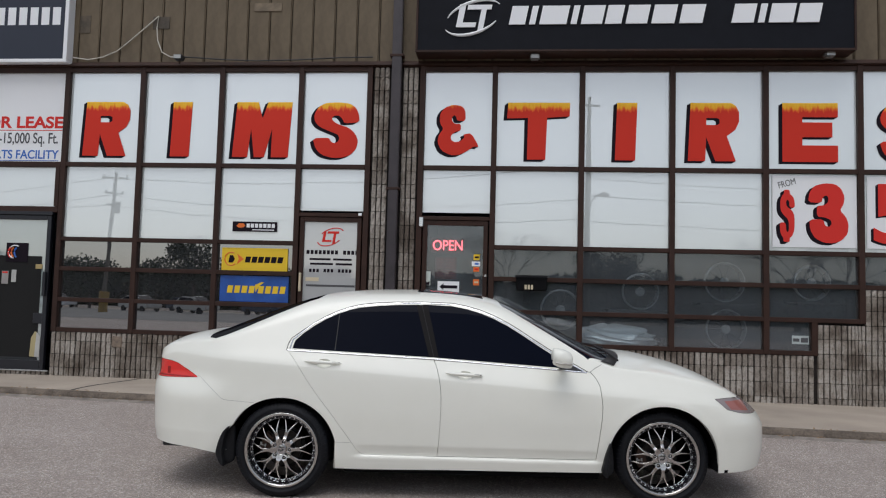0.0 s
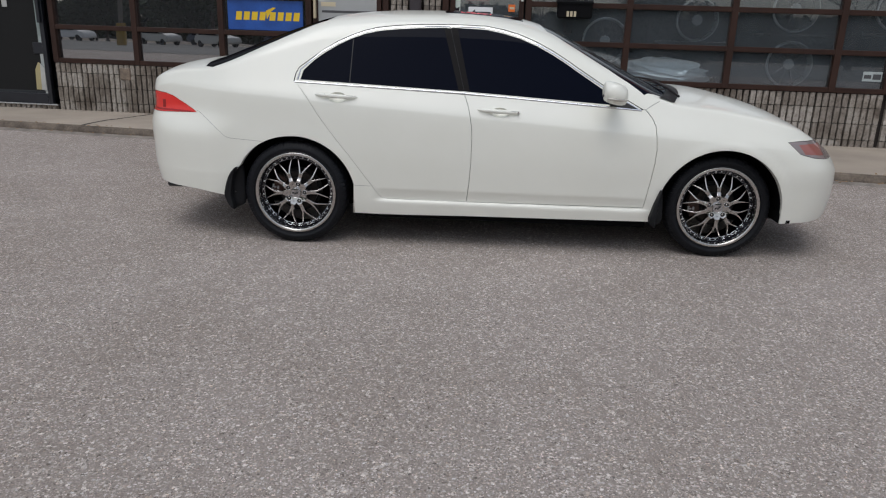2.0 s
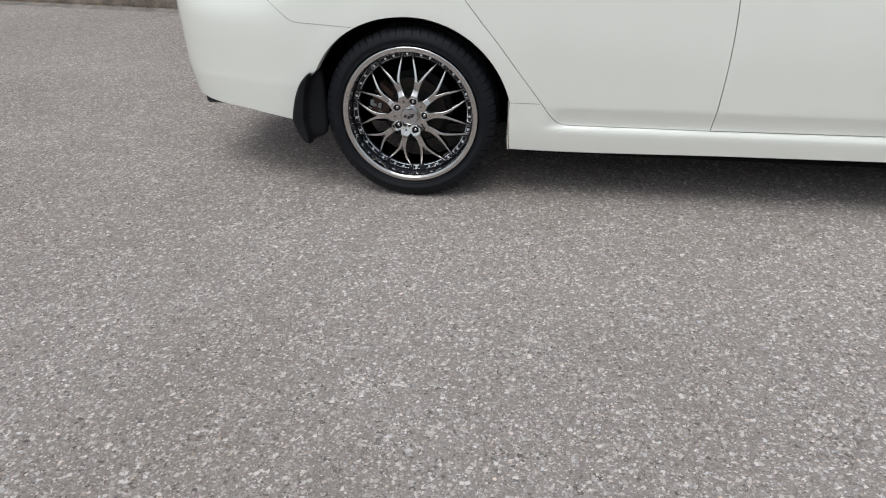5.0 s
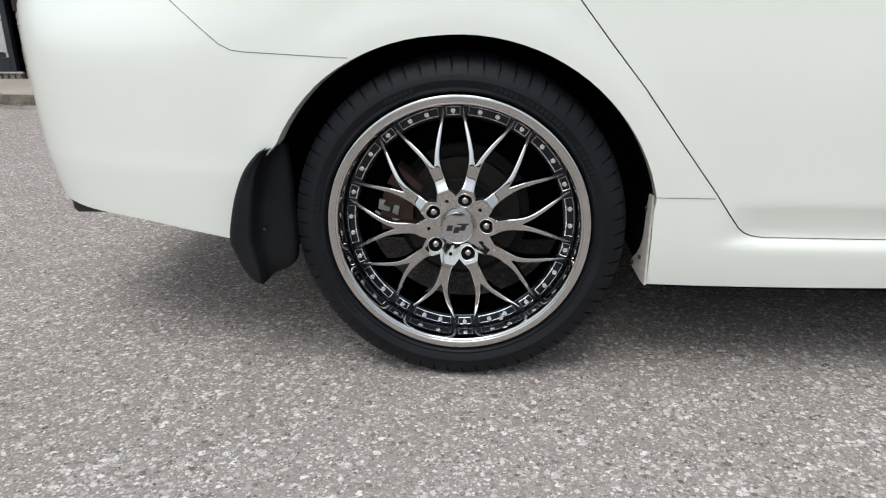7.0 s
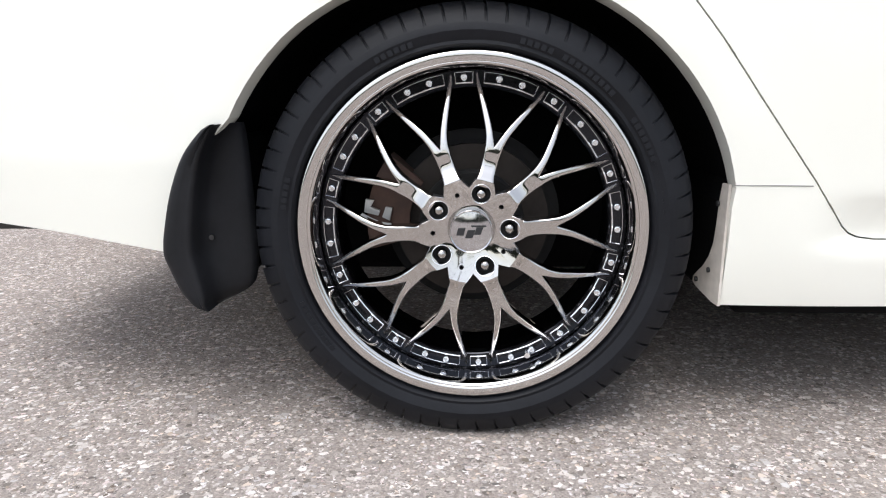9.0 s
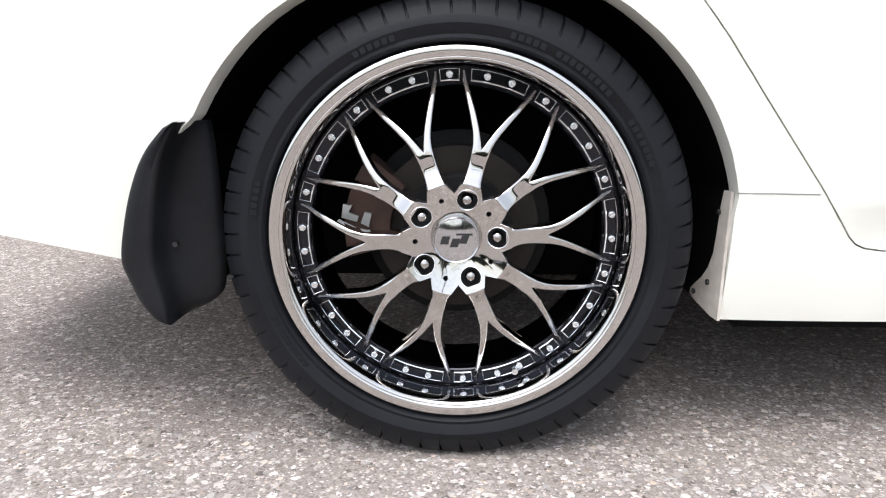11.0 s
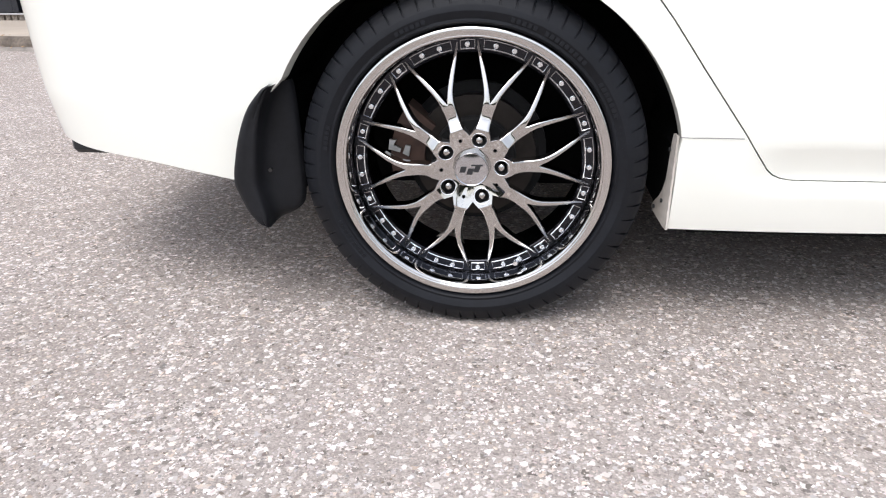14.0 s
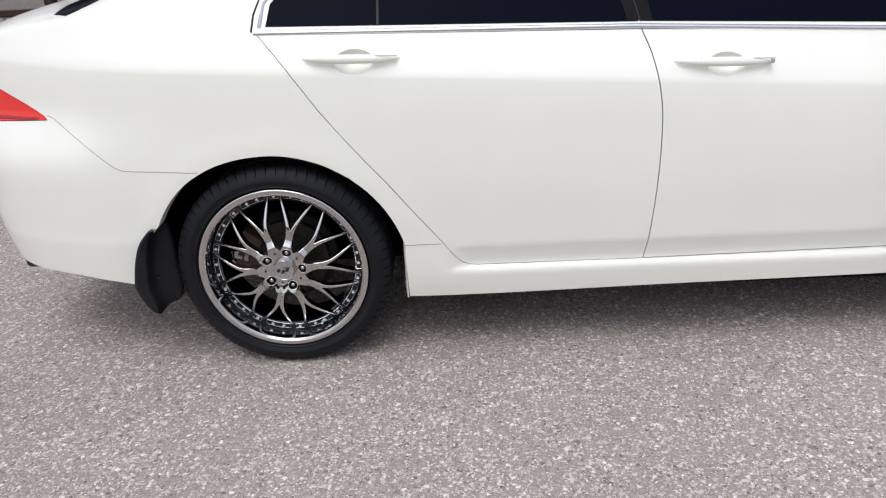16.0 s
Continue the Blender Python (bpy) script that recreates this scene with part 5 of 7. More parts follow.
def cut(mesh, cutter, how):
    """Exact Boolean of two meshes; returns a new mesh."""
    a, b = bpy.data.objects.new("a", mesh), bpy.data.objects.new("b", cutter)
    scene.collection.objects.link(a), scene.collection.objects.link(b)
    mod = a.modifiers.new("cut", "BOOLEAN")
    mod.operation, mod.object, mod.solver = how, b, "EXACT"
    bpy.context.view_layer.update()
    out = bpy.data.meshes.new_from_object(a.evaluated_get(bpy.context.evaluated_depsgraph_get()))
    bpy.data.objects.remove(a), bpy.data.objects.remove(b)
    return out


def arch_cutter(extra, lo, hi):
    """Four wells, one for each wheel: round above, straight-sided below."""
    bm = bmesh.new()
    for i, (cx, cz, r) in enumerate(ARCH):
        line = [(cx + (arch_radius(i, a) + extra) * math.cos(radians(a)), cz + (arch_radius(i, a) + extra) * math.sin(radians(a))) for a in range(12 if i == 0 else 0, 155 if i == 0 else 181, 4)]
        if i == 0:
            line += [(-0.378 - extra, 0.450), (-0.404 - extra, 0.40), (-0.424 - extra, 0.30), (-0.43 - extra, 0.05)]
        else:
            line += [(cx - r - extra, 0.05)]
        edge = 0.3735 if i == 0 else cx + r + 0.004
        line += [(edge, 0.05), (edge, 0.20), (edge, 0.30)] + ([(0.3725, 0.355)] if i == 0 else [])
        for side in (0, 1):
            one = prism(line, "y", lo, hi)
            joined(bm, mirrored(one) if side else one)
    return mesh_of(bm, "arches")


def build_body():
    solid = mesh_of(body_solid(), "solid")
    solid2 = cut(solid, arch_cutter(0.0, -0.19, 0.05), "DIFFERENCE")
    solid2 = cut(solid2, arch_cutter(0.012, 0.036, 0.345), "DIFFERENCE")
    pieces = (("rear_door", REAR_DOOR, "y", -0.2, 0.16, 0.0012), ("front_door", FRONT_DOOR, "y", -0.2, 0.16, 0.0018), ("rear_side_window", REAR_WINDOW, "y", -0.2, 0.40, 0.001), ("front_side_window", FRONT_WINDOW, "y", -0.2, 0.40, 0.001),
              ("tail_lamp", TAIL_LAMP, "y", -0.2, 0.46, 0.0015), ("headlamp", HEAD_LAMP, "y", -0.2, 0.55, 0.0015), ("rear_window", REAR_GLASS, "z", 1.0, 1.7, 0.002), ("windscreen", WINDSCREEN, "z", 0.95, 1.7, 0.002))
    out = {}
    shell = solid2
    for name, line, axis, lo, hi, gap in pieces:
        shell = cut(shell, mesh_of(prism(grown(line, gap), axis, lo, hi), "gap"), "DIFFERENCE")
        if axis == "y":
            shell = cut(shell, mesh_of(mirrored(prism(grown(line, gap), axis, lo, hi)), "gap"), "DIFFERENCE")
        out[name] = cut(solid2 if "door" in name else solid, mesh_of(prism(grown(line, -gap), axis, lo, hi), name), "INTERSECT")
    out["body"] = shell
    for name, cx, cz in (("rear_door", 0.278, 0.931), ("front_door", 1.270, 0.874)):
        dish = bmesh.new()
        bmesh.ops.create_uvsphere(dish, u_segments=40, v_segments=24, radius=1, matrix=Matrix.Translation((cx, -0.022, cz)) @ Matrix.Diagonal((0.060, 0.052, 0.037, 1)))
        out[name] = cut(out[name], mesh_of(dish, "dish"), "DIFFERENCE")
    # true normals of the uncut surface on all outer faces
    ref = bmesh.new()
    ref.from_mesh(solid)
    ref.normal_update()
    ref.faces.ensure_lookup_table()
    bvh = BVHTree.FromBMesh(ref)
    for me in out.values():
        normals = []
        for poly in me.polygons:
            for vi in poly.vertices:
                co = me.vertices[vi].co
                hit, nrm, idx, dist = bvh.find_nearest(co)
                done = False
                if hit is not None and dist < 0.0015:
                    f = ref.faces[idx]
                    if len(f.verts) == 4 and poly.normal.dot(f.normal) > 0.75:
                        w = [1 / (1e-5 + (v.co - hit).length_squared) for v in f.verts]
                        nn = sum((sum((g.normal for g in v.link_faces if g.normal.dot(f.normal) > 0.7), Vector()).normalized() * k for v, k in zip(f.verts, w)), Vector())
                        normals.append(nn.normalized())
                        done = True
                if not done:
                    normals.append(poly.normal.copy())
        me.shade_smooth()
        me.normals_split_custom_set(normals)
    return out, bvh



CAR = root("car", "pearl white four-door saloon with tinted windows parked on the asphalt", "car")
LENS_RED = plain("red_lamp_lens", (0.78, 0.030, 0.024), 0.08, coat=0.25)
LENS_SMOKE = plain("smoked_lamp_lens", (0.30, 0.25, 0.245), 0.10, 0.2, coat=0.6)
LENS_AMBER = plain("amber_reflector", (0.33, 0.115, 0.095), 0.15, coat=0.6)
PIECES, FLANK = build_body()


def flank(x, z, out=0.0):
    """The point of the near flank at x and z, moved outwards by out."""
    hit, nrm, _, _ = FLANK.ray_cast(Vector((x, -2, z)), Vector((0, 1, 0)))
    return hit + nrm * out if hit else Vector((x, 0.05, z))


def crown(x, y, out=0.0):
    hit, nrm, _, _ = FLANK.ray_cast(Vector((x, y, 3)), Vector((0, 0, -1)))
    return hit + nrm * out if hit else Vector((x, y, 1))


def skin(corners, out, nx=16, nz=6):
    """A four-cornered patch of the flank, raised by out."""
    a, b, c, d = [Vector(p) for p in corners]
    bm = bmesh.new()
    grid = []
    for i in range(nx + 1):
        row = []
        for j in range(nz + 1):
            q = a.lerp(b, i / nx).lerp(d.lerp(c, i / nx), j / nz)
            rim = 0 if i in (0, nx) or j in (0, nz) else out
            row.append(bm.verts.new(flank(q.x, q.y, max(0.0004, rim))))
        grid.append(row)
    for r, s in zip(grid, grid[1:]):
        for j in range(nz):
            bm.faces.new((r[j], r[j + 1], s[j + 1], s[j]))
    bmesh.ops.recalc_face_normals(bm, faces=bm.faces)
    return bm


def finer(pts, step=0.02):
    out = []
    for a, b in zip(pts, pts[1:]):
        a, b = Vector(a), Vector(b)
        n = max(1, int((b - a).length / step))
        out += [a.lerp(b, k / n) for k in range(n)]
    return out + [Vector(pts[-1])]


for piece, me in PIECES.items():
    mat = {"rear_side_window": SIDE_TINT, "front_side_window": SIDE_TINT, "rear_window": REAR_TINT, "windscreen": TINT, "tail_lamp": LENS_RED, "headlamp": LENS_SMOKE}.get(piece, PAINT)
    me.materials.clear()
    me.materials.append(mat)
    if piece == "body":
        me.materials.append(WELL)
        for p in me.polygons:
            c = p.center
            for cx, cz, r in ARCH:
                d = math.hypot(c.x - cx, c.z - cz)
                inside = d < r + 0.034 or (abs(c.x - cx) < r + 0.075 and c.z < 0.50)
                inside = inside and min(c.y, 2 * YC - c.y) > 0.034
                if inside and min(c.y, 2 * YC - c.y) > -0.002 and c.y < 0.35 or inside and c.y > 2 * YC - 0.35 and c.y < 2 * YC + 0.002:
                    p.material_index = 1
            # underside faces also get the shade-dark well colour
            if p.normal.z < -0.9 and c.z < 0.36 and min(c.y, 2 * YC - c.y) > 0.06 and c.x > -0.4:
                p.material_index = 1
    me.name = piece
    ob = new(piece, me)
    ob.parent = CAR
    tagged(ob, {"tail_lamp": "red tail lamp lens", "headlamp": "smoked headlamp lens", "rear_window": "dark tinted rear glass", "windscreen": "dark sloping windscreen glass", "rear_side_window": "dark tinted side glass", "front_side_window": "dark tinted side glass"}.get(piece, ""))
    if piece.endswith(("door", "side_window", "lamp")):
        far = bmesh.new()
        far.from_mesh(me)
        mirrored(far)
        o2 = part(piece, far, mat, CAR, flat=False, angle=50)
        if ob.get("label"):
            tagged(o2, ob["label"])
    if piece == "headlamp":
        part("reflector", skin([(3.085, 0.738), (3.262, 0.738), (3.292, 0.666), (3.13, 0.682)], 0.002), LENS_AMBER, ob, "amber turn reflector", flat=False)
    if piece == "tail_lamp":
        part("tail_bulb", skin([(-0.888, 0.862), (-0.862, 0.862), (-0.862, 0.812), (-0.888, 0.812)], 0.0015), plain("dark_red_bulb", (0.30, 0.010, 0.010), 0.2), ob, flat=False)
        part("lens_band", skin([(-0.965, 0.808), (-0.655, 0.806), (-0.668, 0.799), (-0.965, 0.793)], 0.0015), plain("deep_red_lens", (0.36, 0.010, 0.010), 0.15), ob, flat=False)


# seams, trims
def seam(name, pts, r, mat, out=0.0, closed=False, sides=6, step=0.02, label=""):
    line = [flank(p[0], p[1], out) for p in finer(pts, step)]
    return part(name, tube(line, r, sides, closed), mat, CAR, label, flat=False, angle=60)


SEAMGREY = plain("seam_grey", (0.20, 0.195, 0.185), 0.7)
seam("bumper_seam", [(-0.626, 0.812), (-0.605, 0.806), (-0.57, 0.780), (-0.53, 0.750), (-0.49, 0.718), (-0.455, 0.689), (-0.434, 0.671), (-0.412, 0.660), (-0.385, 0.6565), (-0.35, 0.6545), (-0.267, 0.649), (-0.195, 0.645)], 0.0009, SEAMGREY)
seam("sill_seam", [(0.3725, 0.3868), (0.482, 0.385)], 0.0008, SEAMGREY, 0.0003)
seam("wing_seam", [(2.152, 0.914), (2.19, 0.94), (2.235, 0.965)], 0.0012, BLACK)
UPPER_R = [(0.004, 1.012), (0.012, 1.055), (0.030, 1.094), (0.115, 1.158), (0.183, 1.207), (0.26, 1.254), (0.339, 1.292), (0.42, 1.322), (0.50, 1.343), (0.62, 1.358), (0.75, 1.367), (0.95, 1.373)]
UPPER_F = [(0.95, 1.373), (1.165, 1.369), (1.27, 1.352), (1.373, 1.325), (1.48, 1.284), (1.579, 1.235), (1.66, 1.188), (1.740, 1.137), (1.916, 1.030), (2.05, 0.958), (2.135, 0.912)]
seam("frame_seam", UPPER_R + UPPER_F[1:], 0.0030, BLACK, -0.0008, step=0.05)
inner = [(0.026, 1.022), (0.040, 1.083), (0.10, 1.137), (0.174, 1.196), (0.26, 1.244), (0.339, 1.282), (0.42, 1.312), (0.50, 1.332), (0.62, 1.346), (0.75, 1.356), (0.95, 1.362), (1.165, 1.358), (1.27, 1.340), (1.373, 1.313), (1.48, 1.272), (1.579, 1.222), (1.66, 1.175), (1.740, 1.124), (1.916, 1.017), (2.05, 0.945), (2.105, 0.917)]
seam("window_trim", inner, 0.0065, CHROME, -0.003, step=0.05, label="bright trim round the side windows")
seam("belt_trim", [(0.010, 1.010), (1.04, 0.974), (2.125, 0.908)], 0.0075, CHROME, -0.002, sides=8, step=0.06, label="bright trim along the belt line")
PILLAR = plain("pillar_black", (0.009, 0.008, 0.0085), 0.5)
PILLAR.node_tree.nodes["Principled BSDF"].inputs["Specular IOR Level"].default_value = 0.08
part("pillar_cover", skin([(0.905, 1.348), (0.988, 1.352), (1.080, 0.985), (1.012, 0.988)], 0.0016, 6, 14), PILLAR, CAR, "black door pillar cover", flat=False)
seam("door_gap", [(0.944, 1.356), (1.046, 0.984)], 0.0016, plain("gap_grey", (0.02, 0.02, 0.021), 0.7), 0.001)
seam("quarter_bar", [(0.345, 1.012), (0.352, 1.268)], 0.006, BLACK, -0.004)

# door handles
for cx, cz, tilt in ((0.270, 0.936, 2.5), (1.262, 0.878, 2.5)):
    h = bmesh.new()
    n = 24
    rings = []
    for i in range(n + 1):
        t = i / n * 2 - 1
        w = max(0.02, (1 - abs(t) ** 2.6)) ** 0.6
        cxx, czz = cx + t * 0.131, cz - t * 0.131 * math.tan(radians(tilt))
        off = 0.003 + 0.020 * max(0, 1 - t * t) ** 0.5
        p = flank(cxx, czz)
        rings.append([h.verts.new((p.x, p.y - off + 0.010 * math.cos(a) * w, p.z + 0.0125 * w * math.sin(a))) for a in [k * math.tau / 12 for k in range(12)]])
    for a, b in zip(rings, rings[1:]):
        for k in range(12):
            h.faces.new((a[k], b[k], b[(k + 1) % 12], a[(k + 1) % 12]))
    h.faces.new(rings[0]), h.faces.new(rings[-1])
    bmesh.ops.recalc_face_normals(h, faces=h.faces)
    door = [o for o in CAR.children if o.name.startswith("rear_door" if cx < 1 else "front_door")][0]
    handle = part("door_handle", h, PAINT, door, "white pull handle", flat=False, angle=60)
    line = [flank(cx - 0.07 + k * 0.014, cz + 0.004 - (k * 0.014 - 0.07) * 0.044) for k in range(15)]
    part("handle_line", tube([Vector((p.x, p.y - 0.0265, p.z + 0.0045)) for p in line], 0.0010, 6), SEAMGREY, door)
part("key_lock", tube([(1.378, 0.014, 0.875), (1.378, -0.026, 0.875)], 0.006, 10), CHROME, CAR)

# mirror
m = bmesh.new()
bmesh.ops.create_cube(m, size=1)
bmesh.ops.subdivide_edges(m, edges=m.edges, cuts=7, use_grid_fill=True)
for v in m.verts:
    p = v.co * 2
    q = Vector((p.x * math.sqrt(1 - p.y**2 / 2.6 - p.z**2 / 3.2 + p.y**2 * p.z**2 / 12), p.y * math.sqrt(1 - p.x**2 / 2.6 - p.z**2 / 3 + p.x**2 * p.z**2 / 12), p.z * math.sqrt(1 - p.x**2 / 3 - p.y**2 / 2.6 + p.x**2 * p.y**2 / 12)))
    front = 1 + 0.25 * q.x
    v.co = Vector((1.926 + q.x * 0.074, -0.118 + q.y * 0.076, 1.016 + q.z * 0.066 * (1.12 - 0.16 * front) - 0.016 * q.x))
mir = part("wing_mirror", m, PAINT, CAR, "white wing mirror housing", flat=False, angle=60)
part("mirror_glass", cube(1.8555, 1.860, -0.150, -0.085, 0.995, 1.037, bevel=0.001), CHROME, mir)
part("indicator_lens", tube([(1.872, -0.189, 0.992), (1.92, -0.192, 0.988), (1.965, -0.178, 0.984), (1.985, -0.158, 0.981)], 0.009, 8), plain("clear_lens", (0.55, 0.53, 0.47), 0.1, 0.4, coat=0.5), mir)
part("mirror_arm", cube(1.93, 1.985, -0.05, 0.08, 0.955, 0.978, bevel=0.008, seg=2), PAINT, mir)
sail = part("mirror_base", prism([(1.93, 0.928), (1.95, 0.985), (2.0, 0.966), (2.10, 0.916)], "y", 0, 1), BLACK, CAR)
for v in sail.data.vertices:
    v.co.y = flank(v.co.x, v.co.z).y + (-0.003 if v.co.y < 0.5 else 0.01)

# cowl, wipers, sunroof, exhaust, mud flaps
bm = bmesh.new()
rows = []
for i in range(25):
    y = 0.10 + i / 24 * 2 * (YC - 0.10)
    k = abs(y - YC) / (YC - 0.10)
    xa, xb = 2.40 - 0.17 * k**2.2, 2.475 - 0.15 * k**2.2
    rows.append([bm.verts.new(crown(xa, y, 0.004)), bm.verts.new(crown((xa + xb) / 2, y, 0.010)), bm.verts.new(crown(xb, y, 0.003))])
for a, b in zip(rows, rows[1:]):
    for k in (0, 1):
        bm.faces.new((a[k], b[k], b[k + 1], a[k + 1]))
bmesh.ops.recalc_face_normals(bm, faces=bm.faces)
part("cowl", bm, BLACK, CAR, "black plastic cowl below the windscreen", flat=False)
for y0, y1 in ((0.20, 0.80), (0.84, 1.40)):
    w = [crown(2.40 - 0.05 * abs(y - YC) ** 1.5 - 0.10 * t, y, 0.022) for t, y in ((k / 8, y0 + (y1 - y0) * k / 8) for k in range(9))]
    part("wiper", tube(w, 0.008, 6), BLACK, CAR)
bm = bmesh.new()
bmesh.ops.create_grid(bm, x_segments=10, y_segments=10, size=0.5)
for v in bm.verts:
    p = crown(1.15 + v.co.x * 0.50, YC + v.co.y * 0.84, 0.003 + 0.010 * max(0, -v.co.x - 0.3))
    v.co = p
ex = bmesh.ops.extrude_face_region(bm, geom=bm.faces[:])
for v in [g for g in ex["geom"] if isinstance(g, bmesh.types.BMVert)]:
    v.co.z -= 0.02
bmesh.ops.recalc_face_normals(bm, faces=bm.faces)
part("sunroof", bm, TINT, CAR, "dark glass sunroof panel", flat=False)
part("exhaust_pipe", tube([(-0.93, 0.34, 0.300), (-0.80, 0.36, 0.285), (-0.55, 0.40, 0.26)], 0.024, 14), plain("exhaust_steel", (0.12, 0.10, 0.09), 0.4, 0.8), CAR, flat=False)
part("bumper_valance", cube(-0.90, -0.56, 0.17, 1.58, 0.292, 0.345, bevel=0.01), BLACK, CAR)
part("air_dam", cube(3.05, 3.24, 0.26, 1.49, 0.215, 0.26, bevel=0.012), BLACK, CAR)
FLAPMAT = surface("flap_plastic", (0.0096, 0.0099, 0.0114), 0.5, vary=0.4, scale=9, fine=90, bump=0.15)
FLAPMAT.node_tree.nodes["Principled BSDF"].inputs["Specular IOR Level"].default_value = 0.2


def mud_flap(rows):
    """One moulded sheet; rows of (z, rear edge, front edge), top to bottom, curled over at the outer edge."""
    across = [(0.0, 0.030), (0.0, 0.004), (0.015, -0.012), (0.05, -0.022), (0.12, -0.027), (0.22, -0.029), (0.30, -0.026), (0.335, -0.028), (0.38, -0.027), (0.405, -0.022), (0.42, -0.008), (0.44, 0.010), (0.52, 0.022), (0.66, 0.032), (0.82, 0.040), (0.93, 0.044), (1.0, 0.052)]
    bm = bmesh.new()
    z0, z1 = rows[0][0], rows[-1][0]
    levels = [z0 + (z1 - z0) * (i / 40) for i in range(41)]
    back, front = sorted((z, a) for z, a, b in rows), sorted((z, b) for z, a, b in rows)
    grid = []
    for z in levels:
        xa, xb = table(z, back), table(z, front)
        edge = max(0, 1 - (z - z1) / 0.016) ** 2 * 0.010
        grid.append([bm.verts.new((xa + (xb - xa) * u, y - 0.012 + edge, z)) for u, y in across])
    for a, b in zip(grid, grid[1:]):
        for k in range(len(across) - 1):
            bm.faces.new((a[k], a[k + 1], b[k + 1], b[k]))
    ex = bmesh.ops.extrude_face_region(bm, geom=bm.faces[:])
    for v in [g for g in ex["geom"] if isinstance(g, bmesh.types.BMVert)]:
        v.co.y += 0.006
    bmesh.ops.recalc_face_normals(bm, faces=bm.faces)
    return part("mud_flap", bm, FLAPMAT, CAR, "black plastic mud flap", flat=False, angle=60)


flap = mud_flap([(0.480, -0.364, -0.340), (0.474, -0.376, -0.338), (0.440, -0.407, -0.335), (0.395, -0.429, -0.333), (0.345, -0.444, -0.331), (0.297, -0.452, -0.330), (0.272, -0.444, -0.331), (0.240, -0.430, -0.336), (0.228, -0.421, -0.344), (0.217, -0.411, -0.360), (0.211, -0.403, -0.372), (0.207, -0.393, -0.380)])
part("flap_screw", tube([(-0.388, 0.030, 0.312), (-0.388, 0.004, 0.312)], 0.004, 10), plain("screw_steel", (0.12, 0.12, 0.12), 0.4, 1), flap)
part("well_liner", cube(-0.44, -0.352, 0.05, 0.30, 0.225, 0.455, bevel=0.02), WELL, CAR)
mud_flap([(0.436, 2.280, 2.302), (0.415, 2.272, 2.306), (0.345, 2.250, 2.316), (0.28, 2.236, 2.320), (0.245, 2.230, 2.322), (0.222, 2.236, 2.318), (0.206, 2.246, 2.300), (0.200, 2.256, 2.290)])
# unseen floor parts, added to block light and deepen shade under the car
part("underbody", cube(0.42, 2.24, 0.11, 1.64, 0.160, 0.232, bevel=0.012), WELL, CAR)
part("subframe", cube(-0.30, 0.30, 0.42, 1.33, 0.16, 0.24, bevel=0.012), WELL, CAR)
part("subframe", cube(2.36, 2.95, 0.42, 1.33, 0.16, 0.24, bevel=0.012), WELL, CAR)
part("silencer", cube(-0.78, -0.42, 0.95, 1.45, 0.19, 0.33, bevel=0.05, seg=3), plain("silencer_steel", (0.06, 0.055, 0.05), 0.5, 0.8), CAR, flat=False)


def guard_point(a, z, off=0.0):
    """A place on the splash guard, which slants inwards from the sill's end towards the tyre."""
    y = 0.030 + (0.382 - a) * 2.0
    return Vector((a - 0.009 + (y - 0.05) * 0.33 + off, y, z))


def splash_guard_mesh():
    line = [(0.390, 0.386), (0.381, 0.386), (0.3782, 0.364), (0.3758, 0.322), (0.3735, 0.294), (0.368, 0.271), (0.360, 0.252), (0.351, 0.238), (0.3455, 0.228), (0.3445, 0.220), (0.350, 0.214), (0.376, 0.203), (0.386, 0.202)]
    bm = bmesh.new()
    front, back = [bm.verts.new(guard_point(a, z)) for a, z in line], [bm.verts.new(guard_point(a, z, 0.004)) for a, z in line]
    bm.faces.new(front), bm.faces.new(back[::-1])
    for k in range(len(line)):
        m = (k + 1) % len(line)
        bm.faces.new((front[k], back[k], back[m], front[m]))
    bmesh.ops.recalc_face_normals(bm, faces=bm.faces)
    return bm


# white paint toned down for dust and for the shade beside the tyre
GUARD = surface("shaded_dusty_guard_paint", (0.50, 0.46, 0.41), 0.6, vary=0.3, scale=12, fine=60, bump=0.1)
guard = part("sill_guard", splash_guard_mesh(), GUARD, CAR, "dusty white splash guard with shade painted in")
for a, z in ((0.3775, 0.355), (0.3700, 0.250), (0.3515, 0.226)):
    p = guard_point(a, z)
    part("guard_screw", tube([p + Vector((0.002, 0, 0)), p - Vector((0.003, 0, 0))], 0.0042, 8), BLACK, guard)

# ---- wheels ----
LIP = plain("polished_lip", (0.57, 0.553, 0.532), 0.07, 1.0)
SPOKE = plain("black_chrome_spoke", (0.53, 0.512, 0.492), 0.05, 1.0)
DEEP = plain("deep_lip_chrome", (0.34, 0.345, 0.37), 0.045, 1.0)
BARREL = plain("dark_barrel", (0.030, 0.031, 0.036), 0.10, 0.9)
RING_EDGE = plain("bright_ring_edge", (0.62, 0.62, 0.63), 0.16, 1.0)
RIVET = plain("bright_rivet", (0.86, 0.87, 0.88), 0.22, 1.0)
NUT = plain("smoked_nut_chrome", (0.42, 0.40, 0.38), 0.10, 1.0)
STEEL = surface("brake_steel", (0.026, 0.021, 0.018), 0.5, 0.6, vary=0.4, scale=14, fine=80, bump=0.1)
RUST = surface("rusty_caliper", (0.055, 0.030, 0.022), 0.8, 0.1, vary=0.4, scale=20, bump=0.3)


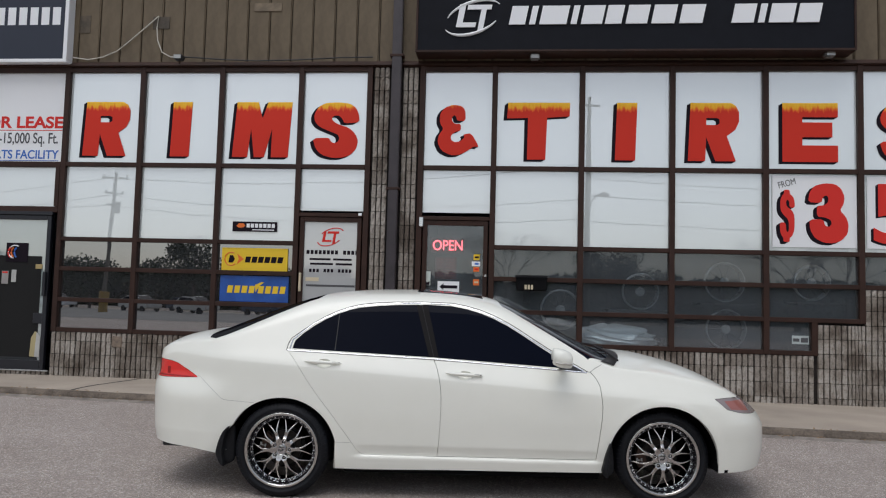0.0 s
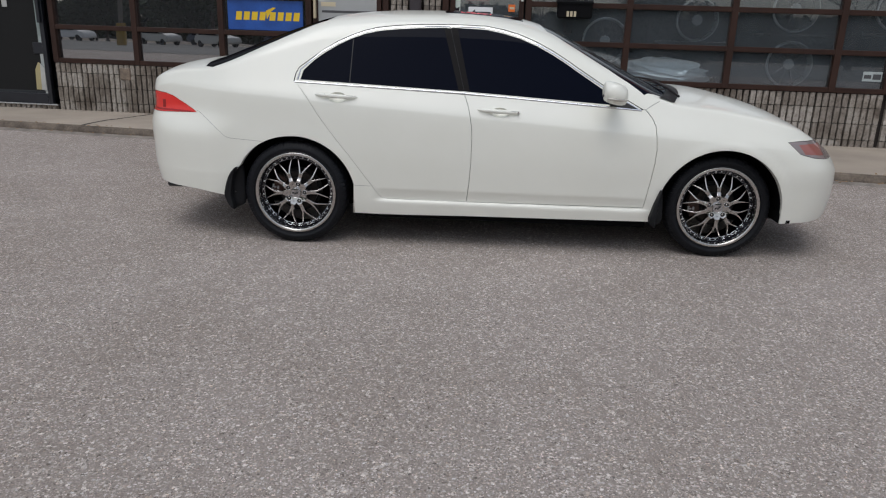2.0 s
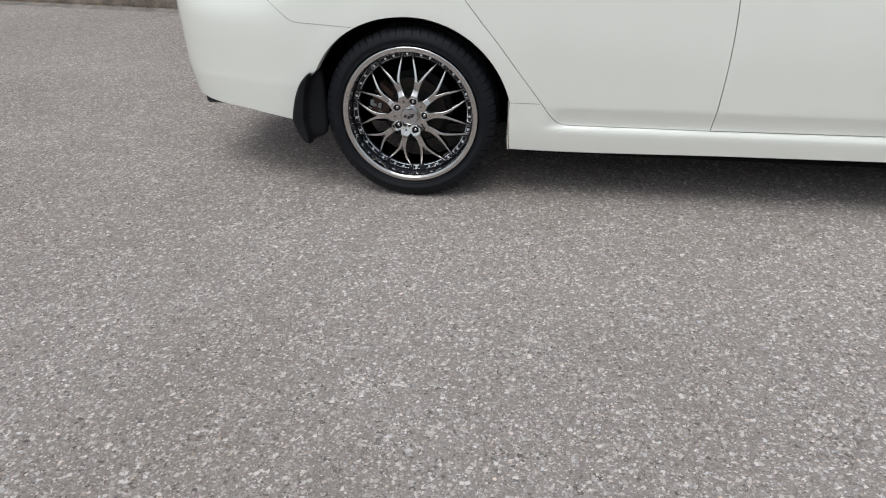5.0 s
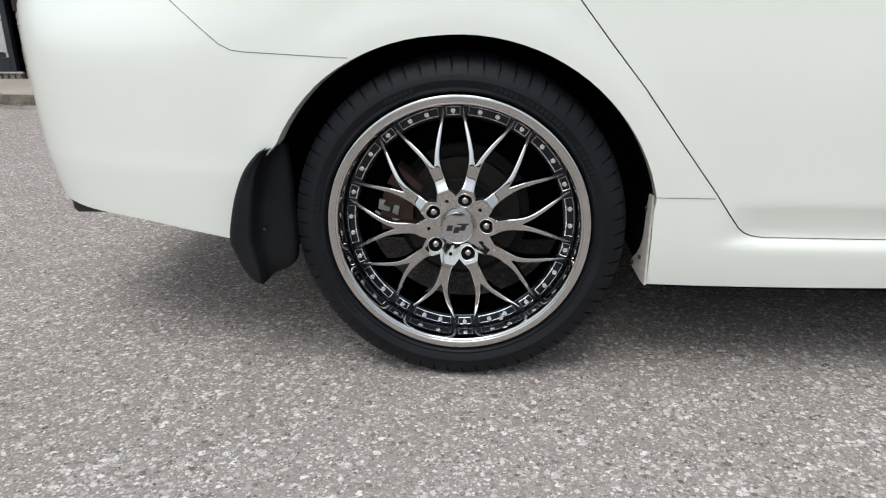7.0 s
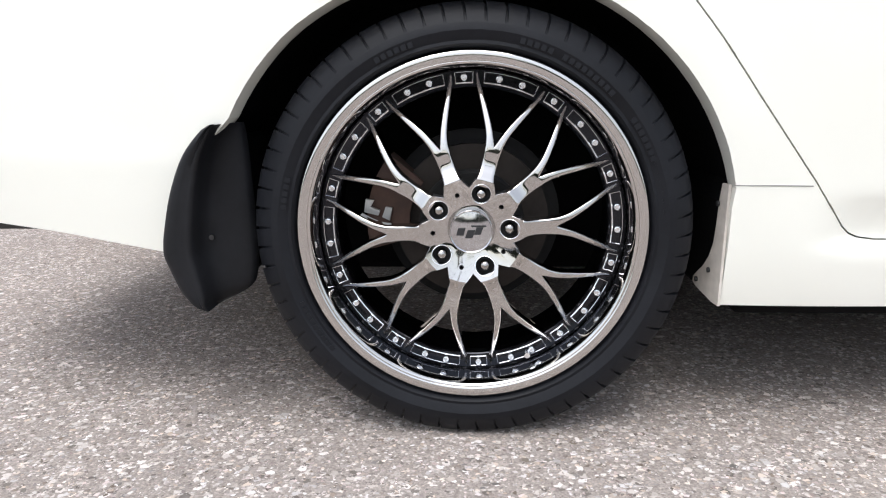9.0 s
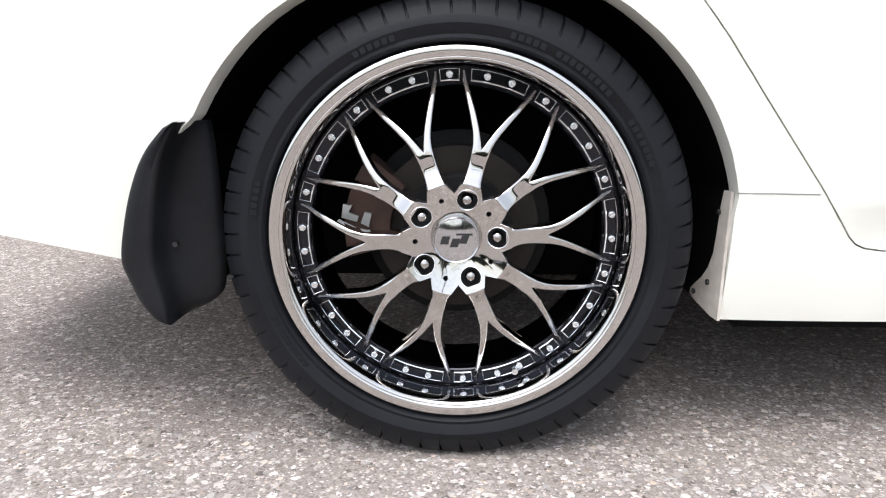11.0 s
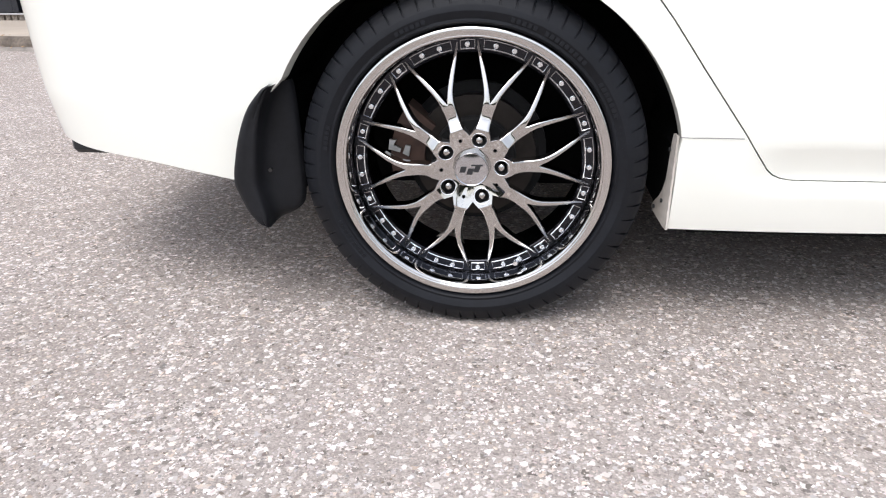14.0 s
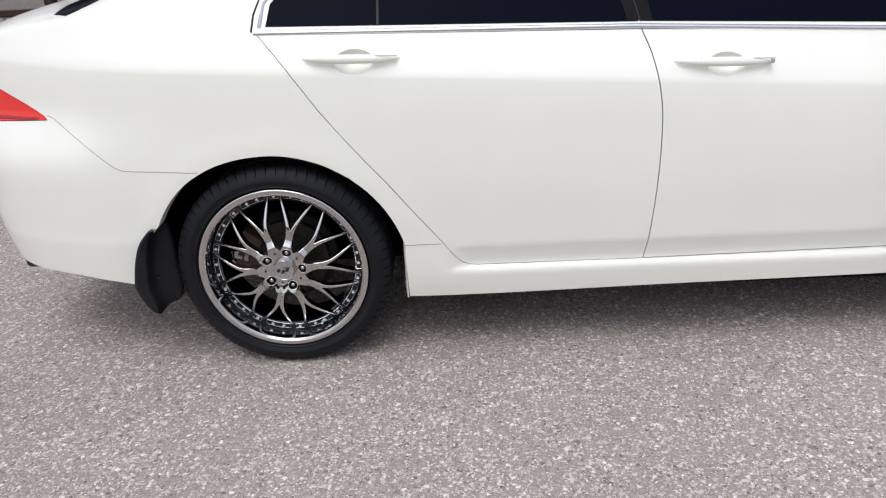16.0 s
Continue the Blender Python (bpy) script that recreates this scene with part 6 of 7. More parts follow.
def tyre_mesh():
    prof = [(0.236, 0.030), (0.2595, 0.014), (0.262, 0.004), (0.266, -0.001), (0.2705, 0.0), (0.2735, -0.0015), (0.284, -0.0055), (0.293, -0.0040), (0.2955, -0.0028), (0.3060, 0.0020), (0.3150, 0.0075), (0.3210, 0.0145), (0.3248, 0.023), (0.3263, 0.038), (0.3268, 0.075), (0.3230, 0.076), (0.3230, 0.084), (0.3270, 0.085), (0.3275, 0.105), (0.3270, 0.125), (0.3230, 0.126), (0.3230, 0.134), (0.3265, 0.135), (0.324, 0.17), (0.313, 0.193), (0.292, 0.212), (0.262, 0.205), (0.236, 0.19)]
    bm = bmesh.new()
    blocks = 66
    angles = []
    for b in range(blocks):
        for f, g in ((0.0, 0), (0.86, 0), (0.885, 1), (0.975, 1)):
            angles.append(((b + f) / blocks * math.tau, g))
    rings = []
    for ang, g in angles:
        ring = []
        for i, (r, y) in enumerate(prof):
            skew = 0.028 * (y - 0.03) / 0.05 if i >= 8 and i <= 22 else 0
            rr = r - (0.0042 if g and 10 <= i <= 22 and r > 0.30 else 0)
            yy = y + (0.003 if g and 9 <= i <= 11 else 0)
            a = ang + skew
            ring.append(bm.verts.new((rr * math.cos(a), yy, rr * math.sin(a))))
        rings.append(ring)
    for a, b in zip(rings, rings[1:] + rings[:1]):
        for i in range(len(prof) - 1):
            bm.faces.new((a[i], b[i], b[i + 1], a[i + 1]))
    bmesh.ops.recalc_face_normals(bm, faces=bm.faces)
    return bm


def eased_edge(e, r=0.0030):
    """How far the face falls back at the distance e from a rounded edge."""
    e = min(e, r)
    return r - math.sqrt(max(0.0, r * r - (r - e) ** 2))


# half the width of a spoke's stem along its length
ROOT = [(0.0600, 0.0194), (0.0622, 0.0190), (0.0645, 0.0180), (0.0680, 0.0164), (0.0720, 0.0149), (0.0770, 0.0134), (0.0830, 0.0123), (0.0900, 0.0117), (0.1000, 0.0114), (0.1100, 0.0116), (0.1190, 0.0123)]


def spoke_mesh():
    """One cast spoke along x: a waisted stem with a scooped root that forks into two tapering arms."""
    stem = bent([(r, w) for r, w in ROOT if r > 0.066], 44)
    fall_y = [(0.058, 0.0080), (0.0640, 0.0062), (0.0756, 0.0027), (0.0770, 0.0023), (0.0800, 0.0032), (0.0850, 0.0063), (0.0910, 0.0099), (0.0970, 0.0122), (0.1040, 0.0132), (0.1110, 0.0133), (0.1190, 0.0133), (0.1300, 0.0144), (0.1460, 0.0180), (0.1650, 0.0250), (0.1860, 0.0345), (0.2050, 0.0440), (0.2180, 0.0515), (0.2280, 0.0570)]
    rows = [((r, 0.0), (r, w), r) for r, w in stem]
    arm = [(r * math.cos(radians(d)), r * math.sin(radians(d)), w, r) for r, d, w in bent([(0.1225, 2.85, 0.0067), (0.130, 3.3, 0.0060), (0.146, 4.95, 0.0051), (0.165, 7.4, 0.0047), (0.186, 9.9, 0.0042), (0.205, 11.8, 0.0034), (0.218, 12.7, 0.0029), (0.227, 13.1, 0.0026)], 34)]
    for k, (x, z, w, r) in enumerate(arm):
        (xa, za, *_), (xb, zb, *_) = arm[max(0, k - 1)], arm[min(len(arm) - 1, k + 1)]
        d = Vector((xb - xa, zb - za)).normalized()
        rows.append(((x + d.y * w, max(0.0, z - d.x * w)), (x - d.y * w, z + d.x * w), r))
    bm = bmesh.new()
    for side in (1, -1):
        grid = []
        for (xi, zi), (xo, zo), r in rows:
            free = min(1.0, zi / 0.0016)
            wide = math.hypot(xo - xi, zo - zi)
            e = (0.0, 0.0003, 0.0010, 0.0019, 0.0031)
            e = [min(q, wide * 0.45) for q in e]
            us = [q / wide for q in e] + [0.5] + [1 - q / wide for q in e[::-1]]
            line = []
            for u in us:
                y = table(r, fall_y) + eased_edge((1 - u) * wide) + free * eased_edge(u * wide)
                line.append(bm.verts.new((xi + (xo - xi) * u, y, side * (zi + (zo - zi) * u))))
            deep = table(r, fall_y) + 0.026
            grid.append(([bm.verts.new((xi, deep, side * zi))] + line + [bm.verts.new((xo, deep, side * zo))], free))
        for (a, fa), (b, fb) in zip(grid, grid[1:]):
            for k in range(len(a) - 1):
                if k == 0 and fa == 0 and fb == 0:
                    continue
                bm.faces.new((a[k], b[k], b[k + 1], a[k + 1]))
    bmesh.ops.remove_doubles(bm, verts=bm.verts, dist=0.00003)
    bmesh.ops.recalc_face_normals(bm, faces=bm.faces)
    return smooth(mesh_of(bm, "spoke", [SPOKE]), 50)


def build_wheel(base):
    part("tyre", tyre_mesh(), RUBBER, base, "low-profile black rubber tyre", flat=False, angle=28)
    lip = lathe([(0.2350, 0.0240), (0.2354, 0.0160), (0.2362, 0.0100), (0.2375, 0.0058), (0.2392, 0.0034), (0.2412, 0.0020), (0.2422, 0.0019), (0.2427, 0.0023), (0.2433, 0.0012), (0.2455, 0.0006), (0.2485, 0.0002), (0.2520, 0.0), (0.2545, 0.0003), (0.2562, 0.0010), (0.2577, 0.0026), (0.2588, 0.0058), (0.2600, 0.012)], 160)
    bmesh.ops.recalc_face_normals(lip, faces=lip.faces)
    part("outer_lip", lip, LIP, base, "polished chrome outer lip", flat=False, angle=50)
    deep = lathe([(0.2345, 0.062), (0.2347, 0.034), (0.2350, 0.0242)], 160)
    bmesh.ops.recalc_face_normals(deep, faces=deep.faces)
    part("deep_lip", deep, DEEP, base, "dark mirror barrel of the lip", flat=False, angle=50)
    ring = lathe([(0.2065, 0.075), (0.2065, 0.0545), (0.2080, 0.0530), (0.2100, 0.0545), (0.2105, 0.0570), (0.2315, 0.0570), (0.2320, 0.0545), (0.2332, 0.0530), (0.2346, 0.0545)], 160)
    part("ring", ring, BARREL, base, "black ring with bright rivets", flat=False, angle=25)
    A0 = 2.7
    one = spoke_mesh()
    for k in range(10):
        sp = new("spoke", one)
        sp.parent, sp.matrix_basis = base, Matrix.Rotation(radians(-(A0 + 36 * k)), 4, "Y")
    hub = mesh_of(lathe([(0.0001, 0.030), (0.0770, 0.030), (0.0770, 0.0019), (0.034, 0.0148), (0.0001, 0.0148)], 120), "hub")
    w = bmesh.new()
    w.from_mesh(hub)
    bmesh.ops.remove_doubles(w, verts=w.verts, dist=0.0003)
    bmesh.ops.recalc_face_normals(w, faces=w.faces)
    hub = mesh_of(w, "hub")
    holes = bmesh.new()
    for k in range(5):
        for r, a, rad in ((0.0568, 3 + 72 * k, 0.0143), (0.0566, 39 + 72 * k, 0.0035)):
            bmesh.ops.create_cone(holes, cap_ends=True, segments=32, radius1=rad, radius2=rad, depth=0.03 if r < 0.07 else 0.08, matrix=Matrix.Translation((r * math.cos(radians(a)), 0.0095, r * math.sin(radians(a)))) @ Matrix.Rotation(radians(90), 4, "X"))
    hub = cut(hub, mesh_of(holes, "holes"), "DIFFERENCE")
    gaps = bmesh.new()
    side = [(r, w) for r, w in ROOT if r < 0.085]
    for k in range(10):
        line = []
        for a, sgn, seq in ((A0 + 36 * k, 1, 1), (A0 + 36 * k + 36, -1, -1)):
            c, q = math.cos(radians(a)), math.sin(radians(a))
            line += [(x * c - sgn * z * q, x * q + sgn * z * c) for x, z in side[::seq]]
        prism(line, "y", -0.02, 0.06, gaps)
        rim = [(x, 0.0035 + (0.0716 - math.hypot(x, z)) * 0.30 + 0.0006, z) for x, z in line[len(side):] + line[:len(side)] if math.hypot(x, z) < 0.0775]
        part("hub_edge", tube(rim, 0.0006, 6), SPOKE, base, flat=False)
    hub = cut(hub, mesh_of(gaps, "gaps"), "DIFFERENCE")
    hub.materials.clear()
    hub.materials.append(SPOKE)
    hub.materials.append(BLACK)
    # hole and gap walls are black: the pockets' darkness put into colour
    for p in hub.polygons:
        if abs(p.normal.y) < 0.3 and math.hypot(p.center.x, p.center.z) < 0.077 or (p.center.y > 0.02 and math.hypot(p.center.x, p.center.z) < 0.08):
            p.material_index = 1
    smooth(hub, 30)
    ho = new("hub", hub)
    ho.parent = base
    for k in range(5):
        a = radians(3 + 72 * k)
        x, z = 0.0568 * math.cos(a), 0.0568 * math.sin(a)
        nut = lathe([(0.0080, 0.022), (0.0080, 0.0105), (0.0074, 0.0075), (0.0060, 0.0052), (0.0034, 0.0038), (0.0001, 0.0033)], 24)
        part("lug_nut", nut, NUT, base, "domed smoked chrome lug nut", pose(x, 0.0035, z), flat=False)
        rim = [(x + 0.0145 * math.cos(radians(q)), 0.0035 + (0.0716 - math.hypot(x + 0.0145 * math.cos(radians(q)), z + 0.0145 * math.sin(radians(q)))) * 0.30 + 0.0003, z + 0.0145 * math.sin(radians(q))) for q in range(0, 360, 10)]
        part("hole_edge", tube(rim, 0.0007, 6, True), RIVET, base, flat=False)
    cap = lathe([(0.0325, 0.0110), (0.0325, -0.0005), (0.0312, -0.0022), (0.0300, -0.0016), (0.0296, -0.0008), (0.020, -0.0022), (0.010, -0.0030), (0.0001, -0.0033)], 64)
    part("centre_cap", cap, plain("cap_chrome", (0.55, 0.55, 0.56), 0.08, 1.0), base, "domed chrome centre cap", pose(0, 0.0050, 0), flat=False, angle=40)
    for x0, x1, z0, z1, sh in ((-0.022, -0.011, -0.005, 0.006, 0.003), (-0.009, 0.002, -0.009, 0.003, 0.004), (0.004, 0.014, -0.004, 0.007, 0.004), (0.0, 0.022, 0.0075, 0.0100, 0.0)):
        part("cap_mark", prism([(x0, z0), (x1, z0), (x1 + sh, z1), (x0 + sh, z1)], "y", 0.0008, 0.0035), BLACK, base)
    for k in range(10):
        for d in (-4.5, 4.5, 18):
            a = radians(A0 + 36 * k + d)
            rv = lathe([(0.0056, 0.058), (0.0056, 0.0535), (0.0046, 0.0515), (0.0036, 0.0512), (0.0028, 0.0524), (0.0001, 0.0524)], 12)
            part("rivet", rv, RIVET, base, "", pose(0.2215 * math.cos(a), 0, 0.2215 * math.sin(a)), flat=False)
        for lo, hi in ((-10.2, 10.2), (14.6, 21.4)):
            pts = []
            for rr, seq in ((0.2288, 1), (0.2135, -1)):
                for q in range(9)[::seq]:
                    an = radians(A0 + 36 * k + lo + (hi - lo) * q / 8)
                    pts.append((rr * math.cos(an), 0.0562, rr * math.sin(an)))
            part("ring_edge", tube(pts, 0.0007, 5, True), RING_EDGE, base)
            part("ring_edge", tube([Vector(p) + Vector((0, -0.0006, 0)) for p in pts[9:]], 0.0012, 6), RIVET, base)
    vs = tube([(0.2215 * math.cos(radians(-67)), 0.055, 0.2215 * math.sin(radians(-67))), (0.2215 * math.cos(radians(-67)), 0.036, 0.2215 * math.sin(radians(-67)))], 0.0045, 10)
    part("valve", vs, RIVET, base)
    disc = lathe([(0.06, 0.102), (0.080, 0.102), (0.081, 0.100), (0.121, 0.100), (0.121, 0.125), (0.06, 0.125)], 64)
    part("brake_disc", disc, STEEL, base, "worn steel brake disc", flat=False)
    # the hat is near-black: shade behind the spokes put into its colour
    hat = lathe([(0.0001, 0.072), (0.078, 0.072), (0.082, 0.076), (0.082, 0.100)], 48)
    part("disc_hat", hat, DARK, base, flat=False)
    pts = []
    for rr, seq in ((0.165, 1), (0.098, -1)):
        for q in range(9)[::seq]:
            an = radians(140 + 55 * q / 8)
            pts.append((rr * math.cos(an), rr * math.sin(an)))
    part("caliper", prism(pts, "y", 0.082, 0.14), RUST, base)
    clip = plain("bright_clip", (0.40, 0.40, 0.39), 0.35, 0.6)
    part("pad_clip", prism([(-0.168, 0.018), (-0.146, 0.012), (-0.143, 0.020), (-0.158, 0.026), (-0.152, 0.036), (-0.165, 0.038)], "y", 0.074, 0.081), clip, base)
    part("pad_clip", prism([(-0.140, 0.010), (-0.128, 0.004), (-0.124, 0.024), (-0.134, 0.026)], "y", 0.074, 0.081), clip, base)
    # plate coloured as dark as the shade it sits in
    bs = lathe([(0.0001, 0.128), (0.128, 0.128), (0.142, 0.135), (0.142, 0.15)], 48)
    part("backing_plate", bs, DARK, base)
    txt = [("OUTSIDE", 15, 0.2765, 0.014)]
    for word, mid, rr, size in txt:
        for i, ch in enumerate(word):
            an = mid - (i - (len(word) - 1) / 2) * 2.9
            m = Matrix.Translation((rr * math.cos(radians(an)), -0.0030, rr * math.sin(radians(an)))) @ Matrix.Rotation(radians(90 - an), 4, "Y") @ Matrix.Rotation(radians(90), 4, "X")
            lettering("tyre_letter", ch, size, RUBBER, base, m, 0.0016)
    for mid, n in ((118, 6), (62, 9), (75, 5), (35, 7), (-140, 9), (172, 5)):
        for i in range(n):
            an = mid - i * 2.1
            m = Matrix.Translation((0.2790 * math.cos(radians(an)), -0.0038, 0.2790 * math.sin(radians(an)))) @ Matrix.Rotation(radians(90 - an), 4, "Y")
            part("tyre_bar", cube(-0.0035, 0.0035, -0.0006, 0.0006, -0.006, 0.006), RUBBER, base, at=m)


wheel = part("wheel", lathe([(0.2362, 0.055), (0.230, 0.10), (0.222, 0.20)], 96), BARREL, CAR, "multi-spoke black chrome alloy wheel", pose(0, 0, 0.320), flat=False)
build_wheel(wheel)
for x, y, turn, spin in ((2.67, 0.065, 0, -18), (0, 2 * YC, 180, 30), (2.67, 2 * YC - 0.065, 180, 50)):
    c = copy_thing(wheel, pose(x, y, 0.320) @ Matrix.Rotation(radians(turn), 4, "Z") @ Matrix.Rotation(radians(spin), 4, "Y"))
    c.parent = CAR

# ---- across the lot: what the shop glass and the paint mirror ----
BARK = surface("bark", (0.055, 0.045, 0.038), 0.95, vary=0.3, scale=8, fine=40, bump=0.6)
LEAF = surface("dark_foliage", (0.030, 0.042, 0.024), 0.9, vary=0.4, scale=2, bump=0)
POLE = surface("weathered_pole", (0.16, 0.145, 0.125), 0.9, vary=0.25, scale=3, fine=30)
WIREMAT = plain("overhead_wire", (0.02, 0.02, 0.022), 0.7)


def bare_tree(x, y, h, seed):
    rg = random.Random(seed)
    t = root("bare_tree", "leafless grey tree beyond the parking lot", "tree", pose(x, y, fall(y)))
    bm = bmesh.new()
    tube([(0, 0, 0), (0.05, 0, h * 0.15), (0, 0.05, h * 0.3)], [h * 0.03, h * 0.024, h * 0.02], 8, bm=bm)
    part("trunk", bm, BARK, t)
    verts, faces = [], []
    for k in range(4):
        a = k * math.tau / 4 + rg.uniform(-0.4, 0.4)
        limb_lines(Vector((0, 0.05, h * 0.29)), Vector((math.cos(a) * 0.6, math.sin(a) * 0.6, 0.9)).normalized(), h * 0.22, h * 0.0075, 5, rg, verts, faces)
    me = bpy.data.meshes.new("crown")
    me.from_pydata(verts, [], faces)
    me.materials.append(BARK)
    c = new("crown", me)
    c.parent = t


def limb_lines(p, d, length, r, depth, rg, verts, faces):
    q = p + d * length
    s = d.cross(Vector((0.3, 0.2, 1))).normalized()
    t = d.cross(s)
    base = len(verts)
    for c, rr in ((p, r), (q, r * 0.62)):
        for k in range(3):
            a = k * math.tau / 3
            verts.append(tuple(c + rr * (math.cos(a) * s + math.sin(a) * t)))
    for k in range(3):
        faces.append((base + k, base + (k + 1) % 3, base + 3 + (k + 1) % 3, base + 3 + k))
    if depth:
        for _ in range(3):
            nd = (d + Vector((rg.uniform(-1, 1), rg.uniform(-1, 1), rg.uniform(-0.3, 0.6))) * 0.8).normalized()
            limb_lines(q, nd, length * rg.uniform(0.58, 0.8), r * 0.58, depth - 1, rg, verts, faces)


def leafy_tree(x, y, h, w, seed, low=0.12):
    """A dark tree: trunk, and a crown of many small leaf clumps with an uneven outline."""
    rg = random.Random(seed)
    t = root("leafy_tree", "dark evergreen tree beyond the parking lot", "tree", pose(x, y, fall(y)))
    bm = tube([(0, 0, 0), (0, 0, h * 0.4), (0, 0, h * 0.8)], [h * 0.03, h * 0.022, h * 0.008], 8)
    part("trunk", bm, BARK, t)
    verts, faces = [], []
    lobes = [(rg.uniform(-0.6, 0.6) * w, rg.uniform(-0.6, 0.6) * w, h * rg.uniform(0.35, 0.85), rg.uniform(0.25, 0.5) * w) for _ in range(13)]
    for _ in range(3600):
        lx, ly, lz, lr = rg.choice(lobes)
        d = Vector((rg.gauss(0, 1), rg.gauss(0, 1), rg.gauss(0, 1))).normalized() * lr * rg.uniform(0.55, 1.1)
        c = Vector((lx, ly, lz)) + d
        if c.z < low * h:
            continue
        a, b = Vector((rg.gauss(0, 1), rg.gauss(0, 1), rg.gauss(0, 1))).normalized() * 0.16, Vector((rg.gauss(0, 1), rg.gauss(0, 1), rg.gauss(0, 1))).normalized() * 0.16
        k = len(verts)
        verts += [tuple(c - a), tuple(c + b), tuple(c + a), tuple(c - b)]
        faces.append((k, k + 1, k + 2, k + 3))
    me = bpy.data.meshes.new("crown")
    me.from_pydata(verts, [], faces)
    me.materials.append(LEAF)
    c = new("crown", me)
    c.parent = t


def utility_pole(x, y, h):
    p = root("utility_pole", "weathered wooden utility pole with crossarms", "pole", pose(x, y, fall(y), 0, 2.5, 0))
    part("shaft", tube([(0, 0, 0), (0, 0, h)], [0.19, 0.12], 10), POLE, p)
    for z, w in ((h - 0.5, 1.1), (h - 1.7, 0.8), (h - 2.6, 0.6)):
        part("crossarm", cube(-w, w, -0.06, 0.06, z, z + 0.13), POLE, p)
        for s in (-0.9, 0.9):
            part("insulator", tube([(s * w, 0, z + 0.13), (s * w, 0, z + 0.3)], 0.05, 8), POLE, p)
    part("transformer", tube([(0.38, 0, h - 2.3), (0.38, 0, h - 3.2)], 0.22, 14), POLE, p)
    part("base_guard", tube([(0, 0, 0), (0, 0, 1.6)], 0.34, 14), surface("yellow_guard", (0.34, 0.22, 0.05), 0.6), p)


utility_pole(-32.0, -34.0, 10.8)
lamp = root("street_lamp", "tall concrete street lamp with a curved arm", "street lamp", pose(4.2, -33.5, fall(-33.5)))
part("shaft", tube([(0, 0, 0), (0, 0, 11.5), (0, 0, 15.8)], [0.26, 0.17, 0.10], 12), POLE, lamp)
part("arm", tube([(0.1, 0, 8.0), (0.30, 0, 8.65), (0.55, 0, 8.98), (0.85, 0, 9.08)], 0.05, 8), POLE, lamp)
part("crossarm", cube(-0.75, 0.75, -0.06, 0.06, 15.1, 15.22), POLE, lamp)
part("lamp_head", tube([(0.8, 0, 9.08), (1.05, 0, 9.06), (1.4, 0, 8.98)], [0.10, 0.20, 0.12], 10), POLE, lamp)


def sagging(a, b, sag, n=24):
    a, b = Vector(a), Vector(b)
    return [a.lerp(b, k / n) - Vector((0, 0, sag * 4 * (k / n) * (1 - k / n))) for k in range(n + 1)]


for a, b, s in (((-32, -34, 9.8), (4.2, -33.5, 10.6), 0.9), ((4.2, -33.5, 9.6), (44, -30, 8.3), 0.7), ((4.2, -33.5, 8.4), (44, -30, 7.5), 0.7), ((-32, -34, 8.4), (4.2, -33.5, 8.2), 0.9), ((4.2, -33.5, 6.6), (44, -30, 6.2), 0.6), ((-32, -34, 7.6), (4.2, -33.5, 6.8), 0.8), ((-75, -42, 9.5), (-32, -34, 9.8), 1.0), ((-75, -42, 8.2), (-32, -34, 8.4), 1.0), ((-32, -34, 7.6), (-46, -12, 5.5), 0.5)):
    single("overhead_wire", tube(sagging(a, b, s), 0.022, 4), WIREMAT, "thin dark overhead wire between poles", "wire", group="overhead wires")
for x, y, h, w, sd in ((-40, -62, 9.0, 3.8, 1), (-52, -60, 6.2, 3.0, 2), (-66, -62, 6.6, 3.6, 3), (7.5, -66, 8.8, 4.0, 4), (13.5, -68, 6.2, 2.8, 5), (-30, -78, 6.5, 3.6, 6), (-21, -82, 6.2, 3.8, 8), (-11, -80, 5.8, 3.4, 9), (27, -82, 6.0, 4.0, 10), (40, -80, 6.0, 3.8, 11), (-2, -86, 5.6, 3.6, 12), (55, -80, 6.2, 4.0, 13), (-80, -78, 6.0, 4.0, 14), (-46, -64, 7.0, 3.8, 15), (-35, -70, 6.8, 3.8, 16), (-58, -66, 6.4, 3.6, 17), (-72, -68, 6.6, 3.6, 18), (-26, -72, 6.2, 3.2, 19)):
    leafy_tree(x, y, h, w, sd)
for x, y, h, sd in ((-3.5, -64, 12.6, 21), (23, -52, 10.6, 22), (30, -60, 11.0, 23), (-33, -66, 8.0, 24)):
    bare_tree(x, y, h, sd)

# the far wood that closes the view
rg = random.Random(77)
verts, faces = [], []
for _ in range(20000):
    x = rg.uniform(-130, 130)
    top = 6.2 + 1.5 * noise.noise(Vector((x * 0.09, 0, 0))) + 0.9 * noise.noise(Vector((x * 0.37, 5, 0)))
    c = Vector((x, -97 + rg.uniform(-2, 2), -2.0 + top * rg.random() ** 1.15))
    a, b = (Vector((rg.gauss(0, 1), rg.gauss(0, 1), rg.gauss(0, 1))).normalized() * 0.78 for _ in range(2))
    k = len(verts)
    verts += [tuple(c - a), tuple(c + b), tuple(c + a), tuple(c - b)]
    faces.append((k, k + 1, k + 2, k + 3))
wood = bpy.data.meshes.new("far_wood")
wood.from_pydata(verts, [], faces)
wood.materials.append(LEAF)
tagged(new("far_wood", wood), "dark far wood behind the road", "wood", kind="stuff")

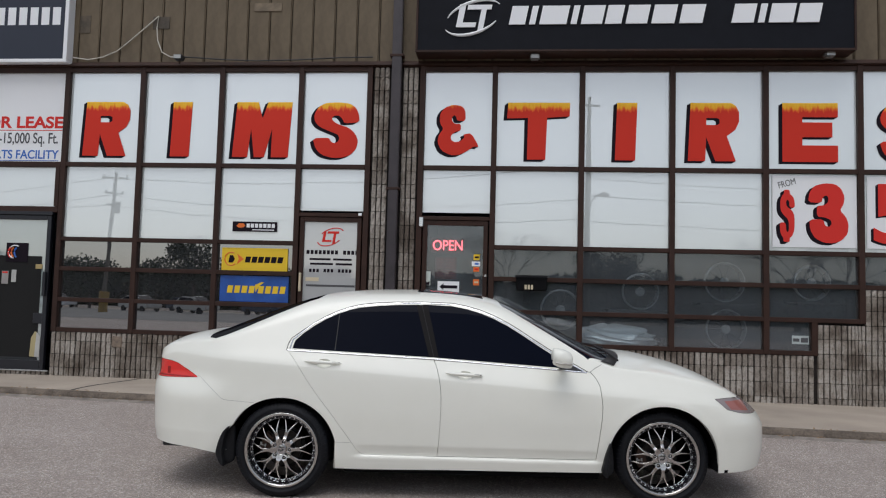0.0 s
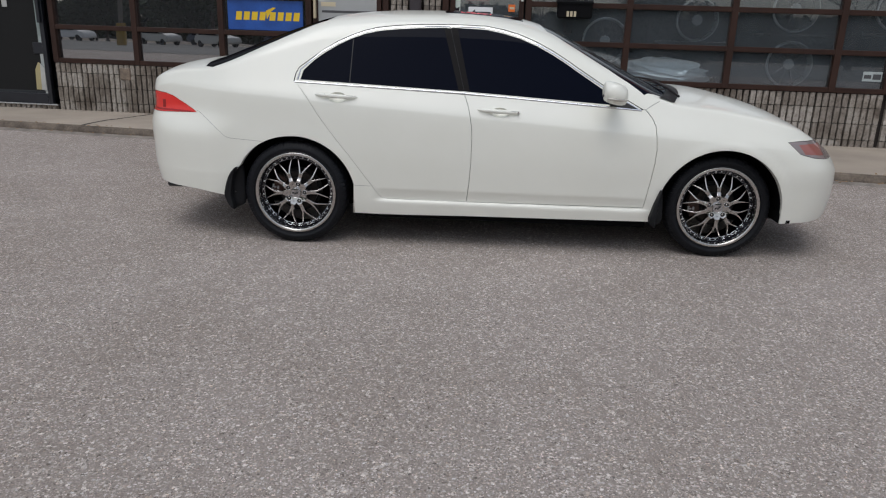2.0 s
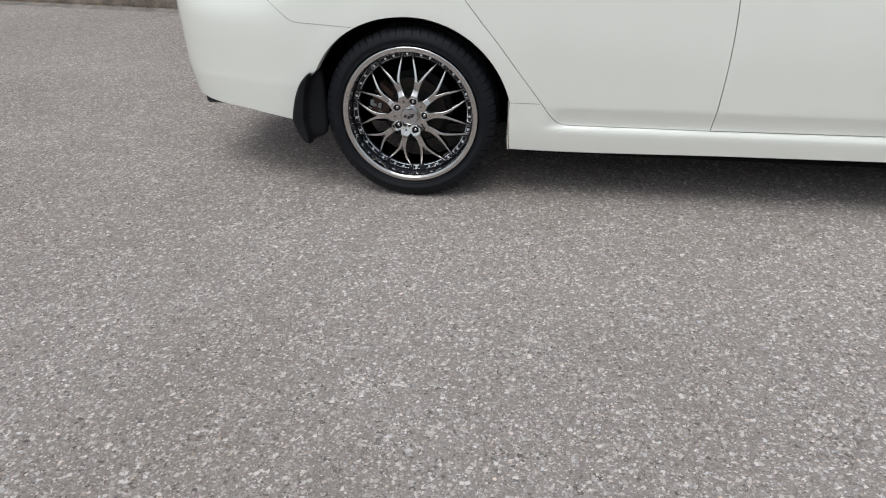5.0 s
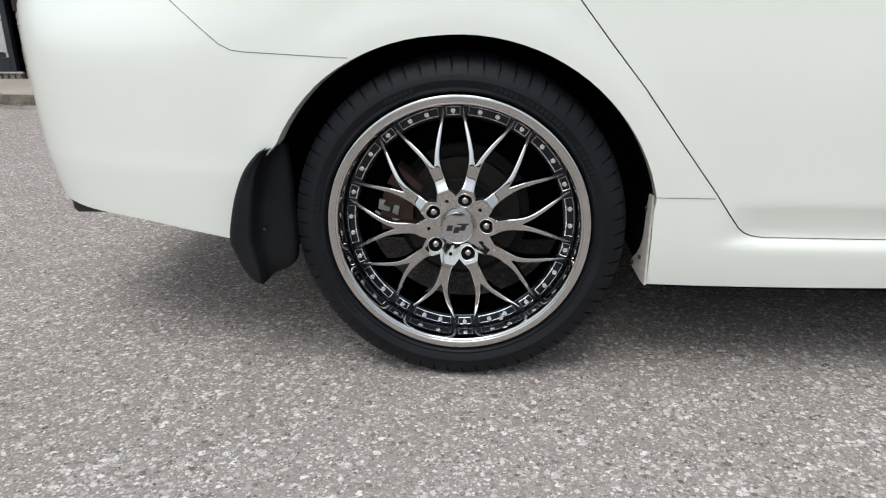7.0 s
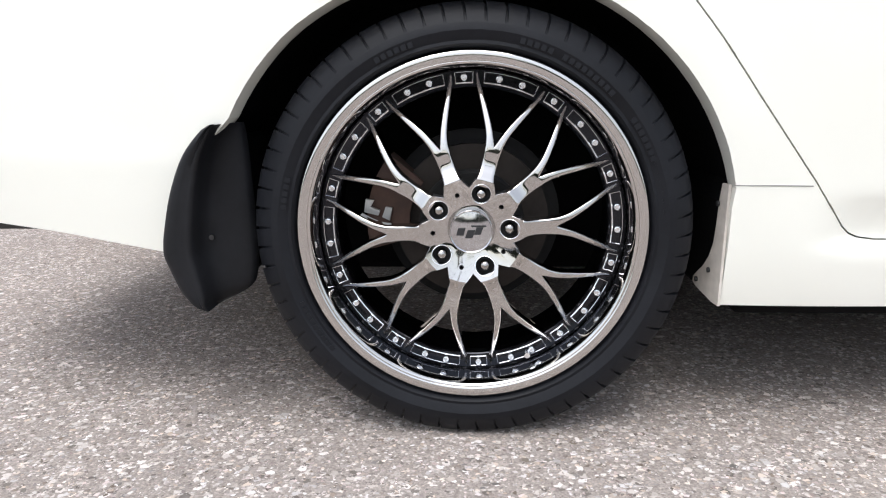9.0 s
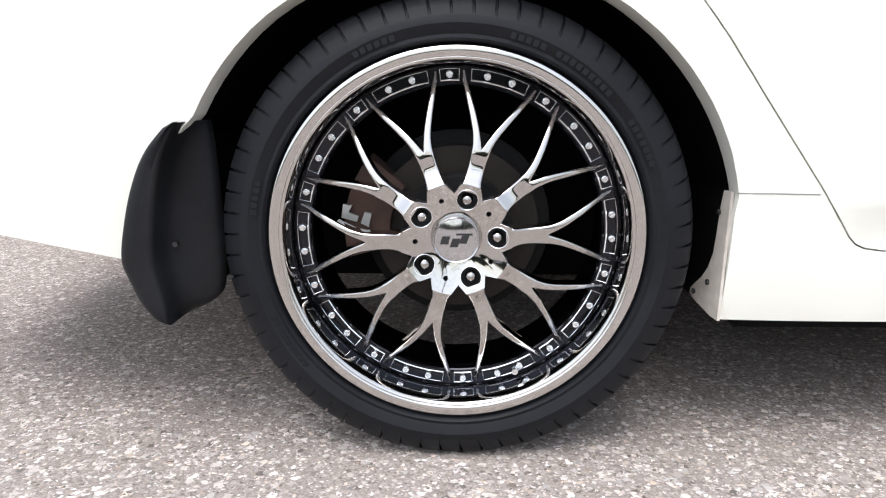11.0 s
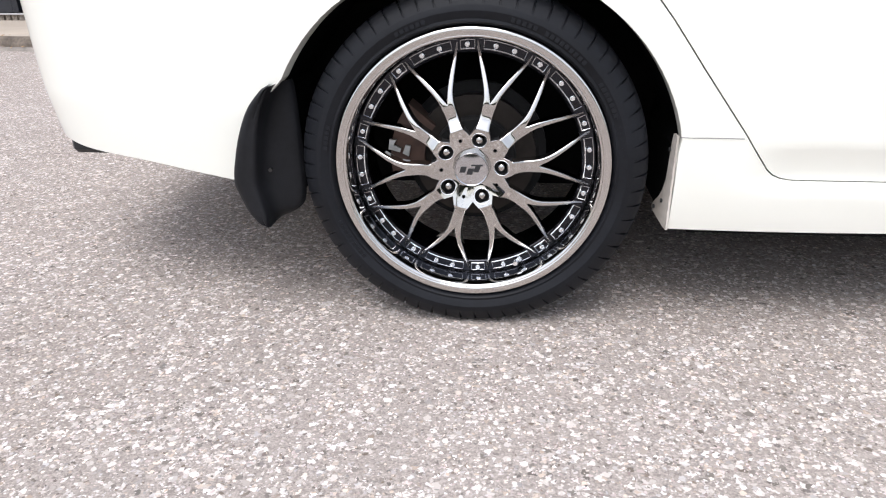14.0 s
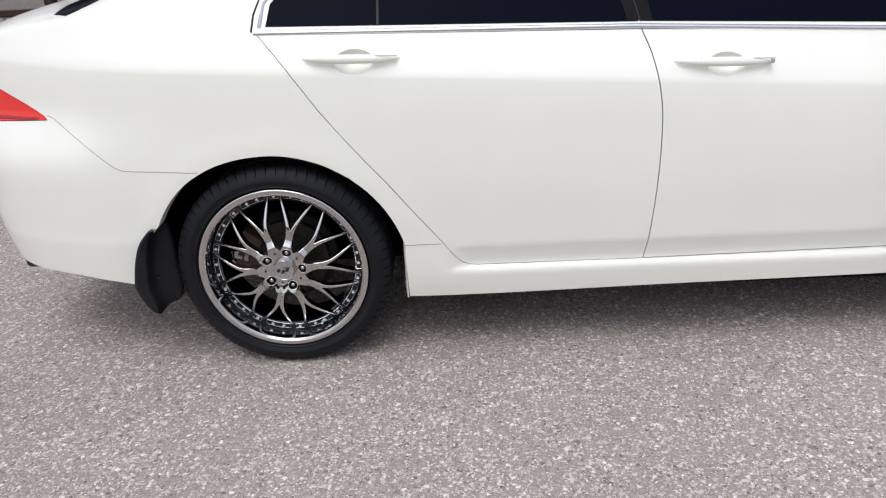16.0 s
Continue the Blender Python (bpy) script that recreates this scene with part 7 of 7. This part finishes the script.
HOUSE = surface("buff_render", (0.16, 0.13, 0.10), 0.9, vary=0.2, scale=0.6)
far = root("low_building", "long low buff building across the road", "building", pose(-10, -105, -2.0))
part("wall", cube(-60, 70, -8, 0, 0, 3.0), HOUSE, far)
part("roof", cube(-60.4, 70.4, -8.4, 0.4, 3.0, 3.4), surface("flat_roof", (0.1, 0.09, 0.085), 0.9), far)
for k in range(22):
    part("window", cube(-56 + k * 5.6, -53.6 + k * 5.6, 0.0, 0.05, 1.0, 2.3), TINT, far)
single("verge", cube(-120, 120, -73.5, -70.5, -1.75, -1.55, bevel=0.03), surface("dry_grass", (0.12, 0.11, 0.055), 0.95, vary=0.4, scale=3), "strip of dry grass along the lot", "grass", kind="structure")

bm = bmesh.new()
rows = [[bm.verts.new((x, y, fall(y) + 0.012)) for x in (-200, -60, 0, 60, 200)] for y in (-58, -15)]
for k in range(4):
    bm.faces.new((rows[0][k], rows[0][k + 1], rows[1][k + 1], rows[1][k]))
single("road", bm, surface("pale_road", (0.155, 0.148, 0.14), 0.85, vary=0.3, scale=0.4, fine=30), "worn grey asphalt road beyond the parking lot", "road", kind="structure")


def parked_car(x, y, turn, colour):
    """A small plain hatchback for the far side of the lot."""
    c = root("parked_car", "parked hatchback at the far side of the lot", "car", pose(x, y, fall(y), -1.4, 0, turn), "cars across the lot")
    side = [(-2.05, 0.35), (-2.1, 0.7), (-1.95, 1.0), (-1.2, 1.48), (0.2, 1.52), (1.0, 1.05), (1.95, 0.88), (2.1, 0.6), (2.05, 0.35)]
    bm = bmesh.new()
    prism(side, "y", -0.85, 0.85, bm)
    for v in bm.verts:
        if v.co.z > 1.02:
            v.co.y *= 0.78
    bmesh.ops.bevel(bm, geom=bm.edges[:], offset=0.06, segments=2, affect="EDGES")
    part("body", bm, colour, c, flat=False, angle=40)
    for s in (-1, 1):
        part("side_glass", prism([(-1.55, 1.05), (-1.15, 1.40), (0.15, 1.43), (0.78, 1.06)], "y", min(s * 0.74, s * 0.80), max(s * 0.74, s * 0.80)), TINT, c)
        for wx in (-1.3, 1.3):
            part("wheel", tube([(wx, s * 0.68, 0.31), (wx, s * 0.87, 0.31)], 0.31, 20), RUBBER, c)
    part("windscreen", prism([(0.30, 1.48), (0.98, 1.08), (1.02, 1.10), (0.34, 1.50)], "y", -0.58, 0.58), TINT, c)
    part("rear_glass", prism([(-1.25, 1.47), (-1.90, 1.05), (-1.94, 1.07), (-1.29, 1.49)], "y", -0.58, 0.58), TINT, c)


SILVER = plain("silver_car_paint", (0.42, 0.41, 0.39), 0.3, 0.5, coat=0.6)
NAVY = plain("navy_car_paint", (0.02, 0.03, 0.06), 0.3, 0.2, coat=0.6)
PALE = plain("white_car_paint", (0.7, 0.7, 0.7), 0.3, coat=0.6)
for x, y, turn, mat in ((-36.5, -46, 20, SILVER), (-30.0, -44.5, 20, SILVER), (-25.5, -49, 15, NAVY), (-50, -52, 10, PALE), (-38.5, -58, 5, NAVY), (-22.5, -56, 5, PALE), (-58, -46, 10, NAVY)):
    parked_car(x, y, turn, mat)
